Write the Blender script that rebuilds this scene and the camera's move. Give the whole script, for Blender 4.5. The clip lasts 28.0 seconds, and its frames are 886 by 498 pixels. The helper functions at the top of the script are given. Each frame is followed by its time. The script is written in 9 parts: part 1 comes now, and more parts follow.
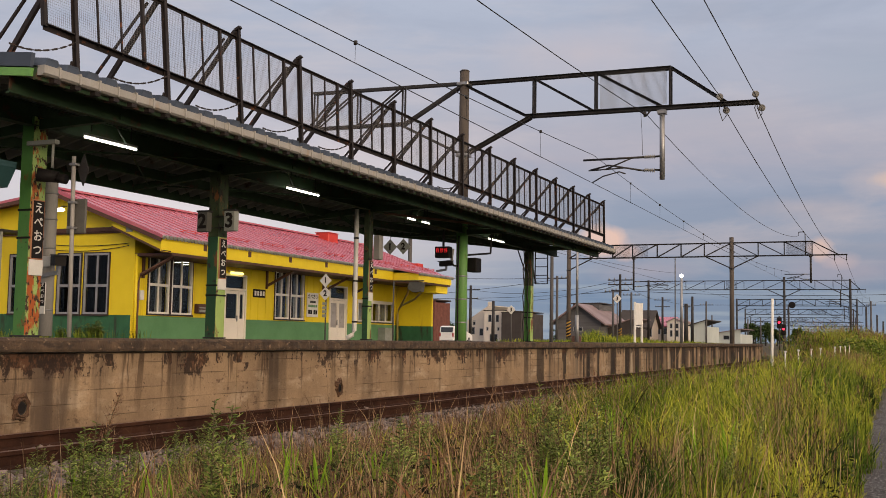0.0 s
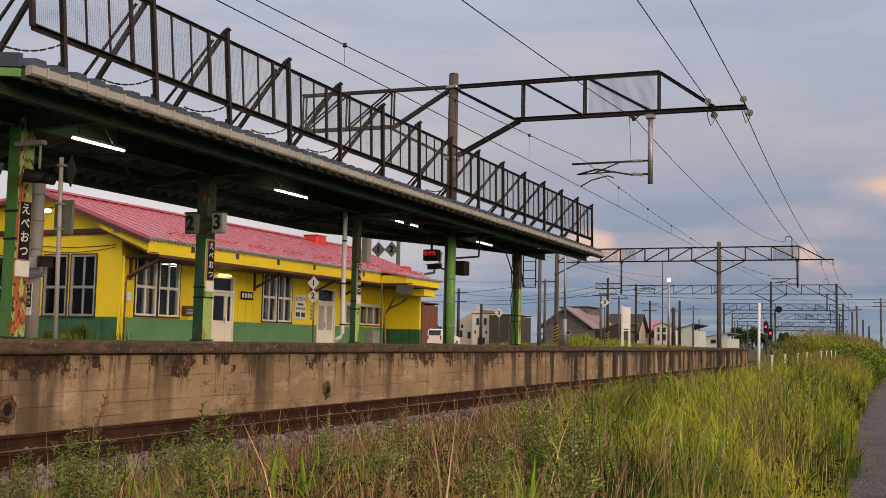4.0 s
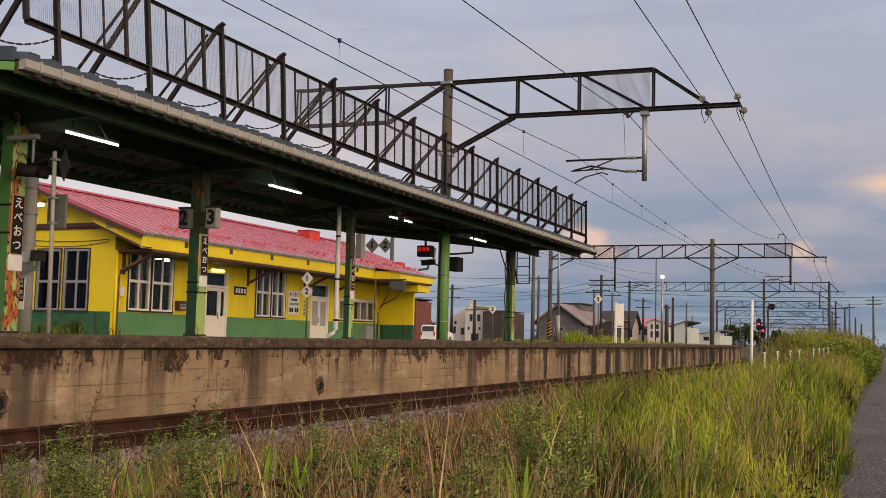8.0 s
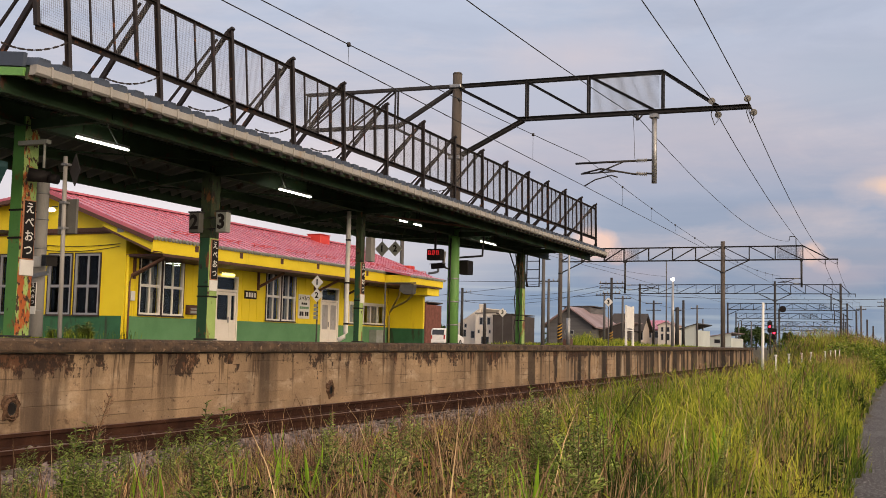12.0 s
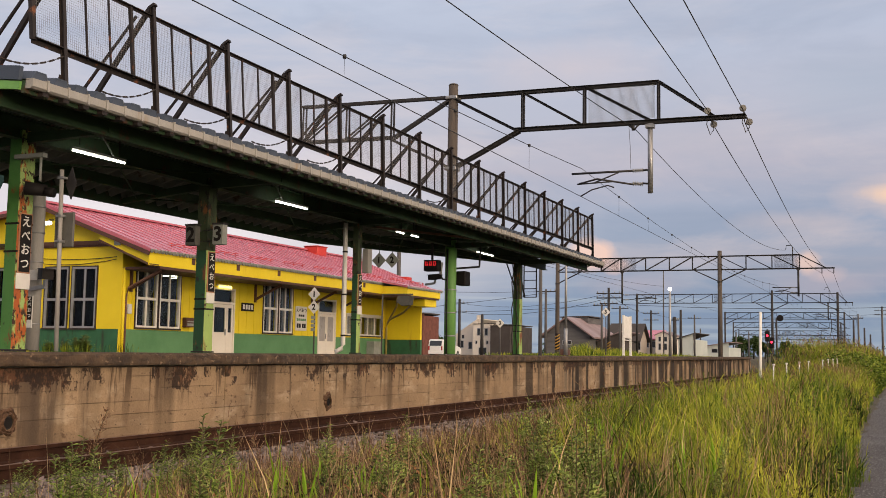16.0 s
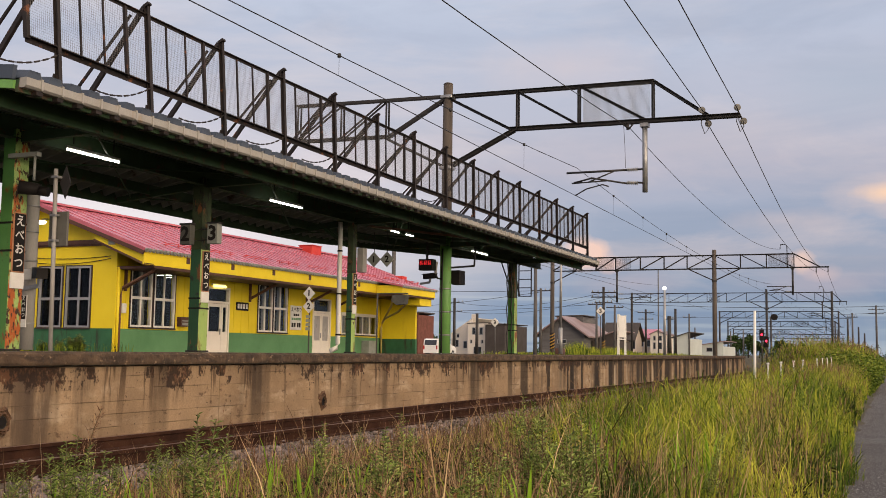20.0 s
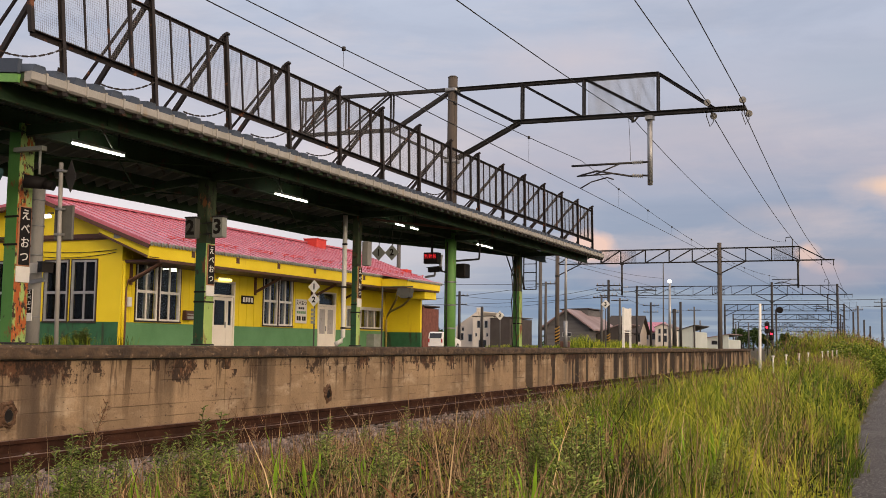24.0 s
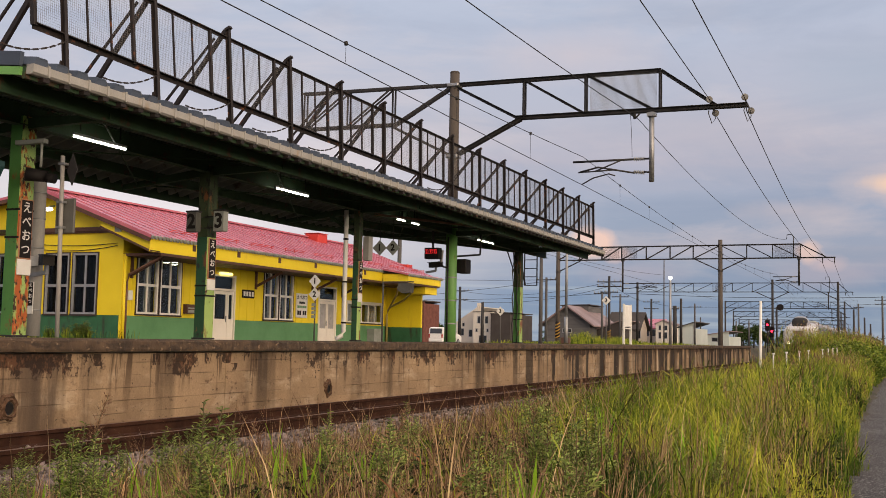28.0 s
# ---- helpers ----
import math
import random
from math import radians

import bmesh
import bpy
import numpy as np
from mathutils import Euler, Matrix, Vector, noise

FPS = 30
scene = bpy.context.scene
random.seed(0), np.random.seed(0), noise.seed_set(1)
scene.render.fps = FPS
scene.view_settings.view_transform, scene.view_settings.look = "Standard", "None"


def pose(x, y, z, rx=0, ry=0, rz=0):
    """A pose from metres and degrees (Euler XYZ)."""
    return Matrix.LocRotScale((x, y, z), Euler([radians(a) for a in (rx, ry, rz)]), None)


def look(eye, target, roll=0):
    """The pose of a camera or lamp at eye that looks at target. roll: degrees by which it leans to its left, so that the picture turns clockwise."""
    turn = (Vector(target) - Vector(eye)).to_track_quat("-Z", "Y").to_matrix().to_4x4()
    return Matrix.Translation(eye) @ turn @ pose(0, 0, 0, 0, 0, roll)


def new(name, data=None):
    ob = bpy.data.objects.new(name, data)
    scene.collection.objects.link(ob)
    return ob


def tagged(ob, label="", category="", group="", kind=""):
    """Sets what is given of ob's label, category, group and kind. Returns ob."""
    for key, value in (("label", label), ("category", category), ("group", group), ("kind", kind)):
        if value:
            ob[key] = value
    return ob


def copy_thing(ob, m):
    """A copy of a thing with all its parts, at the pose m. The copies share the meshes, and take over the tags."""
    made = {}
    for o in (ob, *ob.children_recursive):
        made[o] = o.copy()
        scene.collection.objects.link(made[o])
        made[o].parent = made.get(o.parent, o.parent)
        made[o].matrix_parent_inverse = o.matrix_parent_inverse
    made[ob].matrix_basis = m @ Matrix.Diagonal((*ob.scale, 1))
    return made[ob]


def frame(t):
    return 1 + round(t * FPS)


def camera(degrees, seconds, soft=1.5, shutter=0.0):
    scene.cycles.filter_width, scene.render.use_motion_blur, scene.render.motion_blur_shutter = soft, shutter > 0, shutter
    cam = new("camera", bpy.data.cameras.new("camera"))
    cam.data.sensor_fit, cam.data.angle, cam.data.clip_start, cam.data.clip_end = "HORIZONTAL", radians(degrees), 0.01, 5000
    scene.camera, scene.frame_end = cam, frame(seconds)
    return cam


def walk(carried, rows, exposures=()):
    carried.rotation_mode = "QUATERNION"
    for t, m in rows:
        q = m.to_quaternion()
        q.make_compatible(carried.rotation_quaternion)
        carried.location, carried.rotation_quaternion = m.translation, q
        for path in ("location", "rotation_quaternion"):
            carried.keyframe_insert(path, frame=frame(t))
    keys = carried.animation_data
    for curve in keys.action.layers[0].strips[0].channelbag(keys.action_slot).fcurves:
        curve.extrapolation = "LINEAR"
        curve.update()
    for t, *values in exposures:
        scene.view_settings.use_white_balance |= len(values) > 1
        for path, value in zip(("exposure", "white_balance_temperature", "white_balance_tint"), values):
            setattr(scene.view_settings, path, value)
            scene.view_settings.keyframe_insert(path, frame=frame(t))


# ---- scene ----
# ---- exposure and light levels ----
EXPO = 0.45
SUN_POWER = 1.5
CLOUD_STRENGTH = 0.79
SKY_RAMP = [(0.0, (0.31, 0.38, 0.49)), (0.018, (0.25, 0.34, 0.48)), (0.045, (0.17, 0.27, 0.45)), (0.068, (0.26, 0.32, 0.47)), (0.088, (0.36, 0.37, 0.48)), (0.108, (0.31, 0.36, 0.50)),
            (0.135, (0.38, 0.41, 0.54)), (0.17, (0.49, 0.46, 0.55)), (0.22, (0.51, 0.51, 0.61)), (0.30, (0.51, 0.55, 0.68)), (0.42, (0.62, 0.67, 0.80)), (0.75, (1.0, 1.0, 1.08))]
# ---- camera ----
cam = camera(45.93, 28.0, soft=0.6)
walk(cam, [
    (0, pose(0.0018, 0.0024, 1.0505, 94.817, -0.974, 24.031)),
    (0.5, pose(0.0005, 0.0009, 1.0510, 94.815, -1.002, 23.961)),
    (1, pose(0.0013, 0.0023, 1.0501, 94.842, -1.030, 23.886)),
    (1.5, pose(0.0010, 0.0008, 1.0493, 94.846, -1.025, 23.776)),
    (2, pose(0.0020, 0.0025, 1.0491, 94.856, -0.992, 23.678)),
    (2.5, pose(0.0023, 0.0028, 1.0512, 94.880, -1.038, 23.606)),
    (3, pose(0.0030, 0.0027, 1.0509, 94.937, -1.072, 23.539)),
    (3.5, pose(0.0002, -0.0005, 1.0506, 94.974, -1.135, 23.446)),
    (5.5, pose(-0.0017, -0.0018, 1.0514, 95.013, -1.286, 23.189)),
    (6, pose(-0.0023, -0.0018, 1.0498, 94.992, -1.313, 23.143)),
    (6.5, pose(-0.0023, -0.0015, 1.0492, 94.945, -1.344, 23.089)),
    (7, pose(-0.0006, 0.0004, 1.0490, 94.875, -1.341, 23.029)),
    (7.5, pose(-0.0019, -0.0010, 1.0511, 94.839, -1.358, 23.005)),
    (8, pose(-0.0022, -0.0005, 1.0502, 94.786, -1.417, 23.002)),
    (8.5, pose(-0.0023, -0.0007, 1.0505, 94.758, -1.426, 23.046)),
    (9, pose(-0.0014, 0.0000, 1.0494, 94.736, -1.406, 23.088)),
    (9.5, pose(-0.0012, -0.0001, 1.0499, 94.715, -1.426, 23.165)),
    (10, pose(-0.0027, -0.0006, 1.0497, 94.732, -1.409, 23.266)),
    (10.5, pose(-0.0012, -0.0006, 1.0492, 94.771, -1.410, 23.371)),
    (11, pose(-0.0019, -0.0009, 1.0504, 94.835, -1.361, 23.466)),
    (11.5, pose(-0.0015, -0.0006, 1.0491, 94.895, -1.291, 23.552)),
    (12, pose(-0.0012, -0.0017, 1.0508, 94.956, -1.256, 23.554)),
    (12.5, pose(0.0001, -0.0006, 1.0508, 95.048, -1.184, 23.553)),
    (14.5, pose(0.0000, -0.0024, 1.0508, 95.416, -1.008, 23.553)),
    (15, pose(0.0008, -0.0001, 1.0510, 95.470, -0.917, 23.499)),
    (15.5, pose(0.0002, -0.0011, 1.0509, 95.510, -0.873, 23.457)),
    (16, pose(0.0001, -0.0004, 1.0514, 95.563, -0.903, 23.420)),
    (16.5, pose(-0.0008, -0.0024, 1.0498, 95.567, -0.951, 23.355)),
    (17, pose(-0.0011, -0.0020, 1.0504, 95.580, -0.982, 23.301)),
    (17.5, pose(-0.0003, -0.0011, 1.0513, 95.584, -0.989, 23.230)),
    (18, pose(-0.0004, -0.0011, 1.0504, 95.583, -0.967, 23.187)),
    (18.5, pose(-0.0001, -0.0013, 1.0501, 95.582, -0.968, 23.143)),
    (19, pose(0.0004, -0.0011, 1.0506, 95.551, -1.018, 23.138)),
    (19.5, pose(0.0011, 0.0008, 1.0489, 95.539, -0.911, 23.136)),
    (20, pose(0.0015, 0.0006, 1.0494, 95.525, -0.853, 23.146)),
    (20.5, pose(-0.0002, -0.0001, 1.0494, 95.500, -0.779, 23.185)),
    (21, pose(-0.0011, -0.0015, 1.0494, 95.460, -0.733, 23.208)),
    (21.5, pose(0.0012, 0.0009, 1.0505, 95.413, -0.670, 23.259)),
    (23.5, pose(-0.0007, -0.0011, 1.0496, 95.214, -0.780, 23.392)),
    (24, pose(0.0012, 0.0012, 1.0484, 95.153, -0.796, 23.419)),
    (24.5, pose(0.0010, 0.0011, 1.0497, 95.135, -0.838, 23.418)),
    (25, pose(0.0005, 0.0007, 1.0497, 95.103, -0.919, 23.457)),
    (25.5, pose(0.0002, -0.0001, 1.0495, 95.054, -0.928, 23.463)),
    (26, pose(0.0015, 0.0008, 1.0487, 95.042, -0.979, 23.444)),
    (26.5, pose(-0.0010, -0.0014, 1.0491, 95.056, -1.024, 23.422)),
    (27, pose(-0.0011, -0.0011, 1.0503, 95.024, -1.065, 23.417)),
    (27.5, pose(0.0005, 0.0004, 1.0491, 94.951, -1.046, 23.434)),
    (28, pose(-0.0009, -0.0007, 1.0499, 94.895, -1.150, 23.436)),
], exposures=((0, EXPO - 0.22), (9.2, EXPO - 0.22), (10, EXPO - 0.04), (12.5, EXPO - 0.01), (14.5, EXPO - 0.02), (20, EXPO), (24, EXPO - 0.05), (28, EXPO - 0.05)))

# ---- world and sun ----
SUN_EL, SUN_AZ = radians(7), radians(120)
world = bpy.data.worlds.new("evening_sky")
scene.world = world
world.use_nodes = True
wn, wl = world.node_tree.nodes, world.node_tree.links
wn.clear()
w_out = wn.new("ShaderNodeOutputWorld")
sky = wn.new("ShaderNodeTexSky")
sky.sky_type, sky.sun_disc, sky.sun_elevation, sky.sun_rotation = "NISHITA", False, SUN_EL, SUN_AZ
bg_sky = wn.new("ShaderNodeBackground")
bg_sky.inputs["Strength"].default_value = 0.10
wl.new(sky.outputs[0], bg_sky.inputs[0])
w_co = wn.new("ShaderNodeTexCoord")
w_sep = wn.new("ShaderNodeSeparateXYZ")
wl.new(w_co.outputs["Generated"], w_sep.inputs[0])


def wmap(scale, loc=(0, 0, 0)):
    m = wn.new("ShaderNodeMapping")
    m.inputs["Scale"].default_value, m.inputs["Location"].default_value = scale, loc
    wl.new(w_co.outputs["Generated"], m.inputs[0])
    return m


def wnoise(scale, loc, size, detail=6, rough=0.55, distort=0.3):
    n = wn.new("ShaderNodeTexNoise")
    n.inputs["Scale"].default_value, n.inputs["Detail"].default_value = size, detail
    n.inputs["Roughness"].default_value, n.inputs["Distortion"].default_value = rough, distort
    wl.new(wmap(scale, loc).outputs[0], n.inputs["Vector"])
    return n.outputs["Fac"]


def wramp(fac, stops):
    r = wn.new("ShaderNodeValToRGB")
    el = r.color_ramp.elements
    while len(el) < len(stops):
        el.new(0.5)
    for e, (p, c) in zip(el, stops):
        e.position, e.color = p, (*c, 1)
    wl.new(fac, r.inputs[0])
    return r.outputs[0]


def wmix(fac, a, b):
    m = wn.new("ShaderNodeMix")
    m.data_type = "RGBA"
    wl.new(fac, m.inputs[0])
    wl.new(a, m.inputs[6])
    wl.new(b, m.inputs[7])
    return m.outputs[2]


def wmath(op, a, b):
    m = wn.new("ShaderNodeMath")
    m.operation = op
    for s, v in zip(m.inputs, (a, b)):
        if isinstance(v, (int, float)):
            s.default_value = v
        else:
            wl.new(v, s)
    return m.outputs[0]


# low haze band, slate blue cloud base, mauve and blue layers, lavender deck above, all broken by noise
w_bend = wmath("MULTIPLY_ADD", wnoise((1.5, 1.5, 11), (0.3, 0.1, 0), 2.4, 6, 0.55), 0.075)
wn[-1].inputs[2].default_value = -0.0375
w_el = wmath("ADD", w_sep.outputs["Z"], w_bend)
w_base = wramp(w_el, SKY_RAMP)
# long pale and dark streaks through the deck
w_pale = wramp(wnoise((1.3, 1.3, 5.0), (1.7, 0.4, 0.2), 3.2, 7, 0.6, 0.5), [(0.46, (0, 0, 0)), (0.66, (1, 1, 1))])
w_palec = wramp(w_el, [(0.0, (0.36, 0.43, 0.53)), (0.08, (0.52, 0.47, 0.54)), (0.16, (0.64, 0.55, 0.58)), (0.27, (0.66, 0.62, 0.68)), (0.6, (0.70, 0.71, 0.80))])
w_a = wmix(wmath("MULTIPLY", w_pale, 0.8), w_base, w_palec)
w_grey = wramp(wnoise((0.9, 0.9, 4.2), (4.1, 2.0, 0.7), 3.4, 7, 0.6, 0.5), [(0.47, (0, 0, 0)), (0.66, (1, 1, 1))])
w_greyc = wramp(w_el, [(0.0, (0.17, 0.25, 0.40)), (0.10, (0.27, 0.32, 0.46)), (0.2, (0.39, 0.42, 0.54)), (0.4, (0.43, 0.48, 0.61))])
w_b = wmix(wmath("MULTIPLY", w_grey, 0.65), w_a, w_greyc)


# thin pale layers low over the horizon
w_thin = wramp(wnoise((1.2, 1.2, 26), (0.7, 3.1, 0.4), 3.0, 5, 0.55, 0.4), [(0.48, (0, 0, 0)), (0.62, (1, 1, 1))])
w_lowest = wramp(w_sep.outputs["Z"], [(0.0, (0.75, 0.75, 0.75)), (0.055, (0.6, 0.6, 0.6)), (0.085, (0, 0, 0))])
w_thinc = wramp(w_sep.outputs["Z"], [(0.0, (0.42, 0.49, 0.57)), (0.05, (0.36, 0.43, 0.54)), (0.08, (0.44, 0.42, 0.50))])
w_b = wmix(wmath("MULTIPLY", w_thin, w_lowest), w_b, w_thinc)


def cloud(way, reach, flat, colour, rough=0.5, soft=0.5, much=1.0):
    """One lit cloud: a frayed patch of sky round a direction, reach wide and flat times as high."""
    global w_b
    warp = wn.new("ShaderNodeTexNoise")
    warp.inputs["Scale"].default_value, warp.inputs["Detail"].default_value, warp.inputs["Roughness"].default_value = 0.55 / reach, 6, 0.6
    wl.new(w_co.outputs["Generated"], warp.inputs["Vector"])
    gap = wn.new("ShaderNodeVectorMath")
    gap.operation = "SUBTRACT"
    wl.new(w_co.outputs["Generated"], gap.inputs[0])
    gap.inputs[1].default_value = way
    fit = wn.new("ShaderNodeVectorMath")
    fit.operation = "MULTIPLY"
    wl.new(gap.outputs[0], fit.inputs[0])
    fit.inputs[1].default_value = (1 / reach, 1 / reach, 1 / (reach * flat))
    size = wn.new("ShaderNodeVectorMath")
    size.operation = "LENGTH"
    wl.new(fit.outputs[0], size.inputs[0])
    frayed = wmath("ADD", size.outputs["Value"], wmath("MULTIPLY", wmath("SUBTRACT", warp.outputs["Fac"], 0.5), rough * 4))
    mask = wramp(frayed, [(max(0.0, 1 - soft), (much, much, much)), (1.0, (0, 0, 0))])
    tint = wn.new("ShaderNodeRGB")
    tint.outputs[0].default_value = (*colour, 1)
    w_b = wmix(mask, w_b, tint.outputs[0])


# lit heads of cumulus over the haze, the sunset's blush, a bright bank behind the station
cloud((-0.222, 0.972, 0.066), 0.075, 0.20, (0.42, 0.38, 0.48), 0.4, 0.9, 0.7)
cloud((-0.045, 0.996, 0.066), 0.065, 0.22, (0.42, 0.38, 0.48), 0.4, 0.9, 0.7)
cloud((-0.262, 0.962, 0.093), 0.026, 0.70, (0.92, 0.60, 0.50), 0.30, 0.5, 0.95)
cloud((-0.243, 0.966, 0.082), 0.017, 0.55, (0.80, 0.54, 0.49), 0.30, 0.7, 0.85)
cloud((-0.072, 0.994, 0.084), 0.014, 0.90, (0.80, 0.56, 0.50), 0.30, 0.55, 0.9)
cloud((-0.058, 0.995, 0.074), 0.020, 0.45, (0.62, 0.47, 0.50), 0.35, 0.85, 0.75)
cloud((0.015, 0.990, 0.142), 0.070, 0.30, (0.84, 0.62, 0.55), 0.35, 0.95, 0.7)
cloud((0.004, 0.990, 0.144), 0.034, 0.30, (1.05, 0.68, 0.45), 0.35, 0.9, 0.9)
cloud((-0.09, 0.985, 0.122), 0.06, 0.22, (0.60, 0.50, 0.53), 0.45, 0.95, 0.6)
cloud((-0.27, 0.92, 0.265), 0.10, 0.35, (0.70, 0.59, 0.61), 0.45, 0.95, 0.6)
cloud((-0.17, 0.96, 0.20), 0.14, 0.25, (0.60, 0.53, 0.58), 0.45, 0.95, 0.6)
cloud((0.0, 0.97, 0.24), 0.12, 0.35, (0.44, 0.49, 0.60), 0.45, 0.95, 0.6)
cloud((-0.62, 0.78, 0.11), 0.42, 0.32, (0.88, 0.79, 0.82), 0.25, 0.8, 0.95)
# the side of the sunset is brighter and warmer
w_west = wn.new("ShaderNodeVectorMath")
w_west.operation = "DOT_PRODUCT"
wl.new(w_co.outputs["Generated"], w_west.inputs[0])
w_west.inputs[1].default_value = (math.sin(SUN_AZ), math.cos(SUN_AZ), 0.25)
w_glow = wramp(w_west.outputs["Value"], [(0.1, (1, 1, 1)), (0.6, (2.2, 1.8, 1.4)), (1.0, (5.0, 3.6, 2.1))])
w_mul = wn.new("ShaderNodeMix")
w_mul.data_type, w_mul.blend_type = "RGBA", "MULTIPLY"
w_mul.inputs[0].default_value = 1.0
wl.new(w_b, w_mul.inputs[6])
wl.new(w_glow, w_mul.inputs[7])
bg_cloud = wn.new("ShaderNodeBackground")
bg_cloud.inputs["Strength"].default_value = CLOUD_STRENGTH
wl.new(w_mul.outputs[2], bg_cloud.inputs[0])
w_shader = wn.new("ShaderNodeMixShader")
w_shader.inputs[0].default_value = 0.88
wl.new(bg_sky.outputs[0], w_shader.inputs[1])
wl.new(bg_cloud.outputs[0], w_shader.inputs[2])
wl.new(w_shader.outputs[0], w_out.inputs[0])

sun_data = bpy.data.lights.new("sun", "SUN")
sun_data.energy, sun_data.angle, sun_data.color = SUN_POWER, radians(26), (1.0, 0.84, 0.64)
sun = new("sun", sun_data)
sun.matrix_world = look((60 * math.sin(SUN_AZ), 60 * math.cos(SUN_AZ), 60 * math.tan(SUN_EL)), (0, 0, 0))


# ---- materials ----
def nodes_of(name):
    m = bpy.data.materials.new(name)
    m.use_nodes = True
    nt = m.node_tree
    return m, nt.nodes, nt.links, nt.nodes["Principled BSDF"]


def node_noise(ns, ls, co, scale, detail=4, rough=0.55, stretch=(1, 1, 1)):
    mp = ns.new("ShaderNodeMapping")
    mp.inputs["Scale"].default_value = stretch
    ls.new(co, mp.inputs[0])
    n = ns.new("ShaderNodeTexNoise")
    n.inputs["Scale"].default_value, n.inputs["Detail"].default_value, n.inputs["Roughness"].default_value = scale, detail, rough
    ls.new(mp.outputs[0], n.inputs["Vector"])
    return n.outputs["Fac"]


def node_ramp(ns, ls, fac, stops):
    r = ns.new("ShaderNodeValToRGB")
    el = r.color_ramp.elements
    while len(el) < len(stops):
        el.new(0.5)
    for e, (p, c) in zip(el, stops):
        e.position = p
        e.color = (*c, 1) if isinstance(c, tuple) else (c, c, c, 1)
    ls.new(fac, r.inputs[0])
    return r.outputs[0]


def node_mix(ns, ls, fac, a, b, blend="MIX"):
    m = ns.new("ShaderNodeMix")
    m.data_type, m.blend_type = "RGBA", blend
    for s, v in ((m.inputs[0], fac), (m.inputs[6], a), (m.inputs[7], b)):
        if isinstance(v, tuple):
            s.default_value = (*v, 1)
        elif isinstance(v, (int, float)):
            s.default_value = v
        else:
            ls.new(v, s)
    return m.outputs[2]


def surface(name, c1, c2=None, scale=4.0, rough=0.7, metal=0.0, bump=0.15, fine=60.0, stretch=(1, 1, 1), stains=(), pieces=0.0, island=0.0, spec=0.4):
    """Paint or bare stuff: two colours in blotches, fine grain and relief, then stains (colour, size, from, to, stretch)."""
    m, ns, ls, p = nodes_of(name)
    co = ns.new("ShaderNodeTexCoord").outputs["Object"]
    c2 = c2 or tuple(0.78 * v for v in c1)
    big = node_noise(ns, ls, co, scale, 5, 0.6, stretch)
    col = node_mix(ns, ls, node_ramp(ns, ls, big, [(0.32, 0.0), (0.68, 1.0)]), c1, c2)
    grain = node_noise(ns, ls, co, fine, 3, 0.6, stretch)
    col = node_mix(ns, ls, 0.35, col, node_ramp(ns, ls, grain, [(0.25, 0.55), (0.75, 1.0)]), "MULTIPLY")
    for sc, ss, a, b, st in stains:
        n = node_noise(ns, ls, co, ss, 6, 0.62, st)
        col = node_mix(ns, ls, node_ramp(ns, ls, n, [(a, 0.0), (b, 1.0)]), col, sc)
    if pieces or island:
        if pieces:
            rnd = ns.new("ShaderNodeObjectInfo").outputs["Random"]
        else:
            rnd = ns.new("ShaderNodeNewGeometry").outputs["Random Per Island"]
        k = pieces or island
        col = node_mix(ns, ls, 1.0, col, node_ramp(ns, ls, rnd, [(0.0, 1.0 - k), (1.0, 1.0)]), "MULTIPLY")
    ls.new(col, p.inputs["Base Color"])
    p.inputs["Metallic"].default_value = metal
    p.inputs["Specular IOR Level"].default_value = spec
    rr = node_ramp(ns, ls, big, [(0.3, max(0.03, rough - 0.12)), (0.7, min(1.0, rough + 0.1))])
    ls.new(rr, p.inputs["Roughness"])
    if bump:
        b = ns.new("ShaderNodeBump")
        b.inputs["Strength"].default_value, b.inputs["Distance"].default_value = bump, 0.02
        ls.new(grain, b.inputs["Height"])
        ls.new(b.outputs[0], p.inputs["Normal"])
    return m


def leafy(name, stops, rough=0.6, through_light=0.25, scale=1.2, drift=0.7, own=0.8, tuft=0.0):
    """Blades and leaves: each piece its own shade, tufts and patches in common ones, some light through it."""
    m, ns, ls, p = nodes_of(name)
    rnd = ns.new("ShaderNodeNewGeometry").outputs["Random Per Island"]
    co = ns.new("ShaderNodeTexCoord").outputs["Object"]
    tone = node_math(ns, ls, "MULTIPLY_ADD", rnd, own, 0.5 - 0.5 * own - 0.5 * drift - 0.5 * tuft)
    tone = node_math(ns, ls, "MULTIPLY_ADD", node_noise(ns, ls, co, scale, 3), drift, tone)
    if tuft:
        tone = node_math(ns, ls, "MULTIPLY_ADD", node_noise(ns, ls, co, 6.0, 2, 0.5, (1, 1, 0.25)), tuft, tone)
    col = node_ramp(ns, ls, tone, stops)
    ls.new(col, p.inputs["Base Color"])
    p.inputs["Roughness"].default_value = rough
    p.inputs["Specular IOR Level"].default_value = 0.10
    tr = ns.new("ShaderNodeBsdfTranslucent")
    ls.new(col, tr.inputs[0])
    mx = ns.new("ShaderNodeMixShader")
    mx.inputs[0].default_value = through_light
    ls.new(p.outputs[0], mx.inputs[1])
    ls.new(tr.outputs[0], mx.inputs[2])
    ls.new(mx.outputs[0], ns["Material Output"].inputs[0])
    return m


def glow(name, colour, strength):
    m, ns, ls, p = nodes_of(name)
    p.inputs["Base Color"].default_value = (*colour, 1)
    p.inputs["Emission Color"].default_value = (*colour, 1)
    p.inputs["Emission Strength"].default_value = strength
    return m


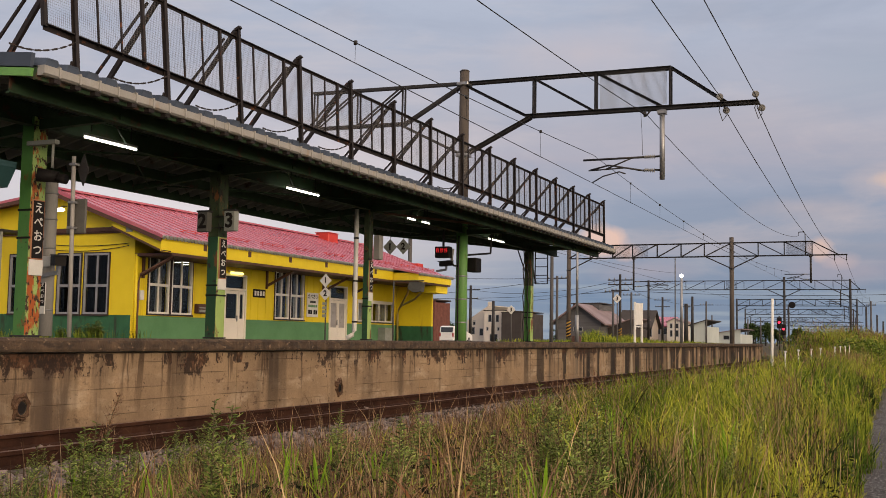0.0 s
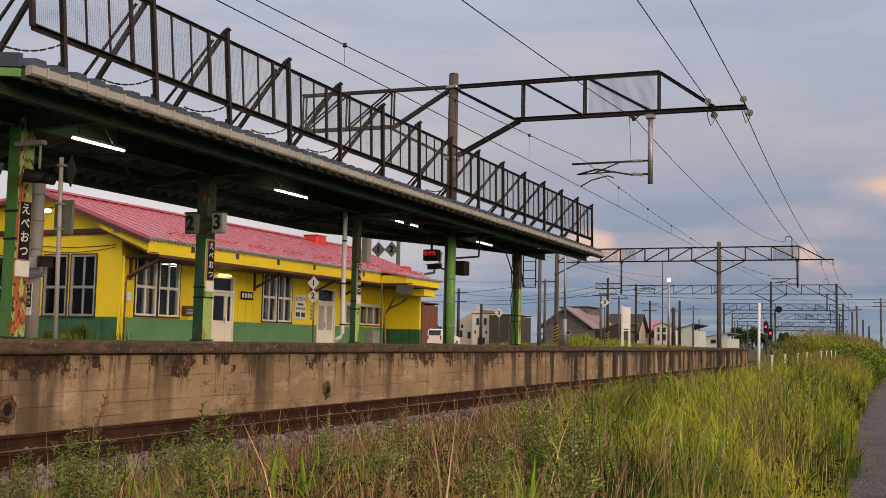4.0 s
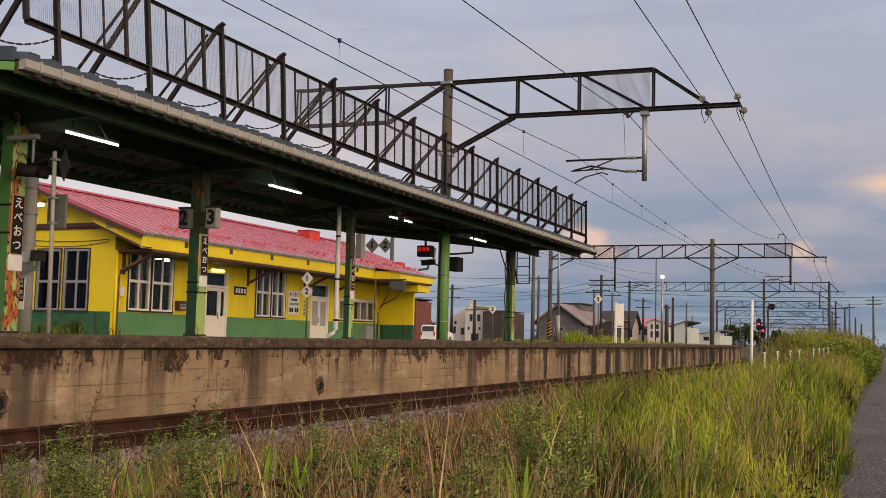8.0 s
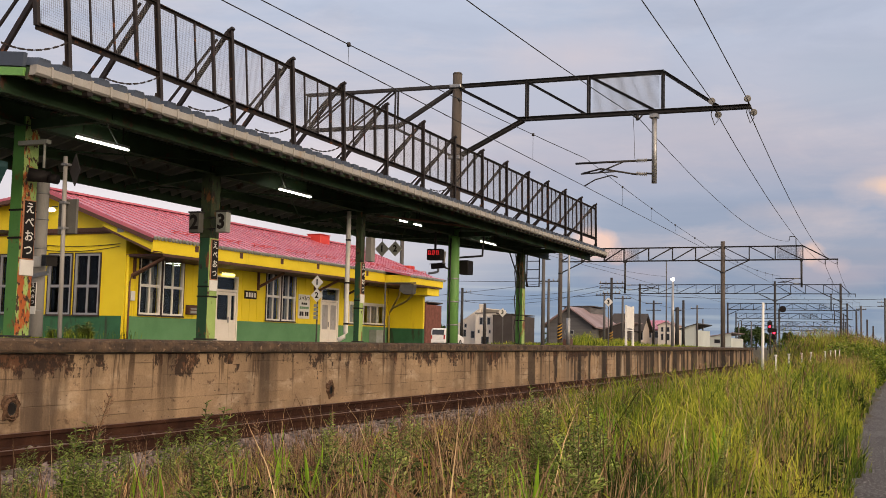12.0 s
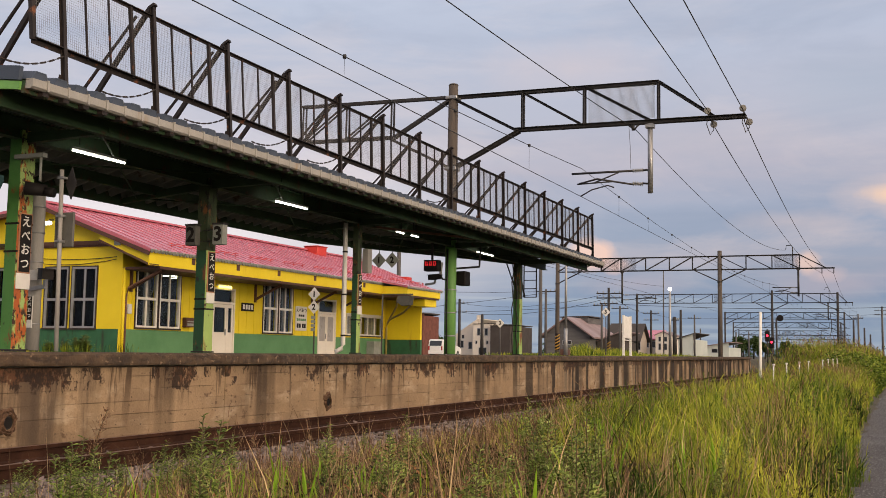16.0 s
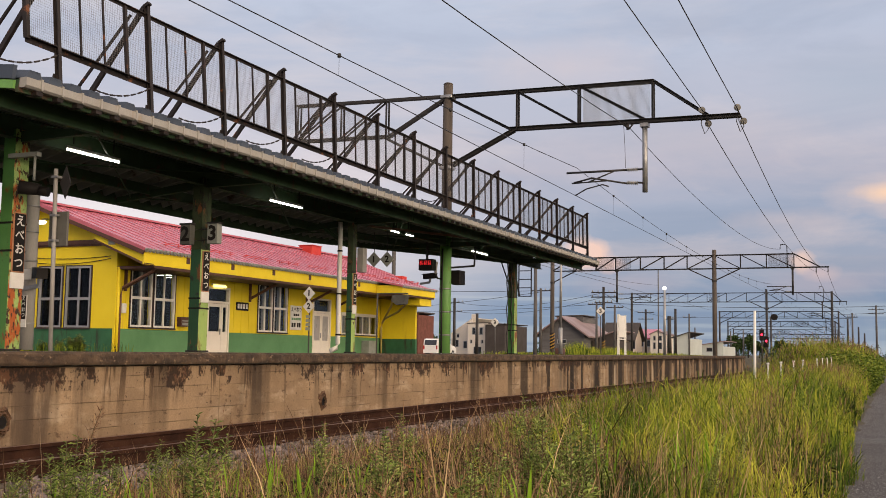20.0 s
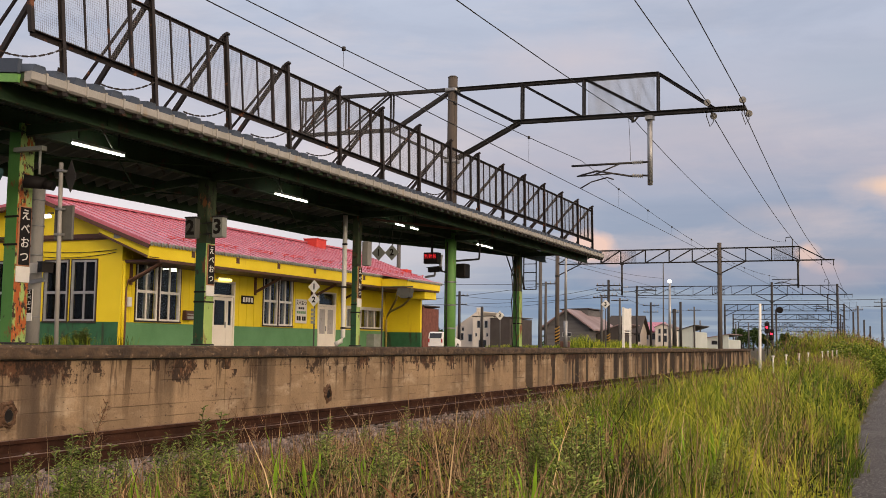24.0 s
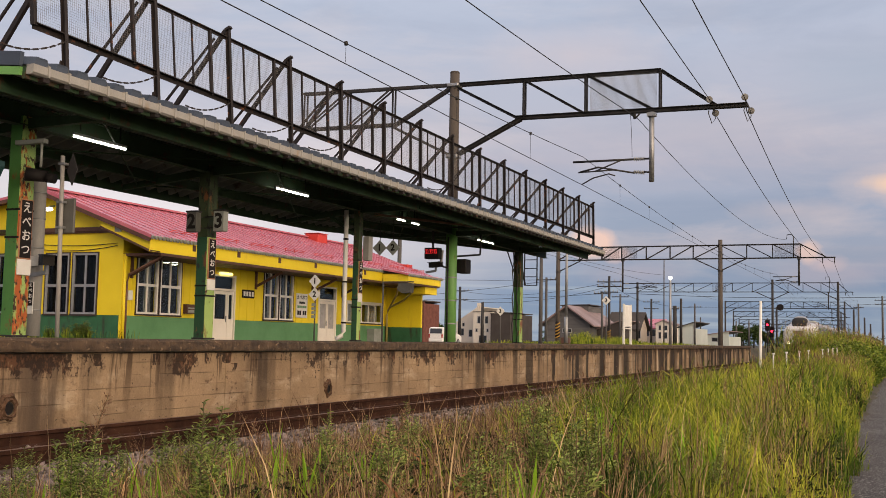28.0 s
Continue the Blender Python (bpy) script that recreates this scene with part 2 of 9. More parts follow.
def glazing(name, tint=(0.9, 0.95, 0.95), rough=0.02):
    m, ns, ls, p = nodes_of(name)
    p.inputs["Base Color"].default_value = (*tint, 1)
    p.inputs["Roughness"].default_value = rough
    p.inputs["Transmission Weight"].default_value = 1.0
    p.inputs["IOR"].default_value = 1.25
    return m


def node_math(ns, ls, op, a, b=0.0, c=None):
    m = ns.new("ShaderNodeMath")
    m.operation = op
    for s, v in zip(m.inputs, (a, b) if c is None else (a, b, c)):
        if isinstance(v, (int, float)):
            s.default_value = v
        else:
            ls.new(v, s)
    return m.outputs[0]


def node_join(ns, ls, x, y, z):
    n = ns.new("ShaderNodeCombineXYZ")
    for s, v in zip(n.inputs, (x, y, z)):
        if isinstance(v, (int, float)):
            s.default_value = v
        else:
            ls.new(v, s)
    return n.outputs[0]


def board_concrete():
    """Old board-marked concrete: tan, broken board joints, soot runs, rusty spalls under the coping."""
    m, ns, ls, p = nodes_of("stained_concrete")
    co = ns.new("ShaderNodeTexCoord").outputs["Object"]
    sep = ns.new("ShaderNodeSeparateXYZ")
    ls.new(co, sep.inputs[0])
    y, z = sep.outputs["Y"], sep.outputs["Z"]

    def spread(v, a, b, c, d):
        n = ns.new("ShaderNodeMapRange")
        for s, q in zip(n.inputs[1:5], (a, b, c, d)):
            s.default_value = q
        ls.new(v, n.inputs[0])
        return n.outputs[0]

    big = node_noise(ns, ls, co, 0.7, 6, 0.62)
    col = node_mix(ns, ls, node_ramp(ns, ls, big, [(0.32, 0.0), (0.68, 1.0)]), (0.385, 0.268, 0.165), (0.205, 0.138, 0.085))
    fine = node_noise(ns, ls, co, 38, 5, 0.7)
    col = node_mix(ns, ls, 0.5, col, node_ramp(ns, ls, fine, [(0.28, 0.4), (0.72, 1.0)]), "MULTIPLY")
    pale = node_noise(ns, ls, co, 1.7, 6, 0.65, (1, 0.7, 1.6))
    col = node_mix(ns, ls, node_ramp(ns, ls, pale, [(0.53, 0.0), (0.68, 0.6)]), col, (0.47, 0.37, 0.265))
    # each shuttering board a shade of its own, its joints thin and broken
    wob = node_noise(ns, ls, co, 0.9, 2, 0.5)
    rows = node_math(ns, ls, "MULTIPLY_ADD", z, 6.1, node_math(ns, ls, "MULTIPLY", wob, 0.06))
    shade = node_noise(ns, ls, node_join(ns, ls, 0.0, node_math(ns, ls, "MULTIPLY", y, 0.33), node_math(ns, ls, "FLOOR", rows)), 1.7, 2, 0.5)
    col = node_mix(ns, ls, node_ramp(ns, ls, shade, [(0.4, 0.0), (0.62, 0.30)]), col, (0.15, 0.105, 0.07))
    joint = node_ramp(ns, ls, node_math(ns, ls, "FRACT", rows), [(0.0, 1.0), (0.045, 1.0), (0.075, 0.0)])
    there = node_ramp(ns, ls, node_noise(ns, ls, co, 1.1, 4, 0.62, (1, 0.8, 5.0)), [(0.47, 0.0), (0.60, 0.7)])
    line = node_mix(ns, ls, 1.0, joint, there, "MULTIPLY")
    col = node_mix(ns, ls, line, col, (0.075, 0.05, 0.03))
    blot = node_noise(ns, ls, co, 5.5, 5, 0.6, (1, 1, 1.6))
    col = node_mix(ns, ls, node_ramp(ns, ls, blot, [(0.62, 0.0), (0.70, 0.8)]), col, (0.085, 0.05, 0.032))
    pits = node_noise(ns, ls, co, 15.0, 4, 0.6, (1, 1, 1.3))
    col = node_mix(ns, ls, node_ramp(ns, ls, pits, [(0.655, 0.0), (0.69, 0.85)]), col, (0.05, 0.032, 0.022))
    # soot runs: few and soft near the first pillars, close like bars further along
    end = spread(y, 20.0, 37.0, 0.0, 0.115)
    runs = node_noise(ns, ls, co, 0.6, 4, 0.6, (1, 1.1, 0.06))
    soft = node_ramp(ns, ls, node_math(ns, ls, "MULTIPLY_ADD", end, 0.45, runs), [(0.555, 0.0), (0.63, 0.9)])
    soft = node_math(ns, ls, "MULTIPLY", soft, spread(z, -0.25, 0.45, 0.55, 1.0))
    col = node_mix(ns, ls, soft, col, (0.042, 0.028, 0.019))
    streak = node_math(ns, ls, "MULTIPLY", node_ramp(ns, ls, node_noise(ns, ls, co, 0.9, 3, 0.6, (1, 1.25, 0.04)), [(0.55, 0.0), (0.62, 0.75)]), spread(y, 28.0, 36.0, 0.0, 1.0))
    col = node_mix(ns, ls, streak, col, (0.42, 0.34, 0.25))
    bars = node_noise(ns, ls, co, 0.75, 3, 0.55, (1, 1.2, 0.03))
    edge = node_ramp(ns, ls, node_math(ns, ls, "ADD", bars, end), [(0.60, 0.0), (0.635, 0.95)])
    edge = node_math(ns, ls, "MULTIPLY", edge, spread(y, 16.0, 30.0, 0.25, 1.0))
    col = node_mix(ns, ls, edge, col, (0.018, 0.013, 0.010))
    # thin dark drips below the coping
    thin = node_ramp(ns, ls, node_noise(ns, ls, co, 5.0, 4, 0.65, (1, 1.3, 0.10)), [(0.565, 0.0), (0.62, 0.85)])
    thin = node_math(ns, ls, "MULTIPLY", thin, spread(node_math(ns, ls, "ADD", z, node_math(ns, ls, "MULTIPLY", big, 0.9)), 0.45, 1.1, 0.0, 1.0))
    col = node_mix(ns, ls, thin, col, (0.05, 0.03, 0.018))
    # a broad damp stain beside the first drain
    damp = node_math(ns, ls, "SUBTRACT", 1.0, node_math(ns, ls, "MULTIPLY", node_math(ns, ls, "ABSOLUTE", node_math(ns, ls, "SUBTRACT", y, 9.4)), 0.9))
    damp = node_math(ns, ls, "MULTIPLY_ADD", node_math(ns, ls, "SUBTRACT", node_noise(ns, ls, co, 2.2, 5, 0.62, (1, 1.4, 0.18)), 0.5), 4.0, damp)
    col = node_mix(ns, ls, node_ramp(ns, ls, damp, [(0.40, 0.0), (1.1, 0.8)]), col, (0.07, 0.048, 0.034))
    # rust and spalls that hang from the coping
    lip = spread(z, 0.30, 0.66, -0.16, 0.045)
    patch = node_noise(ns, ls, co, 1.3, 3, 0.5, (1, 1, 0.4))
    drip = node_noise(ns, ls, co, 7.5, 7, 0.78, (1, 1.2, 0.75))
    mix = node_math(ns, ls, "MULTIPLY_ADD", patch, 0.62, node_math(ns, ls, "MULTIPLY", drip, 0.58))
    cell = node_join(ns, ls, 0.0, node_math(ns, ls, "FLOOR", node_math(ns, ls, "MULTIPLY", y, 6.0)), node_math(ns, ls, "FLOOR", node_math(ns, ls, "MULTIPLY", z, 6.5)))
    mix = node_math(ns, ls, "MULTIPLY_ADD", node_math(ns, ls, "SUBTRACT", node_noise(ns, ls, cell, 0.73, 1, 0.5), 0.5), 0.38, mix)
    rust = node_ramp(ns, ls, node_math(ns, ls, "ADD", mix, lip), [(0.640, 0.0), (0.678, 0.94)])
    col = node_mix(ns, ls, rust, col, node_ramp(ns, ls, drip, [(0.45, (0.085, 0.038, 0.019)), (0.52, (0.020, 0.011, 0.008))]))
    ls.new(col, p.inputs["Base Color"])
    p.inputs["Roughness"].default_value = 0.85
    p.inputs["Specular IOR Level"].default_value = 0.25
    b = ns.new("ShaderNodeBump")
    b.inputs["Strength"].default_value, b.inputs["Distance"].default_value = 0.7, 0.02
    ls.new(node_math(ns, ls, "SUBTRACT", node_mix(ns, ls, 0.5, fine, drip), line), b.inputs["Height"])
    ls.new(b.outputs[0], p.inputs["Normal"])
    return m


RUST = (0.16, 0.055, 0.02)
DARKRUST = (0.07, 0.03, 0.018)
WALL = board_concrete()
COPING = surface("coping_concrete", (0.096, 0.060, 0.036), (0.042, 0.027, 0.018), 3.5, 0.95, bump=0.9, fine=28, stains=(((0.03, 0.02, 0.014), 7.0, 0.48, 0.60, (1, 0.5, 1.5)), ((0.19, 0.13, 0.085), 17.0, 0.60, 0.68, (1, 0.7, 1)),))
SPALL = surface("spalled_rusty_concrete", (0.13, 0.07, 0.04), (0.05, 0.028, 0.017), 14, 0.95, bump=0.9, fine=40)
DECK = surface("platform_asphalt", (0.12, 0.10, 0.085), (0.08, 0.075, 0.06), 1.5, 0.95, bump=0.5, fine=50)
ASPHALT = surface("path_asphalt", (0.088, 0.080, 0.082), (0.055, 0.050, 0.053), 1.2, 0.92, bump=0.9, fine=90, stains=(((0.26, 0.25, 0.25), 30.0, 0.55, 0.60, (1, 1, 1)), ((0.025, 0.025, 0.025), 22.0, 0.54, 0.62, (1, 1, 1))))
SOIL = surface("verge_soil", (0.055, 0.042, 0.025), (0.03, 0.03, 0.014), 1.0, 0.95, bump=0.6, fine=25)
BALLAST = surface("ballast_stone", (0.33, 0.26, 0.24), (0.16, 0.12, 0.11), 8, 0.95, bump=0.3, fine=60, island=0.5)
BED = surface("track_bed", (0.12, 0.095, 0.08), (0.06, 0.048, 0.04), 6, 0.95, bump=0.8, fine=25)
RAIL = surface("rusty_rail", (0.052, 0.022, 0.013), (0.022, 0.010, 0.007), 3, 0.9, 0.0, 0.25, 60, spec=0.12)
RAILHEAD = surface("worn_rail_head", (0.14, 0.080, 0.052), (0.09, 0.05, 0.034), 3, 0.65, 0.1, 0.05)
SLEEPER = surface("old_sleeper", (0.10, 0.075, 0.055), (0.06, 0.045, 0.035), 5, 0.95, bump=0.5, pieces=0.35)
RUSTYGREEN = surface("flaking_rusty_green_paint", (0.33, 0.47, 0.15), (0.24, 0.37, 0.11), 2, 0.7, bump=0.5, stains=(((0.34, 0.085, 0.018), 6, 0.50, 0.545, (1, 1, 0.35)), ((0.035, 0.016, 0.01), 17, 0.53, 0.575, (1, 1, 0.5))))
GREEN = surface("green_pillar_paint", (0.07, 0.20, 0.045), (0.05, 0.15, 0.035), 1.4, 0.6, stains=((RUST, 5, 0.60, 0.66, (1, 1, 0.5)), ((0.02, 0.02, 0.015), 9, 0.64, 0.7, (1, 1, 1))))
PALEGREEN = surface("weathered_pale_green_paint", (0.34, 0.46, 0.14), (0.26, 0.38, 0.11), 2, 0.65, stains=((RUST, 4, 0.53, 0.6, (1, 1, 0.35)), (DARKRUST, 11, 0.6, 0.66, (1, 1, 0.6))))
MASTGREEN = surface("mast_green_paint", (0.17, 0.36, 0.10), (0.12, 0.28, 0.08), 1.2, 0.5, stains=((RUST, 6, 0.68, 0.72, (1, 1, 0.4)),))
NEARBLACKGREEN = surface("near_black_rusty_green_paint", (0.045, 0.065, 0.028), (0.022, 0.035, 0.016), 2.0, 0.75, stains=(((0.16, 0.06, 0.02), 7, 0.55, 0.62, (1, 1, 0.4)), ((0.012, 0.010, 0.008), 11, 0.56, 0.62, (1, 1, 0.6))))
# darker copy of GREEN with the canopy's shade put into the paint
SHADEGREEN = surface("shaded_green_pillar_paint", (0.022, 0.085, 0.035), (0.016, 0.06, 0.026), 1.4, 0.6, stains=((RUST, 5, 0.60, 0.66, (1, 1, 0.5)), ((0.02, 0.02, 0.015), 7, 0.6, 0.66, (1, 1, 1))))
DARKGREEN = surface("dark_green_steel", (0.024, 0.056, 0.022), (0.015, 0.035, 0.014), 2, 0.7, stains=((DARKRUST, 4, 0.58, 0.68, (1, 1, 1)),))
LIMEEDGE = surface("green_fascia_paint", (0.16, 0.36, 0.09), (0.11, 0.26, 0.07), 2, 0.6, stains=((RUST, 6, 0.66, 0.72, (1, 1, 0.5)),))
CONCRETE = surface("mast_concrete", (0.098, 0.080, 0.069), (0.058, 0.048, 0.043), 1.3, 0.9, bump=0.3, stretch=(1, 1, 0.25), stains=(((0.07, 0.055, 0.045), 3, 0.56, 0.7, (1.5, 1.5, 0.15)),))
GREYPOLE = surface("grey_pole", (0.095, 0.090, 0.090), (0.062, 0.058, 0.058), 1.4, 0.8, stretch=(1, 1, 0.3), bump=0.2)
PALEPOLE = surface("pale_grey_pole", (0.34, 0.325, 0.31), (0.25, 0.235, 0.225), 1.4, 0.7, stretch=(1, 1, 0.3), bump=0.2)
GALV = surface("galvanised_steel", (0.36, 0.36, 0.37), (0.27, 0.27, 0.28), 3, 0.5, 0.7)
DARKSTEEL = surface("dark_lattice_steel", (0.03, 0.027, 0.028), (0.02, 0.018, 0.018), 3, 0.65, 0.1)
FENCESTEEL = surface("brown_painted_steel", (0.024, 0.016, 0.015), (0.012, 0.009, 0.009), 3, 0.7, 0.1, stains=((RUST, 5, 0.62, 0.7, (1, 1, 1)),))
WIREMESH = surface("mesh_wire", (0.23, 0.215, 0.21), None, 3, 0.7, 0.2, bump=0)
NETTING = surface("fine_netting", (0.30, 0.31, 0.33), (0.22, 0.23, 0.25), 2, 0.8, bump=0)
GUTTER = surface("ivory_gutter", (0.33, 0.315, 0.30), (0.25, 0.238, 0.222), 2, 0.6, stains=(((0.24, 0.17, 0.11), 3, 0.6, 0.75, (1, 1, 0.3)),))
ROOFSTEEL = surface("blue_grey_roof_sheet", (0.060, 0.076, 0.11), (0.045, 0.058, 0.085), 1.5, 0.6, 0.2)
SOFFIT = surface("roof_sheet_underside", (0.26, 0.265, 0.245), (0.17, 0.175, 0.16), 1.5, 0.75, stains=((DARKRUST, 3, 0.6, 0.7, (1, 1, 1)),))
YELLOW = surface("yellow_board_paint", (0.82, 0.635, 0.018), (0.75, 0.57, 0.014), 0.9, 0.6, bump=0.1, stains=(((0.55, 0.36, 0.02), 1.5, 0.6, 0.8, (1.5, 1.5, 0.25)),))
DULLYELLOW = surface("grimy_yellow_pipe_paint", (0.42, 0.33, 0.10), (0.32, 0.25, 0.08), 3, 0.65)
# darker copy of WAINSCOT: shade on walls facing the near end, as colour
DEEPGREEN = surface("shaded_wainscot_green", (0.035, 0.135, 0.060), (0.022, 0.095, 0.042), 1.6, 0.65, bump=0.15, stains=(((0.03, 0.035, 0.02), 3.0, 0.55, 0.68, (1.5, 1.5, 0.3)),))
WAINSCOT = surface("green_wainscot_paint", (0.12, 0.27, 0.12), (0.09, 0.22, 0.095), 1.1, 0.6, bump=0.1)
BROWN = surface("brown_trim_paint", (0.10, 0.045, 0.03), (0.07, 0.03, 0.022), 2, 0.65)
REDROOF = surface("red_roof_sheet", (0.50, 0.15, 0.20), (0.40, 0.10, 0.145), 0.7, 0.32, 0.0, bump=0.05, stains=(((0.55, 0.20, 0.20), 0.9, 0.58, 0.8, (1, 2.5, 1)),))
REDIRON = surface("red_painted_iron", (0.55, 0.045, 0.03), (0.42, 0.03, 0.025), 2, 0.5)
WHITEFRAME = surface("white_window_frame", (0.78, 0.74, 0.68), (0.70, 0.66, 0.60), 2, 0.5)
GREYFRAME = surface("grey_window_frame", (0.36, 0.36, 0.38), (0.28, 0.28, 0.30), 2, 0.45, 0.3)
DOORWHITE = surface("cream_door_paint", (0.80, 0.74, 0.66), (0.72, 0.66, 0.58), 1.5, 0.55)
CURTAIN = surface("dull_curtain", (0.46, 0.43, 0.41), (0.20, 0.19, 0.18), 6, 0.9, stretch=(1, 3, 0.1))
FROSTED = surface("frosted_door_glass", (0.40, 0.37, 0.35), (0.30, 0.28, 0.27), 3, 0.35, bump=0.05, spec=0.5)
# near-black: dimness as colour on the room lining; also blinds and cab window
DARKROOM = surface("near_black_dim_fill", (0.022, 0.02, 0.018), (0.013, 0.012, 0.012), 1, 0.9)
GLASS = glazing("window_glass")
# dark tint puts the dimness behind the end windows into their glass
DUSKGLASS = glazing("darkened_pane_glass", (0.22, 0.23, 0.24), 0.05)
BLACK = surface("black_enamel", (0.012, 0.011, 0.011), (0.018, 0.015, 0.015), 4, 0.6, spec=0.12)
WHITE = surface("white_enamel", (0.72, 0.70, 0.68), (0.62, 0.60, 0.57), 3, 0.5)
DULLSIGN = surface("dull_dark_sign", (0.12, 0.115, 0.105), (0.08, 0.078, 0.07), 3, 0.7)
GREYSIGN = surface("grey_sign_plate", (0.30, 0.31, 0.29), (0.22, 0.23, 0.21), 3, 0.6)
SIGNFRAME = surface("orange_brown_sign_frame", (0.42, 0.20, 0.10), (0.34, 0.15, 0.08), 3, 0.6)
HAZARD = surface("yellow_hazard_paint", (0.36, 0.21, 0.025), (0.28, 0.155, 0.025), 3, 0.6)
CABLE = surface("black_cable", (0.02, 0.018, 0.018), None, 3, 0.6, bump=0)
CERAMIC = surface("glazed_insulator", (0.34, 0.33, 0.31), (0.22, 0.21, 0.20), 5, 0.3, bump=0)
TEAL = surface("teal_sheet", (0.03, 0.085, 0.09), (0.02, 0.06, 0.065), 2, 0.5)
TUBE = glow("lit_tube", (1.0, 0.95, 0.80), 6.0)
ROOMLIGHT = glow("lit_room_lamp", (1.0, 0.95, 0.75), 3.0)
PIPEBROWN = surface("brown_downpipe_paint", (0.20, 0.10, 0.075), (0.14, 0.07, 0.05), 3, 0.6)
DARKCASING = surface("dark_window_casing", (0.03, 0.022, 0.02), (0.045, 0.03, 0.025), 3, 0.6)
WARMTUBE = glow("lit_yellow_lamp", (1.0, 0.82, 0.16), 3.0)
REDLED = glow("red_led", (1.0, 0.03, 0.04), 0.25)
LAMPGLOW = glow("lit_street_lamp", (1.0, 0.95, 0.9), 2.0)
REDSIGNAL = glow("red_signal_light", (1.0, 0.02, 0.05), 3.0)
HEADLIGHT = glow("train_headlight", (1.0, 0.85, 0.5), 4.0)
DRY = leafy("dry_grass", [(0.12, (0.016, 0.010, 0.006)), (0.38, (0.105, 0.063, 0.036)), (0.64, (0.34, 0.215, 0.12)), (0.88, (0.56, 0.42, 0.23))], 0.75, 0.12, 1.3, 1.0, 0.55, 0.8)
LUSH = leafy("green_grass", [(0.08, (0.014, 0.030, 0.006)), (0.32, (0.066, 0.112, 0.014)), (0.52, (0.20, 0.25, 0.024)), (0.84, (0.46, 0.45, 0.055))], 0.6, 0.25, 0.8, 2.3, 0.28, 0.9)
PLUME = leafy("seed_heads", [(0.1, (0.10, 0.045, 0.03)), (0.5, (0.21, 0.12, 0.075)), (0.9, (0.36, 0.25, 0.14))], 0.8, 0.15)
HERB = leafy("mugwort_leaves", [(0.1, (0.04, 0.06, 0.018)), (0.45, (0.17, 0.235, 0.055)), (0.9, (0.40, 0.47, 0.13))], 0.6, 0.22, 2.5, 1.2)
REED = leafy("reed_blades", [(0.1, (0.12, 0.25, 0.018)), (0.5, (0.26, 0.42, 0.03)), (0.78, (0.46, 0.50, 0.06)), (0.90, (0.58, 0.28, 0.08))], 0.45, 0.3)
DEADLEAF = leafy("withered_leaves", [(0.1, (0.16, 0.07, 0.03)), (0.5, (0.34, 0.17, 0.07)), (0.9, (0.50, 0.32, 0.15))], 0.8, 0.15)
# near-black leaf tones: the shade between grass stalks is put into the colour
SHADELEAF = leafy("shade_dark_leaves", [(0.1, (0.008, 0.010, 0.004)), (0.5, (0.018, 0.024, 0.008)), (0.9, (0.05, 0.065, 0.018))], 0.7, 0.1)
BANKLEAF = leafy("broad_weed_leaves", [(0.1, (0.028, 0.05, 0.008)), (0.5, (0.105, 0.16, 0.020)), (0.9, (0.27, 0.30, 0.045))], 0.6, 0.2, 0.8, 0.8)
STEM = surface("weed_stem", (0.13, 0.09, 0.05), (0.09, 0.08, 0.035), 6, 0.8)
FOLIAGE = leafy("tree_leaves", [(0.1, (0.012, 0.025, 0.008)), (0.5, (0.035, 0.06, 0.018)), (0.9, (0.07, 0.10, 0.03))], 0.6, 0.15)


# ---- mesh helpers ----
def thing(name, at, label, category, group="", kind=""):
    ob = new(name)
    ob.empty_display_size = 0.1
    ob.location = at
    return tagged(ob, label, category, group, kind)


def part(name, bm, material, parent=None, label="", at=(0, 0, 0)):
    """Links a bmesh, drawn in world metres, as one mesh under a thing or a part."""
    base = Vector(at)
    o = parent
    while o is not None:
        base += o.location
        o = o.parent
    bmesh.ops.translate(bm, verts=bm.verts, vec=-base)
    me = bpy.data.meshes.new(name)
    bm.to_mesh(me)
    bm.free()
    mats = material if isinstance(material, (list, tuple)) else [material]
    for m in mats:
        me.materials.append(m)
    ob = new(name, me)
    ob.location = at
    if parent is not None:
        ob.parent = parent
    if label:
        ob["label"] = label
    return ob


def piece(name, mesh, parent, at):
    """A piece that shares its mesh with others like it."""
    ob = new(name, mesh)
    ob.parent = parent
    ob.location = Vector(at) - parent.location
    return ob


def B():
    return bmesh.new()


def box(bm, a, b, bevel=0.0, mat=0):
    (x0, y0, z0), (x1, y1, z1) = a, b
    x0, x1 = min(x0, x1), max(x0, x1)
    y0, y1 = min(y0, y1), max(y0, y1)
    z0, z1 = min(z0, z1), max(z0, z1)
    v = [bm.verts.new(p) for p in ((x0, y0, z0), (x1, y0, z0), (x1, y1, z0), (x0, y1, z0), (x0, y0, z1), (x1, y0, z1), (x1, y1, z1), (x0, y1, z1))]
    fs = [bm.faces.new([v[i] for i in q]) for q in ((3, 2, 1, 0), (4, 5, 6, 7), (0, 1, 5, 4), (1, 2, 6, 5), (2, 3, 7, 6), (3, 0, 4, 7))]
    for f in fs:
        f.material_index = mat
    if bevel:
        bmesh.ops.bevel(bm, geom=list({e for f in fs for e in f.edges}), offset=bevel, segments=1, affect="EDGES")
    return bm


def ring(p, d, r, n, up=None):
    d = d.normalized()
    side = d.cross(Vector(up) if up else (Vector((0, 0, 1)) if abs(d.z) < 0.95 else Vector((1, 0, 0)))).normalized()
    top = side.cross(d)
    return [p + r * (math.cos(2 * math.pi * i / n) * side + math.sin(2 * math.pi * i / n) * top) for i in range(n)]


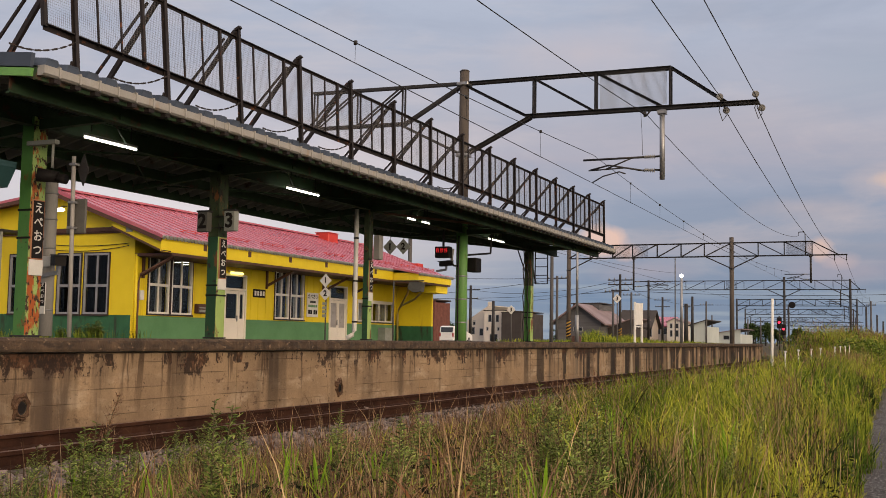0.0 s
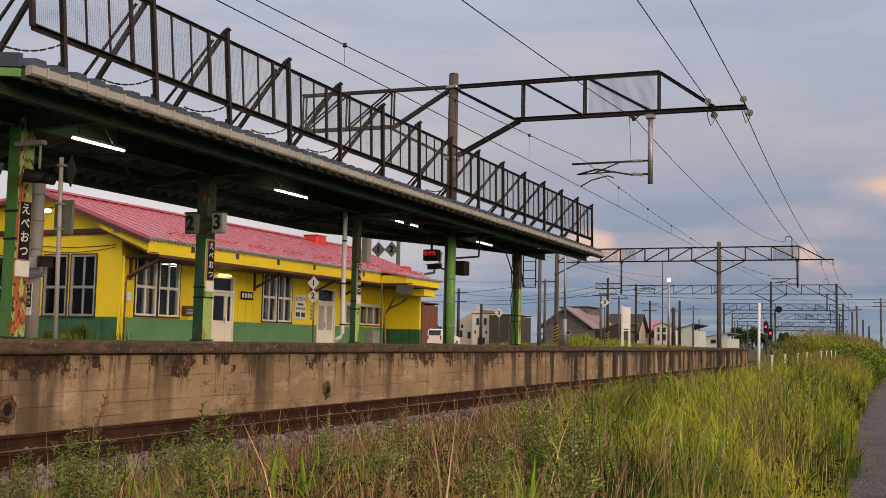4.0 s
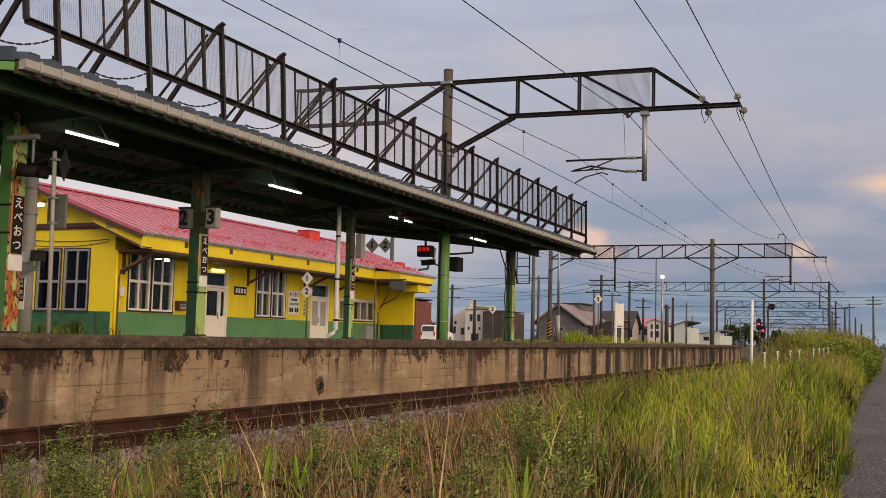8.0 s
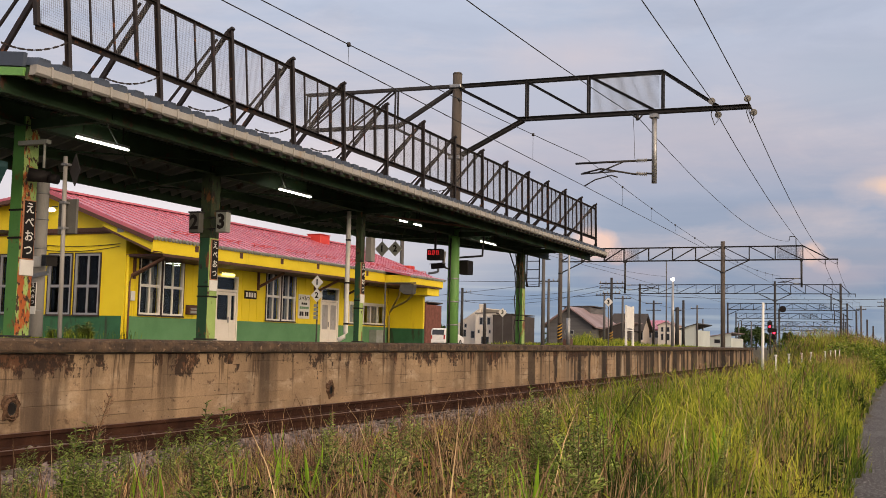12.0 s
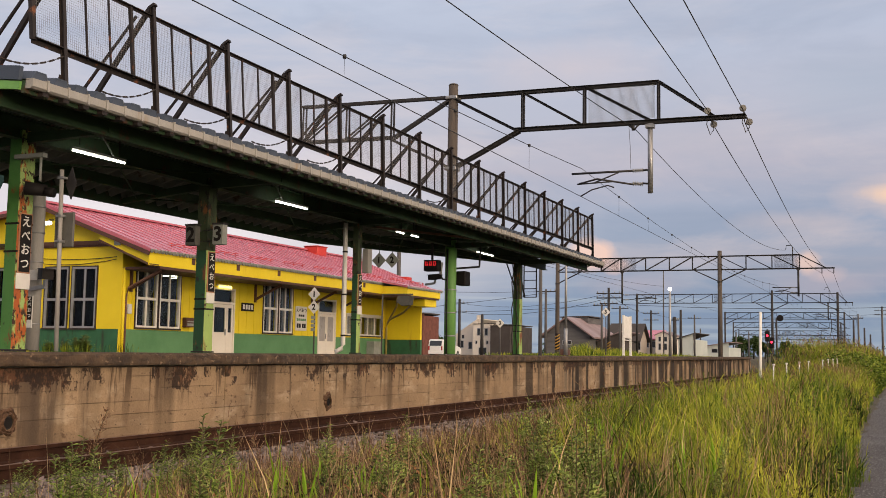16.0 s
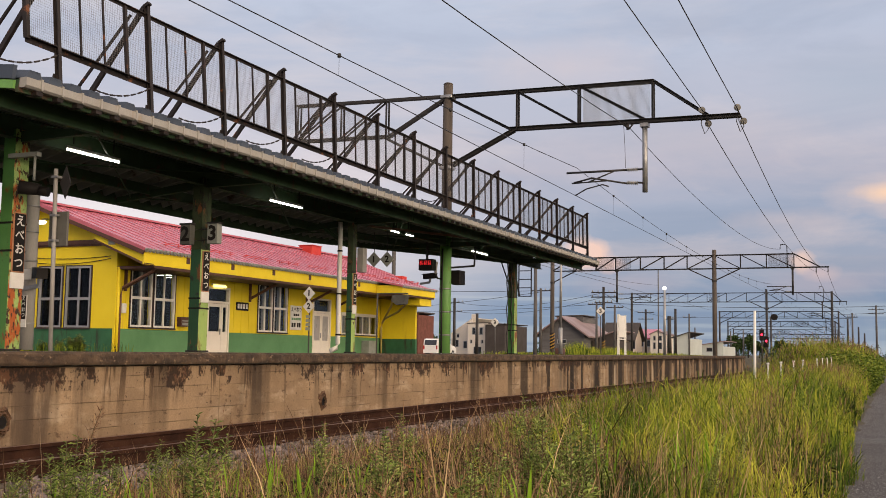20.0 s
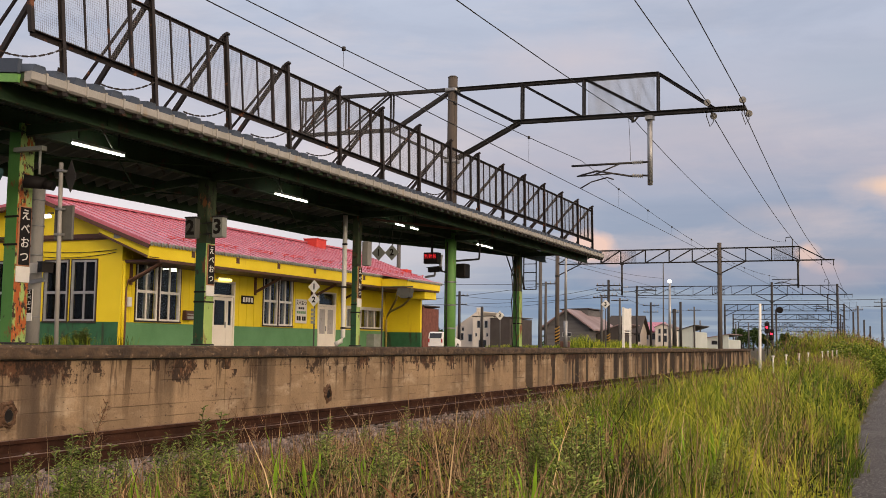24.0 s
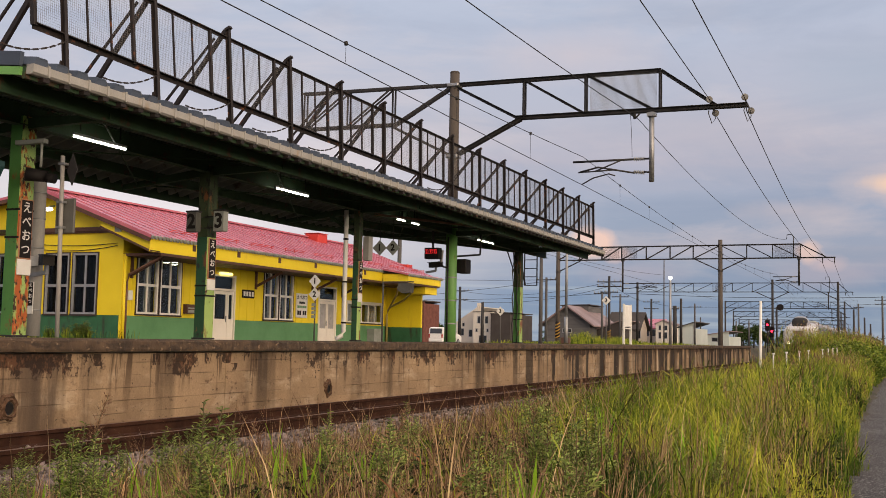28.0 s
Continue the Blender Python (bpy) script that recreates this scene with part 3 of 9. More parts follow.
def tube(bm, pts, r, n=8, r2=None, caps=True, mat=0):
    """A round bar along points, tapering from r to r2."""
    pts = [Vector(p) for p in pts]
    r2 = r if r2 is None else r2
    rows = []
    for i, p in enumerate(pts):
        d = pts[min(i + 1, len(pts) - 1)] - pts[max(i - 1, 0)]
        k = i / (len(pts) - 1)
        rows.append([bm.verts.new(q) for q in ring(p, d, r + (r2 - r) * k, n)])
    for a, b in zip(rows, rows[1:]):
        for i in range(n):
            f = bm.faces.new((a[i], a[(i + 1) % n], b[(i + 1) % n], b[i]))
            f.smooth, f.material_index = n > 5, mat
    if caps:
        bm.faces.new(rows[0][::-1]).material_index = mat
        bm.faces.new(rows[-1]).material_index = mat
    return bm


def bar(bm, p, q, w, h, mat=0):
    """A square bar from p to q, w across and h high."""
    p, q = Vector(p), Vector(q)
    d = (q - p).normalized()
    side = d.cross(Vector((0, 0, 1)) if abs(d.z) < 0.98 else Vector((0, 1, 0))).normalized() * (w / 2)
    top = side.normalized().cross(d) * (h / 2)
    a = [bm.verts.new(p + s * side + t * top) for s, t in ((-1, -1), (1, -1), (1, 1), (-1, 1))]
    b = [bm.verts.new(q + s * side + t * top) for s, t in ((-1, -1), (1, -1), (1, 1), (-1, 1))]
    for i in range(4):
        bm.faces.new((a[i], a[(i + 1) % 4], b[(i + 1) % 4], b[i])).material_index = mat
    bm.faces.new(a[::-1]).material_index = mat
    bm.faces.new(b).material_index = mat
    return bm


def angle_iron(bm, p, q, w=0.075, t=0.01):
    """An L section, the usual lattice member."""
    p, q = Vector(p), Vector(q)
    d = (q - p).normalized()
    side = d.cross(Vector((0, 0, 1)) if abs(d.z) < 0.98 else Vector((0, 1, 0))).normalized()
    top = side.cross(d)
    out = ((-w / 2, 0), (w / 2, 0), (w / 2, -t), (-w / 2 + t, -t), (-w / 2 + t, -w), (-w / 2, -w))
    a = [bm.verts.new(p + side * u + top * (v + w / 2)) for u, v in out]
    b = [bm.verts.new(q + side * u + top * (v + w / 2)) for u, v in out]
    for i in range(6):
        bm.faces.new((a[i], a[(i + 1) % 6], b[(i + 1) % 6], b[i]))
    bm.faces.new(a[::-1])
    bm.faces.new(b)
    return bm


def upright(bm, outline, z0, z1):
    """An outline in X and Y drawn upwards."""
    a = [bm.verts.new((x, y, z0)) for x, y in outline]
    b = [bm.verts.new((x, y, z1)) for x, y in outline]
    n = len(a)
    for i in range(n):
        bm.faces.new((a[i], a[(i + 1) % n], b[(i + 1) % n], b[i]))
    bm.faces.new(a[::-1])
    bm.faces.new(b)
    bmesh.ops.recalc_face_normals(bm, faces=bm.faces)
    return bm


def h_outline(x, y, w, d, t):
    a, b, c = d / 2, w / 2, t / 2
    return [(x - a, y - b), (x - a + t, y - b), (x - a + t, y - c), (x + a - t, y - c), (x + a - t, y - b), (x + a, y - b), (x + a, y + b), (x + a - t, y + b), (x + a - t, y + c), (x - a + t, y + c), (x - a + t, y + b), (x - a, y + b)]


def split_parts(name, bm, material, parent, label=""):
    """Each loose piece of a bmesh becomes a part of its own."""
    left = set(bm.verts)
    while left:
        stack = [left.pop()]
        isle = list(stack)
        while stack:
            for e in stack.pop().link_edges:
                for o in e.verts:
                    if o in left:
                        left.remove(o)
                        stack.append(o)
                        isle.append(o)
        one = bmesh.new()
        copy = {v: one.verts.new(v.co) for v in isle}
        for f in {f for v in isle for f in v.link_faces}:
            g = one.faces.new([copy[v] for v in f.verts])
            g.material_index, g.smooth = f.material_index, f.smooth
        part(name, one, material, parent, label)
    bm.free()


def prism(bm, outline, y0, y1, mat=0):
    """An outline in X and Z drawn out along Y."""
    a = [bm.verts.new((x, y0, z)) for x, z in outline]
    b = [bm.verts.new((x, y1, z)) for x, z in outline]
    n = len(a)
    for i in range(n):
        bm.faces.new((a[i], a[(i + 1) % n], b[(i + 1) % n], b[i])).material_index = mat
    bm.faces.new(a[::-1]).material_index = mat
    bm.faces.new(b).material_index = mat
    bmesh.ops.recalc_face_normals(bm, faces=bm.faces)
    return bm


def prism_x(bm, outline, x0, x1, mat=0):
    """An outline in Y and Z drawn out along X."""
    a = [bm.verts.new((x0, y, z)) for y, z in outline]
    b = [bm.verts.new((x1, y, z)) for y, z in outline]
    n = len(a)
    for i in range(n):
        bm.faces.new((a[i], a[(i + 1) % n], b[(i + 1) % n], b[i])).material_index = mat
    bm.faces.new(a[::-1]).material_index = mat
    bm.faces.new(b).material_index = mat
    bmesh.ops.recalc_face_normals(bm, faces=bm.faces)
    return bm


def holed(bm, along, plane, thick, u0, u1, z0, z1, holes):
    """A wall with openings, one closed shell: along 'y' at X = plane, or along 'x' at Y = plane. holes: (u0, u1, z0, z1)."""
    us = sorted({u0, u1, *[min(max(h[k], u0), u1) for h in holes for k in (0, 1)]})
    zs = sorted({z0, z1, *[min(max(h[k], z0), z1) for h in holes for k in (2, 3)]})
    verts = {}

    def v(i, j, s):
        if (i, j, s) not in verts:
            d = plane + thick * s
            verts[i, j, s] = bm.verts.new((d, us[i], zs[j]) if along == "y" else (us[i], d, zs[j]))
        return verts[i, j, s]

    def solid(i, j):
        if not (0 <= i < len(us) - 1 and 0 <= j < len(zs) - 1):
            return False
        u, z = (us[i] + us[i + 1]) / 2, (zs[j] + zs[j + 1]) / 2
        return not any(h[0] <= u <= h[1] and h[2] <= z <= h[3] for h in holes)

    for i in range(len(us) - 1):
        for j in range(len(zs) - 1):
            if not solid(i, j):
                continue
            for s in (0, 1):
                bm.faces.new((v(i, j, s), v(i + 1, j, s), v(i + 1, j + 1, s), v(i, j + 1, s)))
            for (a, b), (p, q) in (((-1, 0), ((i, j), (i, j + 1))), ((1, 0), ((i + 1, j), (i + 1, j + 1))), ((0, -1), ((i, j), (i + 1, j))), ((0, 1), ((i, j + 1), (i + 1, j + 1)))):
                if not solid(i + a, j + b):
                    bm.faces.new((v(*p, 0), v(*q, 0), v(*q, 1), v(*p, 1)))
    bmesh.ops.recalc_face_normals(bm, faces=bm.faces)
    return bm


def soup(name, verts, faces, material, parent=None):
    """One large mesh from arrays of corners; faces all with the same number of corners."""
    me = bpy.data.meshes.new(name)
    k = faces.shape[1]
    me.vertices.add(len(verts))
    me.vertices.foreach_set("co", verts.astype(np.float32).ravel())
    me.loops.add(faces.size)
    me.loops.foreach_set("vertex_index", faces.astype(np.int32).ravel())
    me.polygons.add(len(faces))
    me.polygons.foreach_set("loop_start", np.arange(len(faces), dtype=np.int32) * k)
    me.polygons.foreach_set("loop_total", np.full(len(faces), k, dtype=np.int32))
    me.materials.append(material)
    me.update(calc_edges=True)
    me.validate()
    ob = new(name, me)
    if parent is not None:
        ob.parent = parent
        ob.location = -parent.location
    return ob


FONT_CURVES = {}


def lettering(name, text, size, m, material, parent, depth=0.004):
    """Letters as a mesh part, centred on the pose m, facing its +Z."""
    cu = bpy.data.curves.new(name, "FONT")
    cu.body, cu.size, cu.extrude, cu.resolution_u = text, size, depth, 2
    cu.align_x, cu.align_y = "CENTER", "CENTER"
    cu.offset = 0.035 * size if text.isdigit() else 0.012 * size
    tmp = new(name, cu)
    bpy.context.view_layer.update()
    me = bpy.data.meshes.new_from_object(tmp.evaluated_get(bpy.context.evaluated_depsgraph_get()))
    bpy.data.objects.remove(tmp)
    bpy.data.curves.remove(cu)
    base = Vector()
    o = parent
    while o is not None:
        base += o.location
        o = o.parent
    me.transform(Matrix.Translation(-base) @ m)
    me.materials.clear()
    me.materials.append(material)
    ob = new(name, me)
    ob.parent = parent
    return ob


FACE_X = pose(0, 0, 0, 90, 0, 90)    # letters that face +X
FACE_Y = pose(0, 0, 0, 90, 0, 0)     # letters that face -Y


def facing(x, y, z, m):
    return Matrix.Translation((x, y, z)) @ m


def sagged(p, q, sag, n=12):
    p, q = Vector(p), Vector(q)
    return [p.lerp(q, i / n) - Vector((0, 0, 4 * sag * (i / n) * (1 - i / n))) for i in range(n + 1)]


# ---- the plan ----
TRACK = -7.74            # middle of the near track; z = 0 is the top of its rails
EDGE, BACK = -9.21, -13.9  # the two edges of the island platform
TOP = 0.96               # platform level
PILLAR = -11.56          # line of pillars and masts
FACADE, STREET = -20.5, 0.5
PLAT_END = 74.0


def track_z(y):
    """The line climbs towards the station from a dip beyond it."""
    if y < 88:
        return 0.0
    return -0.046 * (y - 88) if y < 150 else -0.046 * 62


def smooth(a, b, v):
    k = min(1.0, max(0.0, (v - a) / (b - a)))
    return k * k * (3 - 2 * k)


def ground_z(x, y):
    if y > 500:
        return -0.4
    bump = 0.05 * noise.noise(Vector((x * 0.7, y * 0.7, 0))) if abs(x) < 40 and -10 < y < 120 else 0.0
    t = track_z(y)
    if x > -0.55:
        z = -0.45 if x < 2.2 else -0.45 + 0.1 * smooth(2.2, 4, x) + bump
    elif x > -5.9:
        mound = smooth(-5.9, -2.6, x) * smooth(-0.55, -1.5, x)
        z = -0.42 + 0.12 * smooth(-0.55, -3, x) + mound * (0.20 + 0.10 * smooth(12, 30, y) + 0.55 * smooth(45, 53, y)) + bump
    elif x > -6.9:
        z = -0.36 + 0.15 * smooth(-5.9, -6.8, x) + bump * 0.4
    elif x > -9.3:
        z = -0.20
    elif x > -14.2:
        z = -0.20 if y < PLAT_END else 0.1
    elif x > -17.2:
        z = -0.20
    else:
        z = STREET - 0.04 + (bump if y > 46 else 0.0)
    if y > 88 and x < -5.5 and x > -17.5:
        z = -0.20 + t
    elif y > 88 and -5.5 <= x < -0.55:
        z += t * smooth(-1.5, -5.5, x)
    return z


def path_edge(y):
    """Where the footpath ends and the grass begins."""
    return float(np.interp(y, [-8, 8, 11, 20, 28, 38, 160], [-0.22, -0.32, -0.42, -0.70, -0.75, -0.80, -0.9]))


def build_ground():
    xs = [-2500, -900, -300, -120, -60, -40, -30, -24, -20.2, -17.4, -17.0, -14.3, -14.1, -9.4, -9.2, -8, -7.0, -6.8, -6.4, -6.0, -5.6]
    xs += [-5.6 + 0.36 * i for i in range(1, 14)] + [-0.56, -0.5, 0.5, 2.2, 3, 4.5, 8, 20, 60, 200, 700, 2500]
    ys = [-600, -120, -30, -12, -6] + [-3 + 0.75 * i for i in range(84)] + [61, 64, 68, 72, 73.9, 74.1, 78, 83, 88, 95, 105, 118, 132, 150, 170, 200, 260, 360, 499, 501, 900, 2500]
    xs, ys = sorted(set(xs)), sorted(set(ys))
    v = np.array([(x, y, ground_z(x, y)) for y in ys for x in xs])
    n = len(xs)
    f = np.array([(j * n + i, j * n + i + 1, (j + 1) * n + i + 1, (j + 1) * n + i) for j in range(len(ys) - 1) for i in range(n - 1)])
    g = soup("ground", v, f, SOIL)
    return tagged(g, "rough verge soil and grass ground along the railway", "ground", kind="structure")


ground = build_ground()

# footpath, with a frayed edge towards the grass
bm = B()
rnd = random.Random(4)
left, right = [], []
yy = -8.0
while yy < 160:
    left.append((path_edge(yy) - 0.05 + rnd.uniform(-0.05, 0.05), yy))
    right.append((2.1 + rnd.uniform(-0.06, 0.06), yy))
    yy += 0.45 if yy < 45 else 4
lo = [bm.verts.new((x, y, -0.405)) for x, y in left]
hi = [bm.verts.new((x, y, -0.41)) for x, y in right]
mid = [bm.verts.new((0.8, a[1], -0.395)) for a in left]
for i in range(len(lo) - 1):
    bm.faces.new((lo[i], mid[i], mid[i + 1], lo[i + 1]))
    bm.faces.new((mid[i], hi[i], hi[i + 1], mid[i + 1]))
bmesh.ops.recalc_face_normals(bm, faces=bm.faces)
tagged(part("road", bm, ASPHALT), "worn dark asphalt footpath beside the tall grass", "path", kind="structure")


# ---- platform ----
def build_platform():
    plat = thing("platform", (EDGE, 0, 0), "raised island platform of stained old concrete", "platform", kind="structure")
    bm = B()
    box(bm, (BACK + 0.1, -9, -0.5), (EDGE - 0.05 - 0.2, PLAT_END, TOP - 0.05))
    part("core", bm, DECK, plat)
    # ramp down at the far end
    bm = B()
    prism_x(bm, [(PLAT_END + 0.01, -0.4), (PLAT_END + 9, -0.3), (PLAT_END + 9, -0.18), (PLAT_END + 0.01, TOP - 0.05)], BACK + 0.3, EDGE - 0.3)
    part("ramp", bm, DECK, plat)
    # face panels with fine joints
    y, r = -9.0, random.Random(3)
    while y < PLAT_END - 0.1:
        y2 = min(y + 5.55, PLAT_END)
        bm = B()
        box(bm, (EDGE - 0.25, y + 0.006, -0.5), (EDGE - 0.06 + r.uniform(-0.006, 0.006), y2 - 0.006, 0.775), 0.006)
        part("wall_panel", bm, WALL, plat)
        y = y2
    # coping slabs
    y = -9.0
    while y < PLAT_END - 0.05:
        y2 = min(y + 5.55, PLAT_END)
        bm = B()
        n = 110
        rows = []
        for k in range(n + 1):
            yk = y + 0.003 + (y2 - y - 0.006) * k / n
            j = 0.014 * noise.noise(Vector((yk * 3.1, 2, 0))) + 0.016 * noise.noise(Vector((yk * 11.0, 5, 0)))
            i = 0.012 * noise.noise(Vector((yk * 4.0, 9, 0)))
            rows.append([bm.verts.new(q) for q in ((EDGE - 0.75, yk, 0.80), (EDGE + 0.04 + j, yk, 0.80 + 0.4 * i), (EDGE + 0.05 + j, yk, 0.83), (EDGE + 0.045 + j - abs(i), yk, TOP - 0.03 + i), (EDGE + 0.0 + i, yk, TOP + i), (EDGE - 0.75, yk, TOP))])
        for a, b in zip(rows, rows[1:]):
            for k in range(6):
                bm.faces.new((a[k], a[(k + 1) % 6], b[(k + 1) % 6], b[k]))
        bm.faces.new(rows[0][::-1])
        bm.faces.new(rows[-1])
        bmesh.ops.recalc_face_normals(bm, faces=bm.faces)
        part("coping_slab", bm, COPING, plat)
        y = y2
    # drain mouths rusted through the face
    for yd, zd in ((9.02, 0.16), (16.3, 0.12)):
        bm = B()
        tube(bm, [(EDGE - 0.2, yd, zd), (EDGE - 0.05, yd, zd)], 0.075, 16)
        part("drain_pipe", bm, DARKSTEEL, plat, "rusted drain mouth in the wall")
        # solid black disc set in the mouth for the dark inside the pipe
        bm = B()
        tube(bm, [(EDGE - 0.2, yd, zd), (EDGE - 0.046, yd, zd)], 0.06, 16)
        part("drain_hole", bm, BLACK, plat)
        bm = B()
        rim, n, m = [], 40, 5
        for k in range(n):
            a = 6.283 * k / n
            c, s = math.cos(a), math.sin(a) * 1.12
            reach = 0.135 + 0.05 * noise.noise(Vector((c * 2.2, s * 2.2, yd))) + (0.03 if s > 0.3 else 0.0)
            col = []
            for q in range(m + 1):
                rr = 0.07 + (reach - 0.07) * q / m
                up = (0.03, 0.045, 0.02, 0.03, 0.012, -0.012)[q] + 0.016 * noise.noise(Vector((rr * c * 30, rr * s * 30, yd)))
                col.append(bm.verts.new((EDGE - 0.06 + up, yd + rr * c, zd + rr * s)))
            rim.append(col)
        for k in range(n):
            u, w = rim[k], rim[(k + 1) % n]
            for q in range(m):
                bm.faces.new((u[q], u[q + 1], w[q + 1], w[q]))
        bmesh.ops.recalc_face_normals(bm, faces=bm.faces)
        part("spalled_rim", bm, SPALL, plat, "crumbled rusty rim round the drain")
    return plat


platform = build_platform()

# side platform and forecourt before the station house
bm = B()
box(bm, (-26.5, 6, -0.2), (-17.0, 60, STREET - 0.02))
tagged(part("pavement", bm, DECK), "low side platform of weathered asphalt before the station house", "platform", kind="structure")


# ---- track ----
def build_track():
    tr = thing("railway_track", (TRACK, 0, 0), "rusty narrow-gauge railway track on ballast", "track", kind="structure")
    prof = [(-0.0635, -0.153), (0.0635, -0.153), (0.0635, -0.14), (0.012, -0.125), (0.009, -0.045), (0.034, -0.036), (0.034, -0.003), (0.03, 0.0), (-0.03, 0.0), (-0.034, -0.003), (-0.034, -0.036), (-0.009, -0.045), (-0.012, -0.125), (-0.0635, -0.14)]
    ys = [-12 + 25 * i for i in range(4)] + [88, 110, 132, 150, 200, 300, 480]
    for side in (-0.5335 - 0.034, 0.5335 + 0.034):
        bm = B()
        rows = [[bm.verts.new((TRACK + side + x, y, z + track_z(y))) for x, z in prof] for y in ys]
        n = len(prof)
        for a, b in zip(rows, rows[1:]):
            for i in range(n):
                f = bm.faces.new((a[i], a[(i + 1) % n], b[(i + 1) % n], b[i]))
                f.material_index = 1 if i == 7 else 0
        bmesh.ops.recalc_face_normals(bm, faces=bm.faces)
        part("rail", bm, [RAIL, RAILHEAD], tr)
    bm = B()
    box(bm, (TRACK - 1.05, -0.11, -0.30), (TRACK + 1.05, 0.11, -0.158), 0.012)
    first = part("sleeper", bm, SLEEPER, tr)
    for i in range(1, 150):
        piece("sleeper", first.data, tr, (TRACK, -8 + 0.62 * i, 0))
    return tr


track = build_track()


def stones(n, x0, x1, y0, y1, z, seed, rmin, rmax):
    """Loose ballast: small broken stones, each a squashed eight-sided lump."""
    r = np.random.RandomState(seed)
    unit = np.array([(-1, -1, -1), (1, -1, -1), (1, 1, -1), (-1, 1, -1), (-1, -1, 1), (1, -1, 1), (1, 1, 1), (-1, 1, 1)], float) * 0.72
    tri = np.array([(0, 2, 1), (0, 3, 2), (4, 5, 6), (4, 6, 7), (0, 1, 5), (0, 5, 4), (1, 2, 6), (1, 6, 5), (2, 3, 7), (2, 7, 6), (3, 0, 4), (3, 4, 7)])
    y = y0 + (y1 - y0) * r.rand(n) ** 1.5
    c = np.stack([x0 + (x1 - x0) * r.rand(n), y, np.zeros(n)], 1)
    c[:, 2] = [z + track_z(b) - 0.13 * smooth(-6.7, -5.4, a) for a, b in c[:, :2]]
    c[:, 2] += 0.02 * r.rand(n)
    size = (rmin + (rmax - rmin) * r.rand(n, 1)) * (0.6 + 0.8 * r.rand(n, 3))
    a = r.rand(n) * 6.28
    v = unit[None] * size[:, None]
    v = v + 0.9 * size[:, None] * (r.rand(n, 8, 3) - 0.5)
    b = r.randn(n)[:, None] * 0.7
    v = np.stack([v[..., 0], v[..., 1] * np.cos(b) - v[..., 2] * np.sin(b), v[..., 1] * np.sin(b) + v[..., 2] * np.cos(b)], -1)
    ca, sa = np.cos(a)[:, None], np.sin(a)[:, None]
    vx, vy = v[..., 0] * ca - v[..., 1] * sa, v[..., 0] * sa + v[..., 1] * ca
    v = np.stack([vx, vy, v[..., 2]], -1) + c[:, None]
    f = tri[None] + 8 * np.arange(n)[:, None, None]
    return v.reshape(-1, 3), f.reshape(-1, 3)


vs, fs = stones(34000, -9.1, -5.1, 3, 60, -0.19, 11, 0.016, 0.034)
tagged(soup("ballast", vs, fs, BALLAST), "grey-brown crushed ballast stones around the rails", "gravel", kind="stuff")


# ---- canopy over the platform ----
ROOF_Y0, ROOF_Y1 = 9.22, 35.75
FRONT, REAR = -9.52, -13.6
RIDGE_Z, EAVE_Z = 4.42, 4.20
PILLARS = (11.27, 15.72, 21.55, 32.88)


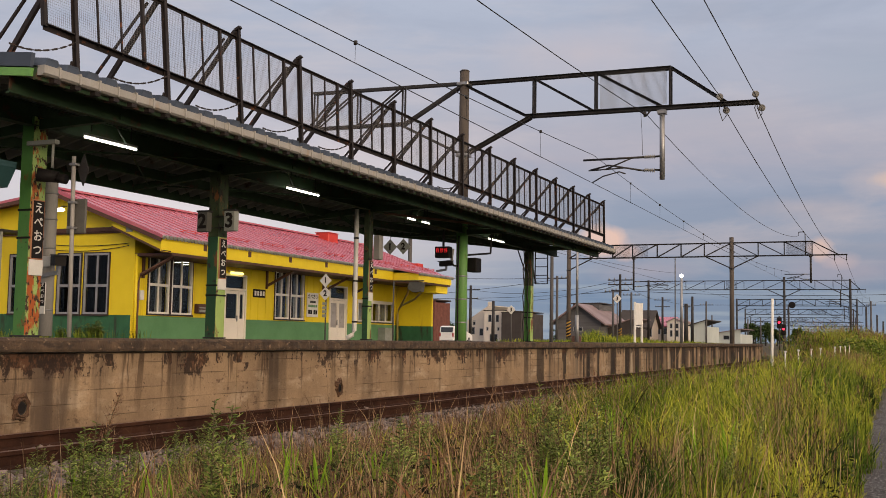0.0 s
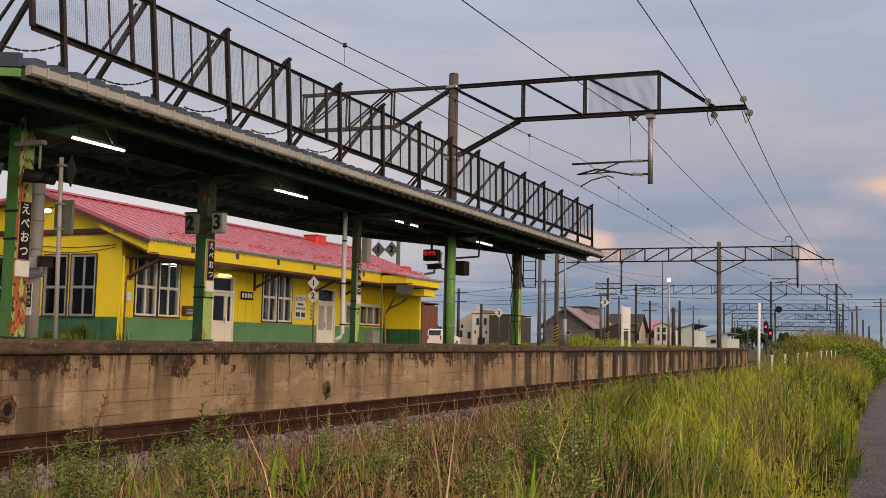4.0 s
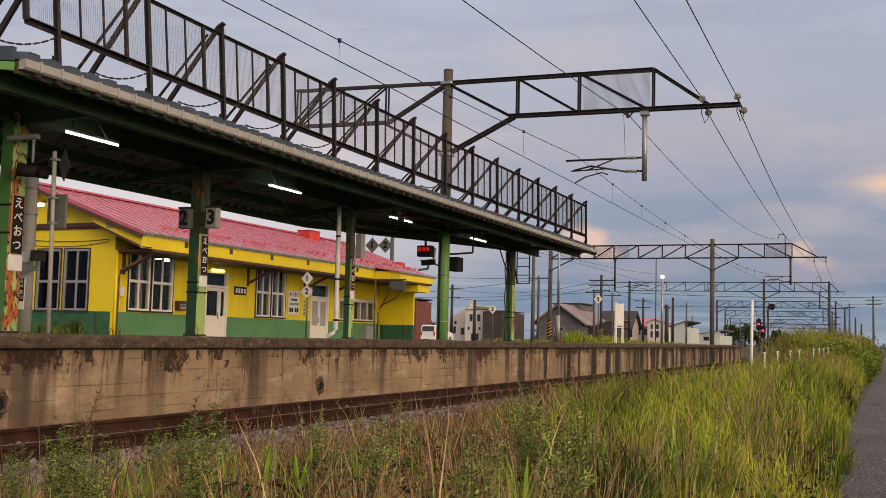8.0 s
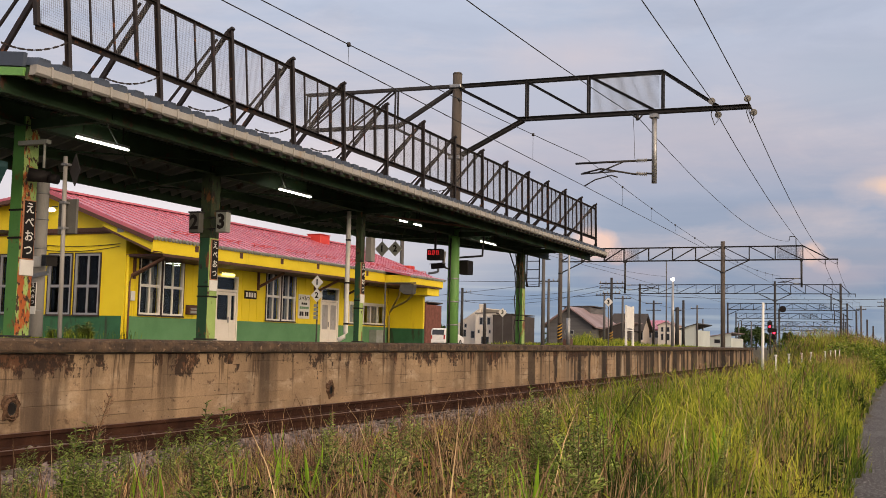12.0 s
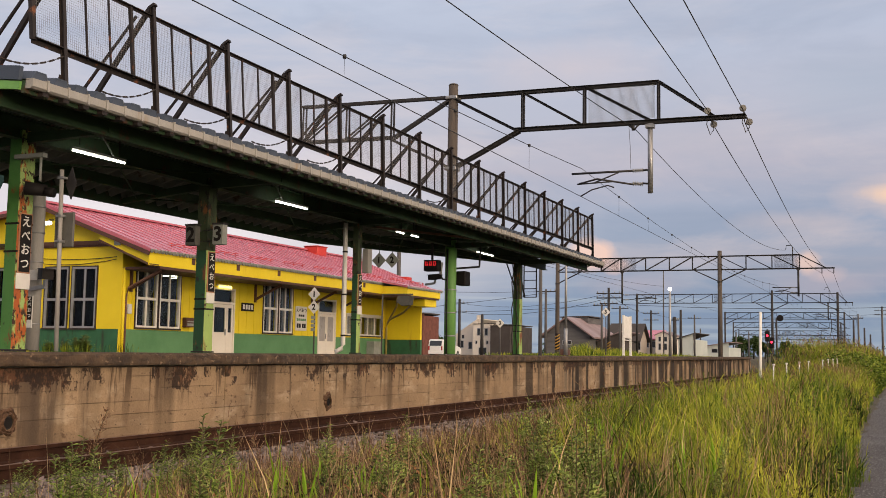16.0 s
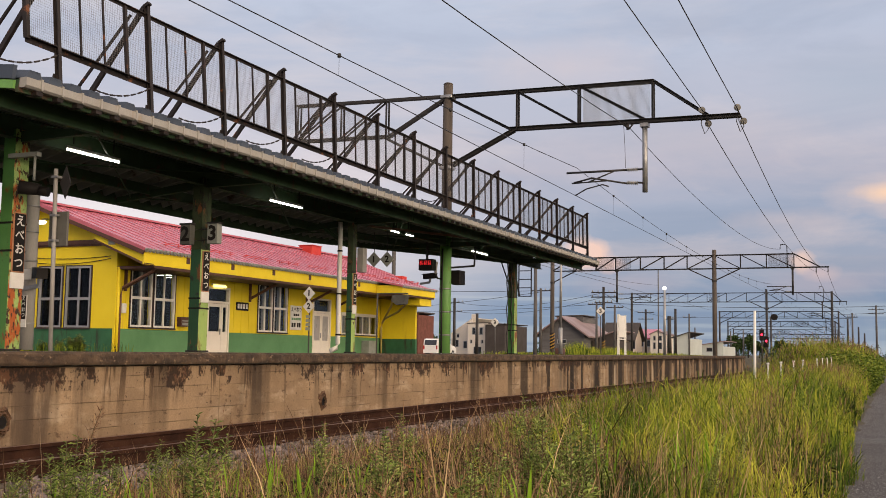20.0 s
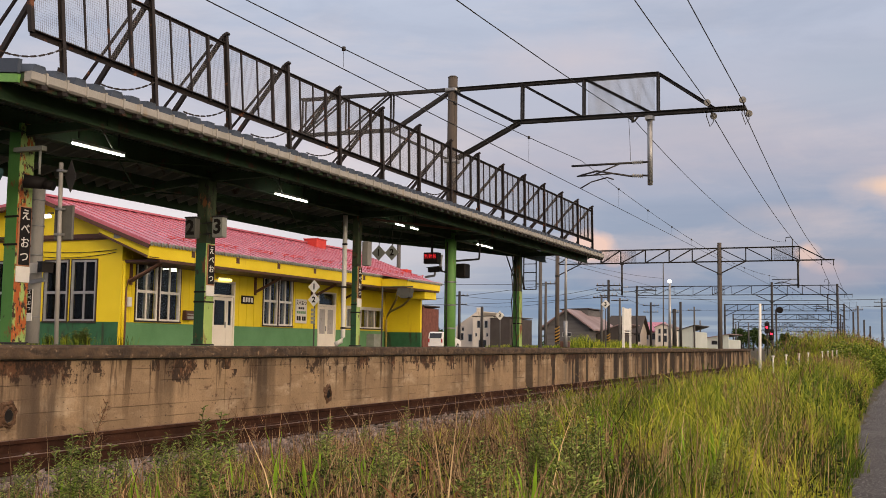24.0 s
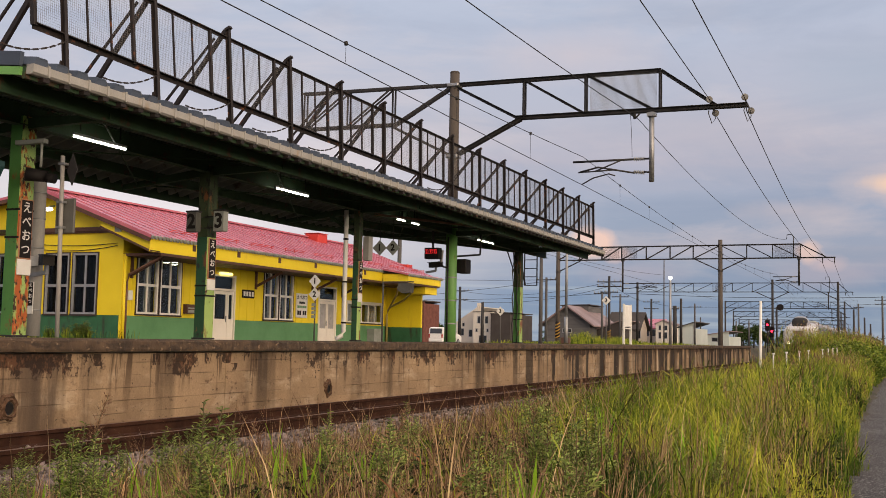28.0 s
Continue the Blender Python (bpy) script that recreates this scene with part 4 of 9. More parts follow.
def build_canopy():
    can = thing("platform_canopy", (PILLAR, 11, TOP), "long green steel platform canopy with a ribbed roof and rusty pillars", "canopy")

    def lift(y):
        """The rear eave climbs a little towards the far end."""
        return 0.048 * max(0.0, y - 23)

    def roof_z(x, y=0.0):
        low = EAVE_Z if x > PILLAR else 3.86 + lift(y)
        return RIDGE_Z - (RIDGE_Z - low) * abs(x - PILLAR) / abs((FRONT if x > PILLAR else REAR) - PILLAR)

    # folded roof sheet: trapezoid ribs that run from ridge to eave
    pitch, h = 0.345, 0.125
    prof = []
    y = ROOF_Y0
    while y < ROOF_Y1 - 0.01:
        prof += [(y, 0.0), (y + 0.06, 0.0), (y + 0.12, h), (y + 0.285, h)]
        y += pitch
    prof.append((ROOF_Y1, 0.0))
    for x0, x1, nm in ((FRONT + 0.08, PILLAR, "roof_sheet"), (PILLAR - 0.004, REAR, "roof_sheet")):
        bm = B()
        lay = []
        for t in (0.0, 0.012):
            for x in (x0, x1):
                lay.append([bm.verts.new((x, yy, roof_z(x, yy) + zz + t)) for yy, zz in prof])
        for i in range(len(prof) - 1):
            bm.faces.new((lay[2][i], lay[2][i + 1], lay[3][i + 1], lay[3][i]))
            f = bm.faces.new((lay[0][i], lay[1][i], lay[1][i + 1], lay[0][i + 1]))
            f.material_index = 1
            bm.faces.new((lay[0][i], lay[0][i + 1], lay[2][i + 1], lay[2][i]))
        bmesh.ops.recalc_face_normals(bm, faces=bm.faces)
        part(nm, bm, [ROOFSTEEL, SOFFIT], can)
    # closers that fill the rib ends above the gutter
    bm = B()
    y = ROOF_Y0
    while y < ROOF_Y1 - 0.3:
        z = EAVE_Z + 0.004
        prism_x(bm, [(y + 0.06, z), (y + 0.345, z), (y + 0.285, z + h - 0.004), (y + 0.12, z + h - 0.004)], FRONT + 0.055, FRONT + 0.075)
        y += pitch
    split_parts("rib_closer", bm, ROOFSTEEL, can, "blue-grey folded rib end")
    # eave gutter in lengths with straps
    y = ROOF_Y0
    while y < ROOF_Y1 - 0.1:
        y2 = min(y + 3.6, ROOF_Y1)
        bm = B()
        prism(bm, [(FRONT + 0.04, EAVE_Z + 0.01), (FRONT + 0.15, EAVE_Z + 0.01), (FRONT + 0.15, EAVE_Z - 0.085), (FRONT + 0.12, EAVE_Z - 0.11), (FRONT + 0.04, EAVE_Z - 0.11)], y + 0.003, y2 - 0.003)
        part("gutter", bm, GUTTER, can)
        y = y2
    bm = B()
    box(bm, (FRONT + 0.151, -0.014, EAVE_Z - 0.105), (FRONT + 0.164, 0.014, EAVE_Z + 0.03))
    box(bm, (FRONT + 0.06, -0.014, EAVE_Z + 0.018), (FRONT + 0.151, 0.014, EAVE_Z + 0.03))
    strap = part("gutter_strap", bm, GUTTER, can)
    strap.location = (0, ROOF_Y0 + 0.25 , 0)
    y = ROOF_Y0 + 0.25 + 0.345
    while y < ROOF_Y1:
        o = new("gutter_strap", strap.data)
        o.parent, o.location = can, (0, y , 0)
        y += 0.345
    # purlin ends below the gutter
    bm = B()
    y = ROOF_Y0 + 0.2
    while y < ROOF_Y1:
        box(bm, (FRONT - 0.06, y, EAVE_Z - 0.165), (FRONT + 0.12, y + 0.10, EAVE_Z - 0.115))
        y += 0.345
    split_parts("eave_cleat", bm, FENCESTEEL, can, "rusty brown cleat under the gutter")
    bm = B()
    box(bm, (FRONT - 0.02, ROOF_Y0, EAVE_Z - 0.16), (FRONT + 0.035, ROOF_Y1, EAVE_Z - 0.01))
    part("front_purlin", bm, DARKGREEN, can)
    # verge flashings at both ends
    for yy in (ROOF_Y0 - 0.04, ROOF_Y1 + 0.005):
        bm = B()
        for xa, xb in ((FRONT - 0.02, PILLAR), (PILLAR, REAR)):
            bar(bm, (xa, yy + 0.02, roof_z(xa, yy) + 0.075), (xb, yy + 0.02, roof_z(xb, yy) + 0.075), 0.06, 0.17)
        split_parts("verge_flashing", bm, ROOFSTEEL, can)
        bm = B()
        for xa, xb in ((FRONT - 0.02, PILLAR), (PILLAR, REAR)):
            bar(bm, (xa, yy + 0.02, roof_z(xa, yy) - 0.075), (xb, yy + 0.02, roof_z(xb, yy) - 0.075), 0.04, 0.10)
        split_parts("verge_fascia", bm, LIMEEDGE, can, "flaking lime-green fascia board")
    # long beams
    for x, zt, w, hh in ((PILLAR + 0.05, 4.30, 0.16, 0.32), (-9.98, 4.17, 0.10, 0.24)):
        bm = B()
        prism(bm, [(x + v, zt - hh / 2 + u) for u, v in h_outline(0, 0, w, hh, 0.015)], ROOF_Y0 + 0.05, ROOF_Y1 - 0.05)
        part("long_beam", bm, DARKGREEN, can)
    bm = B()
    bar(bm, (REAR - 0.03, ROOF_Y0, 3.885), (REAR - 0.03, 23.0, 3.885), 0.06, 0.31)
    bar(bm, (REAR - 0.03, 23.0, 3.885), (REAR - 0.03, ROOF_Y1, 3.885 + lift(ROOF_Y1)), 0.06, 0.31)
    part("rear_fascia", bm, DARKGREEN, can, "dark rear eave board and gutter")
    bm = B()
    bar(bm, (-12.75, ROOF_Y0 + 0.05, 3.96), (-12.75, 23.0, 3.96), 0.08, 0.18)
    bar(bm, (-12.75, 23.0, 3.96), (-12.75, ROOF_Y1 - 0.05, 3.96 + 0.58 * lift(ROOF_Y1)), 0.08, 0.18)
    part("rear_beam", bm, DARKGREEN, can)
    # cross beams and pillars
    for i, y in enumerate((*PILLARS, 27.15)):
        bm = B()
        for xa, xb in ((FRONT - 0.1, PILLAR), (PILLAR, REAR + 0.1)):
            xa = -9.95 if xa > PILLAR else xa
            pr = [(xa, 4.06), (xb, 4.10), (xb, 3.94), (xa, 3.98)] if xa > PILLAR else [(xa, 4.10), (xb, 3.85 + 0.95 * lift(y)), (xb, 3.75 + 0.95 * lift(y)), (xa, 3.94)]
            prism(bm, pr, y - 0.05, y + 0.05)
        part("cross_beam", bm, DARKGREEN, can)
        if i == 4:
            continue
        bm = B()
        hx, hy = (0.075, 0.09) if i == 2 else (0.115, 0.135)
        box(bm, (PILLAR - hx, y - hy, TOP), (PILLAR + hx, y + hy, 4.12 if i == 0 else 2.80), 0.008)
        for f in bm.faces:
            f.material_index = 1 if f.normal.x > 0.5 or f.calc_center_median().x > PILLAR + hx - 0.005 else 0
        # second and third pillars wear the green that carries shade in its colour
        part("pillar", bm, [GREEN if i in (0, 3) else SHADEGREEN, RUSTYGREEN if i < 1 else PALEGREEN], can, "rust-streaked green steel pillar")
        # from 2.80 up these pillars turn near-black green with rust
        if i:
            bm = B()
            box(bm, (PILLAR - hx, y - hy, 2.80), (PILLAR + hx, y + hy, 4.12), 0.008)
            part("pillar_head", bm, NEARBLACKGREEN, can, "near-black upper pillar with rust blooms")
        bm = B()
        box(bm, (PILLAR - hx - 0.025, y - hy - 0.025, TOP - 0.01), (PILLAR + hx + 0.025, y + hy + 0.025, TOP + 0.02), 0.004)
        part("base_plate", bm, DARKSTEEL, can)
        bm = B()
        for zz in ((2.35, 2.75) if i == 0 else (1.72, 1.90)):
            box(bm, (PILLAR - hx - 0.007, y - hy - 0.007, zz), (PILLAR + hx + 0.007, y + hy + 0.007, zz + 0.03))
        split_parts("band", bm, BLACK, can, "black steel band round the pillar")
        if i == 3:
            for off, k in ((-0.13, 0), (0.02, 1)):
                bm = B()
                tube(bm, [(PILLAR + off + 0.03 * math.sin(2.1 * q + k), y - hy - 0.03, 3.95 - 0.3 * q) for q in range(11)], 0.018, 6)
                part("cable", bm, CABLE, can, "black cable down the pillar")
        if i == 2:
            bm = B()
            bar(bm, (PILLAR - 0.12, y, 3.45), (PILLAR - 0.9, y, 4.0), 0.06, 0.08)
            part("knee_brace", bm, DARKGREEN, can)
    # crossed wind bracing under the roof
    bm = B()
    ys = (11.27, 15.72, 21.55, 27.15, 32.88)
    for a, b in zip(ys, ys[1:]):
        tube(bm, [(-10.2, a, 4.10), (-13.2, b, 3.84 + 0.75 * lift(b))], 0.015, 5)
        tube(bm, [(-13.2, a, 3.84 + 0.75 * lift(a)), (-10.2, b, 4.10)], 0.015, 5)
    split_parts("wind_brace", bm, DARKGREEN, can)
    bm = B()
    tube(bm, [(-11.80, 21.40, 4.0), (-11.80, 21.40, 2.5), (-11.80, 21.40, 1.16), (-11.82, 21.37, 1.07), (-11.93, 21.28, 0.985)], 0.055, 10)
    part("downpipe", bm, WHITE, can, "ivory plastic downpipe")
    bm = B()
    for zz in (3.3, 2.3, 1.35):
        tube(bm, [(-11.80, 21.40, zz), (-11.80, 21.40, zz + 0.04)], 0.062, 10)
    split_parts("pipe_clip", bm, BLACK, can)
    # bare ladder frame at the far end
    lad = B()
    for x in (-12.08, -11.62):
        bar(lad, (x, 35.0, 4.15), (x, 35.0, 2.97), 0.035, 0.035)
    for zz in (2.98, 3.28, 3.58, 3.88, 4.10):
        bar(lad, (-12.08, 35.0, zz), (-11.62, 35.0, zz), 0.028, 0.028)
    bar(lad, (-11.95, 34.0, 4.05), (-12.05, 35.0, 2.99), 0.05, 0.05)
    bar(lad, (-12.12, 33.3, 4.05), (-11.70, 32.95, 3.2), 0.03, 0.03)
    split_parts("ladder_bar", lad, DARKSTEEL, can, "short dark steel access ladder under the roof end")
    bm = B()
    bar(bm, (-10.0, 25.4, 3.98), (-11.5, 22.2, 3.99), 0.05, 0.05)
    part("conduit", bm, PIPEBROWN, can, "thin brown conduit under the roof")
    return can


canopy = build_canopy()


# ---- mesh fence on the canopy roof ----
def build_fence():
    fx, z0, z1 = -9.62, 4.36, 5.86
    fen = thing("mesh_fence", (fx, 10, z0), "brown steel fence with wire mesh standing on the canopy roof", "fence")
    step = 1.795
    y0 = 10.0
    n = 15

    def lean(y, z):
        """The fence has tipped back, most at its near end, where it also stands higher."""
        return fx - float(np.interp(y, [9, 12, 17, 20, 36], [0.17, 0.15, 0.07, 0.035, 0.025])) * (z - z0) / (z1 - z0)

    def leant(bm):
        for v in bm.verts:
            v.co.x += lean(v.co.y, v.co.z) - fx
            v.co.z += float(np.interp(v.co.y, [9, 12, 14, 18, 22], [0.14, 0.09, 0.055, 0.02, 0.0])) * min(1.0, max(0.0, (v.co.z - z0) / 0.25))
        return bm

    for i in range(n):
        y = y0 + i * step
        b1 = upright(B(), h_outline(fx, y, 0.056, 0.070, 0.010), z0 - 0.02, z1 - 0.03)
        part("post", leant(b1), FENCESTEEL, fen)
        b1 = B()
        bar(b1, (fx - 0.045, y, z1 - 0.035), (fx + 0.055, y, z1 + 0.012), 0.075, 0.04)
        part("post_cap", leant(b1), FENCESTEEL, fen)
        b1 = B()
        prism_x(b1, [(y - 0.075, z0 - 0.03), (y + 0.075, z0 - 0.03), (y + 0.05, z0 + 0.10), (y - 0.05, z0 + 0.10)], fx - 0.055, fx - 0.043)
        box(b1, (fx - 0.16, y - 0.075, z0 - 0.045), (fx + 0.03, y + 0.075, z0 - 0.03))
        split_parts("foot_plate", b1, FENCESTEEL, fen)
        b2 = B()
        bar(b2, (fx - 0.05, y, z1 - 0.04), (fx - 1.28, y, z0 + 0.10), 0.05, 0.06)
        bar(b2, (fx - 0.05, y - 0.30, z1 - 0.25), (fx - 1.28, y - 0.30, z0 + 0.10), 0.03, 0.03)
        split_parts("brace", leant(b2), FENCESTEEL, fen)
    ya, yb = y0 - 0.50, y0 + (n - 1) * step + 0.05
    cuts = [ya] + [y0 + i * step for i in range(n)] + [yb]
    for z in (z0 + 0.26, z1 - 0.20):
        b = B()
        for u, w in zip(cuts, cuts[1:]):
            angle_iron(b, (fx - 0.025, u, z + 0.035), (fx - 0.025, w, z + 0.035), 0.080 if z < z0 + 0.5 else 0.05, 0.012)
        split_parts("rail", leant(b), FENCESTEEL, fen)
    zl, zh = z0 + 0.30, z1 - 0.165
    for k in range(-1, n - 1):
        a = y0 + k * step if k >= 0 else ya
        c = y0 + (k + 1) * step
        b = B()
        m = max(1, round((c - a) / 0.45))
        for j in range(1, m):
            y = a + (c - a) * j / m
            wj = 0.046 if j == m - 1 and k >= 0 else 0.024
            bar(b, (fx - 0.030, y, zl), (fx - 0.030, y, zh), wj, wj)
        if k < 0:
            bar(b, (fx - 0.030, a, zl), (fx - 0.030, a, zh), 0.06, 0.06)
        if b.verts:
            split_parts("mesh_stiffener", leant(b), FENCESTEEL, fen)
        else:
            b.free()
        b = B()
        pitch, w = 0.035, 0.0022
        y = a + pitch
        while y < c:
            bar(b, (fx - 0.055, y, zl), (fx - 0.055, y, zh), w, w)
            y += pitch
        z = zl + pitch
        while z < zh:
            bar(b, (fx - 0.049, a, z), (fx - 0.049, c, z), w, w)
            z += pitch
        part("wire_mesh", leant(b), WIREMESH, fen)
    # slack safety chains at the foot
    for y in (10.0, 11.8, 13.6, 15.4, 17.2, 22.5):
        b = B()
        pts = sagged((fx - 0.2, y - 0.9, z0 + 0.12), (fx, y, z0 + 0.36), 0.10, 16)
        for i, (p, q) in enumerate(zip(pts, pts[1:])):
            d = (q - p).normalized()
            bar(b, p - d * 0.010, q + d * 0.010, 0.024 if i % 2 else 0.008, 0.008 if i % 2 else 0.024)
        part("chain", b, FENCESTEEL, fen, "slack rusty chain")
    return fen


fence = build_fence()


# ---- overhead line: masts, lattice beams, brackets ----
def insulator(bm, p, d, length=0.32, r=0.055):
    p, d = Vector(p), Vector(d).normalized()
    k = 6
    for i in range(k):
        a = p + d * (length * i / k)
        tube(bm, [a, a + d * (length / k * 0.5)], r, 10, r * 0.55)
    tube(bm, [p, p + d * length], r * 0.4, 6)


def net(bm, y, xa, xb, za, zb, pitch=0.028, w=0.0045):
    x = xa
    while x <= xb:
        bar(bm, (x, y, za), (x, y, zb), w, w)
        x += pitch
    z = za
    while z <= zb:
        bar(bm, (xa, y + 0.006, z), (xb, y + 0.006, z), w, w)
        z += pitch


def cantilever(parent, y, xd, xw, top, zc, side=-1):
    """Drop tube with the pull-off bracket that holds the contact wire at xw."""
    bm = B()
    tube(bm, [(xd, y, top), (xd, y, zc + 0.02)], 0.07, 12)
    box(bm, (xd - 0.11, y - 0.11, top - 0.12), (xd + 0.11, y + 0.11, top - 0.02))
    drop = part("drop_tube", bm, GALV if y < 50 else DARKSTEEL, parent)
    bm = B()
    s = side
    tube(bm, [(xd + s * 0.45, y, zc + 0.64), (xw + s * 0.25, y, zc + 0.64)], 0.03, 8)
    tube(bm, [(xd + s * 0.45, y, zc + 0.27), (xw - s * 0.45, y, zc + 0.47), (xw + s * 0.05, y, zc + 0.36)], 0.025, 8)
    tube(bm, [(xw + s * 0.1, y, zc + 0.35), (xd + s * 0.95, y, zc + 0.38)], 0.02, 8)
    tube(bm, [(xw - s * 0.35, y, zc + 0.36), (xw - s * 1.05, y, zc + 0.62)], 0.02, 8)
    tube(bm, [(xd + s * 0.98, y, zc + 0.22), (xd + s * 1.15, y, zc + 0.28), (xw - s * 0.3, y, zc + 0.18), (xw, y, zc + 0.02)], 0.018, 8)
    split_parts("bracket_tube", bm, DARKSTEEL, parent)
    for z, up in ((zc + 0.64, 0), (zc + 0.27, 0.1)):
        bm = B()
        insulator(bm, (xd + s * 0.20, y, z), (s, 0, up), 0.30, 0.06)
        part("insulator", bm, CERAMIC, parent, "ribbed pale insulator")
        bm = B()
        tube(bm, [(xd, y, z), (xd + s * 0.22, y, z + 0.2 * up)], 0.028, 6)
        part("insulator_cap", bm, DARKSTEEL, parent)
    return drop


def near_mast():
    y = 27.15
    g = thing("catenary_mast", (PILLAR, y, TOP), "round concrete overhead-line mast, painted green below, with lattice arms", "mast")
    bm = B()
    tube(bm, [(PILLAR, y, 3.9), (PILLAR, y, 8.66)], 0.155, 20, 0.135)
    tube(bm, [(PILLAR, y, 8.66), (PILLAR, y, 8.70)], 0.145, 20, 0.11)
    part("concrete_pole", bm, CONCRETE, g)
    bm = B()
    tube(bm, [(PILLAR, y, TOP), (PILLAR, y, 4.3)], 0.165, 20, 0.16)
    part("painted_base", bm, MASTGREEN, g, "smooth green painted lower mast")
    bm = B()
    for z in (1.45, 2.1, 2.75):
        tube(bm, [(PILLAR, y, z), (PILLAR, y, z + 0.04)], 0.172, 20)
    split_parts("strap", bm, GALV, g)
    bm = B()
    tube(bm, [(PILLAR - 0.02, y - 0.18, 3.9), (PILLAR - 0.03, y - 0.19, 2.4), (PILLAR - 0.02, y - 0.18, TOP)], 0.022, 6)
    part("cable_conduit", bm, CABLE, g)
    bm = B()
    for s in (-0.09, 0.09):
        # arm over the near track
        yy = y + s
        angle_iron(bm, (PILLAR, yy, 8.30), (-5.62, yy, 8.23))
        angle_iron(bm, (-9.65, yy, 7.22), (-3.42, yy, 7.15), 0.09, 0.014)
        angle_iron(bm, (PILLAR, yy, 8.27), (-9.65, yy, 7.22))
        angle_iron(bm, (PILLAR, yy, 6.22), (-9.55, yy, 7.18))
        for a in (-9.45, -7.68, -5.66):
            angle_iron(bm, (a, yy, 7.2), (a, yy, 8.25), 0.06)
        angle_iron(bm, (-9.45, yy, 8.27), (-7.72, yy, 7.22), 0.06)
        angle_iron(bm, (-7.62, yy, 8.25), (-5.85, yy, 7.2), 0.06)
        angle_iron(bm, (-5.62, yy, 8.22), (-4.2, yy, 7.18))
        # arm on the far side
        angle_iron(bm, (PILLAR, yy, 8.30), (-16.6, yy, 8.40))
        angle_iron(bm, (-13.4, yy, 7.25), (-16.6, yy, 7.3), 0.09, 0.014)
        angle_iron(bm, (PILLAR, yy, 8.27), (-13.4, yy, 7.25))
        angle_iron(bm, (PILLAR, yy, 6.22), (-13.5, yy, 7.2))
        for a, b in ((-13.5, -15.0), (-15.0, -16.5)):
            angle_iron(bm, (b, yy, 7.28), (b, yy, 8.37), 0.06)
            angle_iron(bm, (a, yy, 8.36), (b, yy, 7.28), 0.06)
        angle_iron(bm, (-13.5, yy, 7.25), (-13.5, yy, 8.36), 0.06)
    split_parts("lattice_bar", bm, DARKSTEEL, g)
    bm = B()
    for z in (6.22, 8.28):
        box(bm, (PILLAR - 0.18, y - 0.18, z - 0.05), (PILLAR + 0.18, y + 0.18, z + 0.05), 0.02)
    split_parts("clamp", bm, GALV, g)
    bm = B()
    net(bm, y - 0.02, -7.55, -5.75, 7.28, 8.2)
    part("netting", bm, NETTING, g, "grey wire netting panel in the arm")
    cantilever(g, y, -5.88, -7.77, 7.13, 5.25)
    for x in (-4.35, -3.46):
        for p in ((x - 0.02, y - 0.12, 7.33), (x + 0.10, y + 0.14, 7.02)):
            bm = B()
            p = Vector(p)
            for k, r in ((-0.08, 0.05), (-0.04, 0.085), (0.0, 0.09), (0.04, 0.08), (0.08, 0.045)):
                tube(bm, [p + Vector((0, k, 0.3 * k)), p + Vector((0, k + 0.045, 0.3 * k + 0.013))], r, 14, r * 0.75)
            part("insulator", bm, CERAMIC, g, "round pale tension insulator")
            bm = B()
            bar(bm, p, (x, y, 7.2), 0.03, 0.03)
            part("insulator_link", bm, DARKSTEEL, g)
    bm = B()
    for x in (-4.35, -3.46):
        tube(bm, [(x, y, 7.32), (x - 0.06, y, 7.0), (x + 0.03, y, 6.72), (x + 0.12, y, 6.85), (x + 0.1, y, 7.0)], 0.012, 5)
    tube(bm, [(-6.45, y, 7.1), (-6.42, y, 6.6), (-6.4, y, 5.95)], 0.006, 4)
    split_parts("jumper", bm, CABLE, g)
    bm = B()
    tube(bm, [(-6.5, y, 7.16), (-6.3, y, 7.0), (-6.2, y, 7.12)], 0.03, 6)
    tube(bm, [(-6.35, y, 7.16), (-6.33, y, 6.98)], 0.045, 8)
    part("hanger_clamp", bm, DARKSTEEL, g)
    return g


mast_near = near_mast()


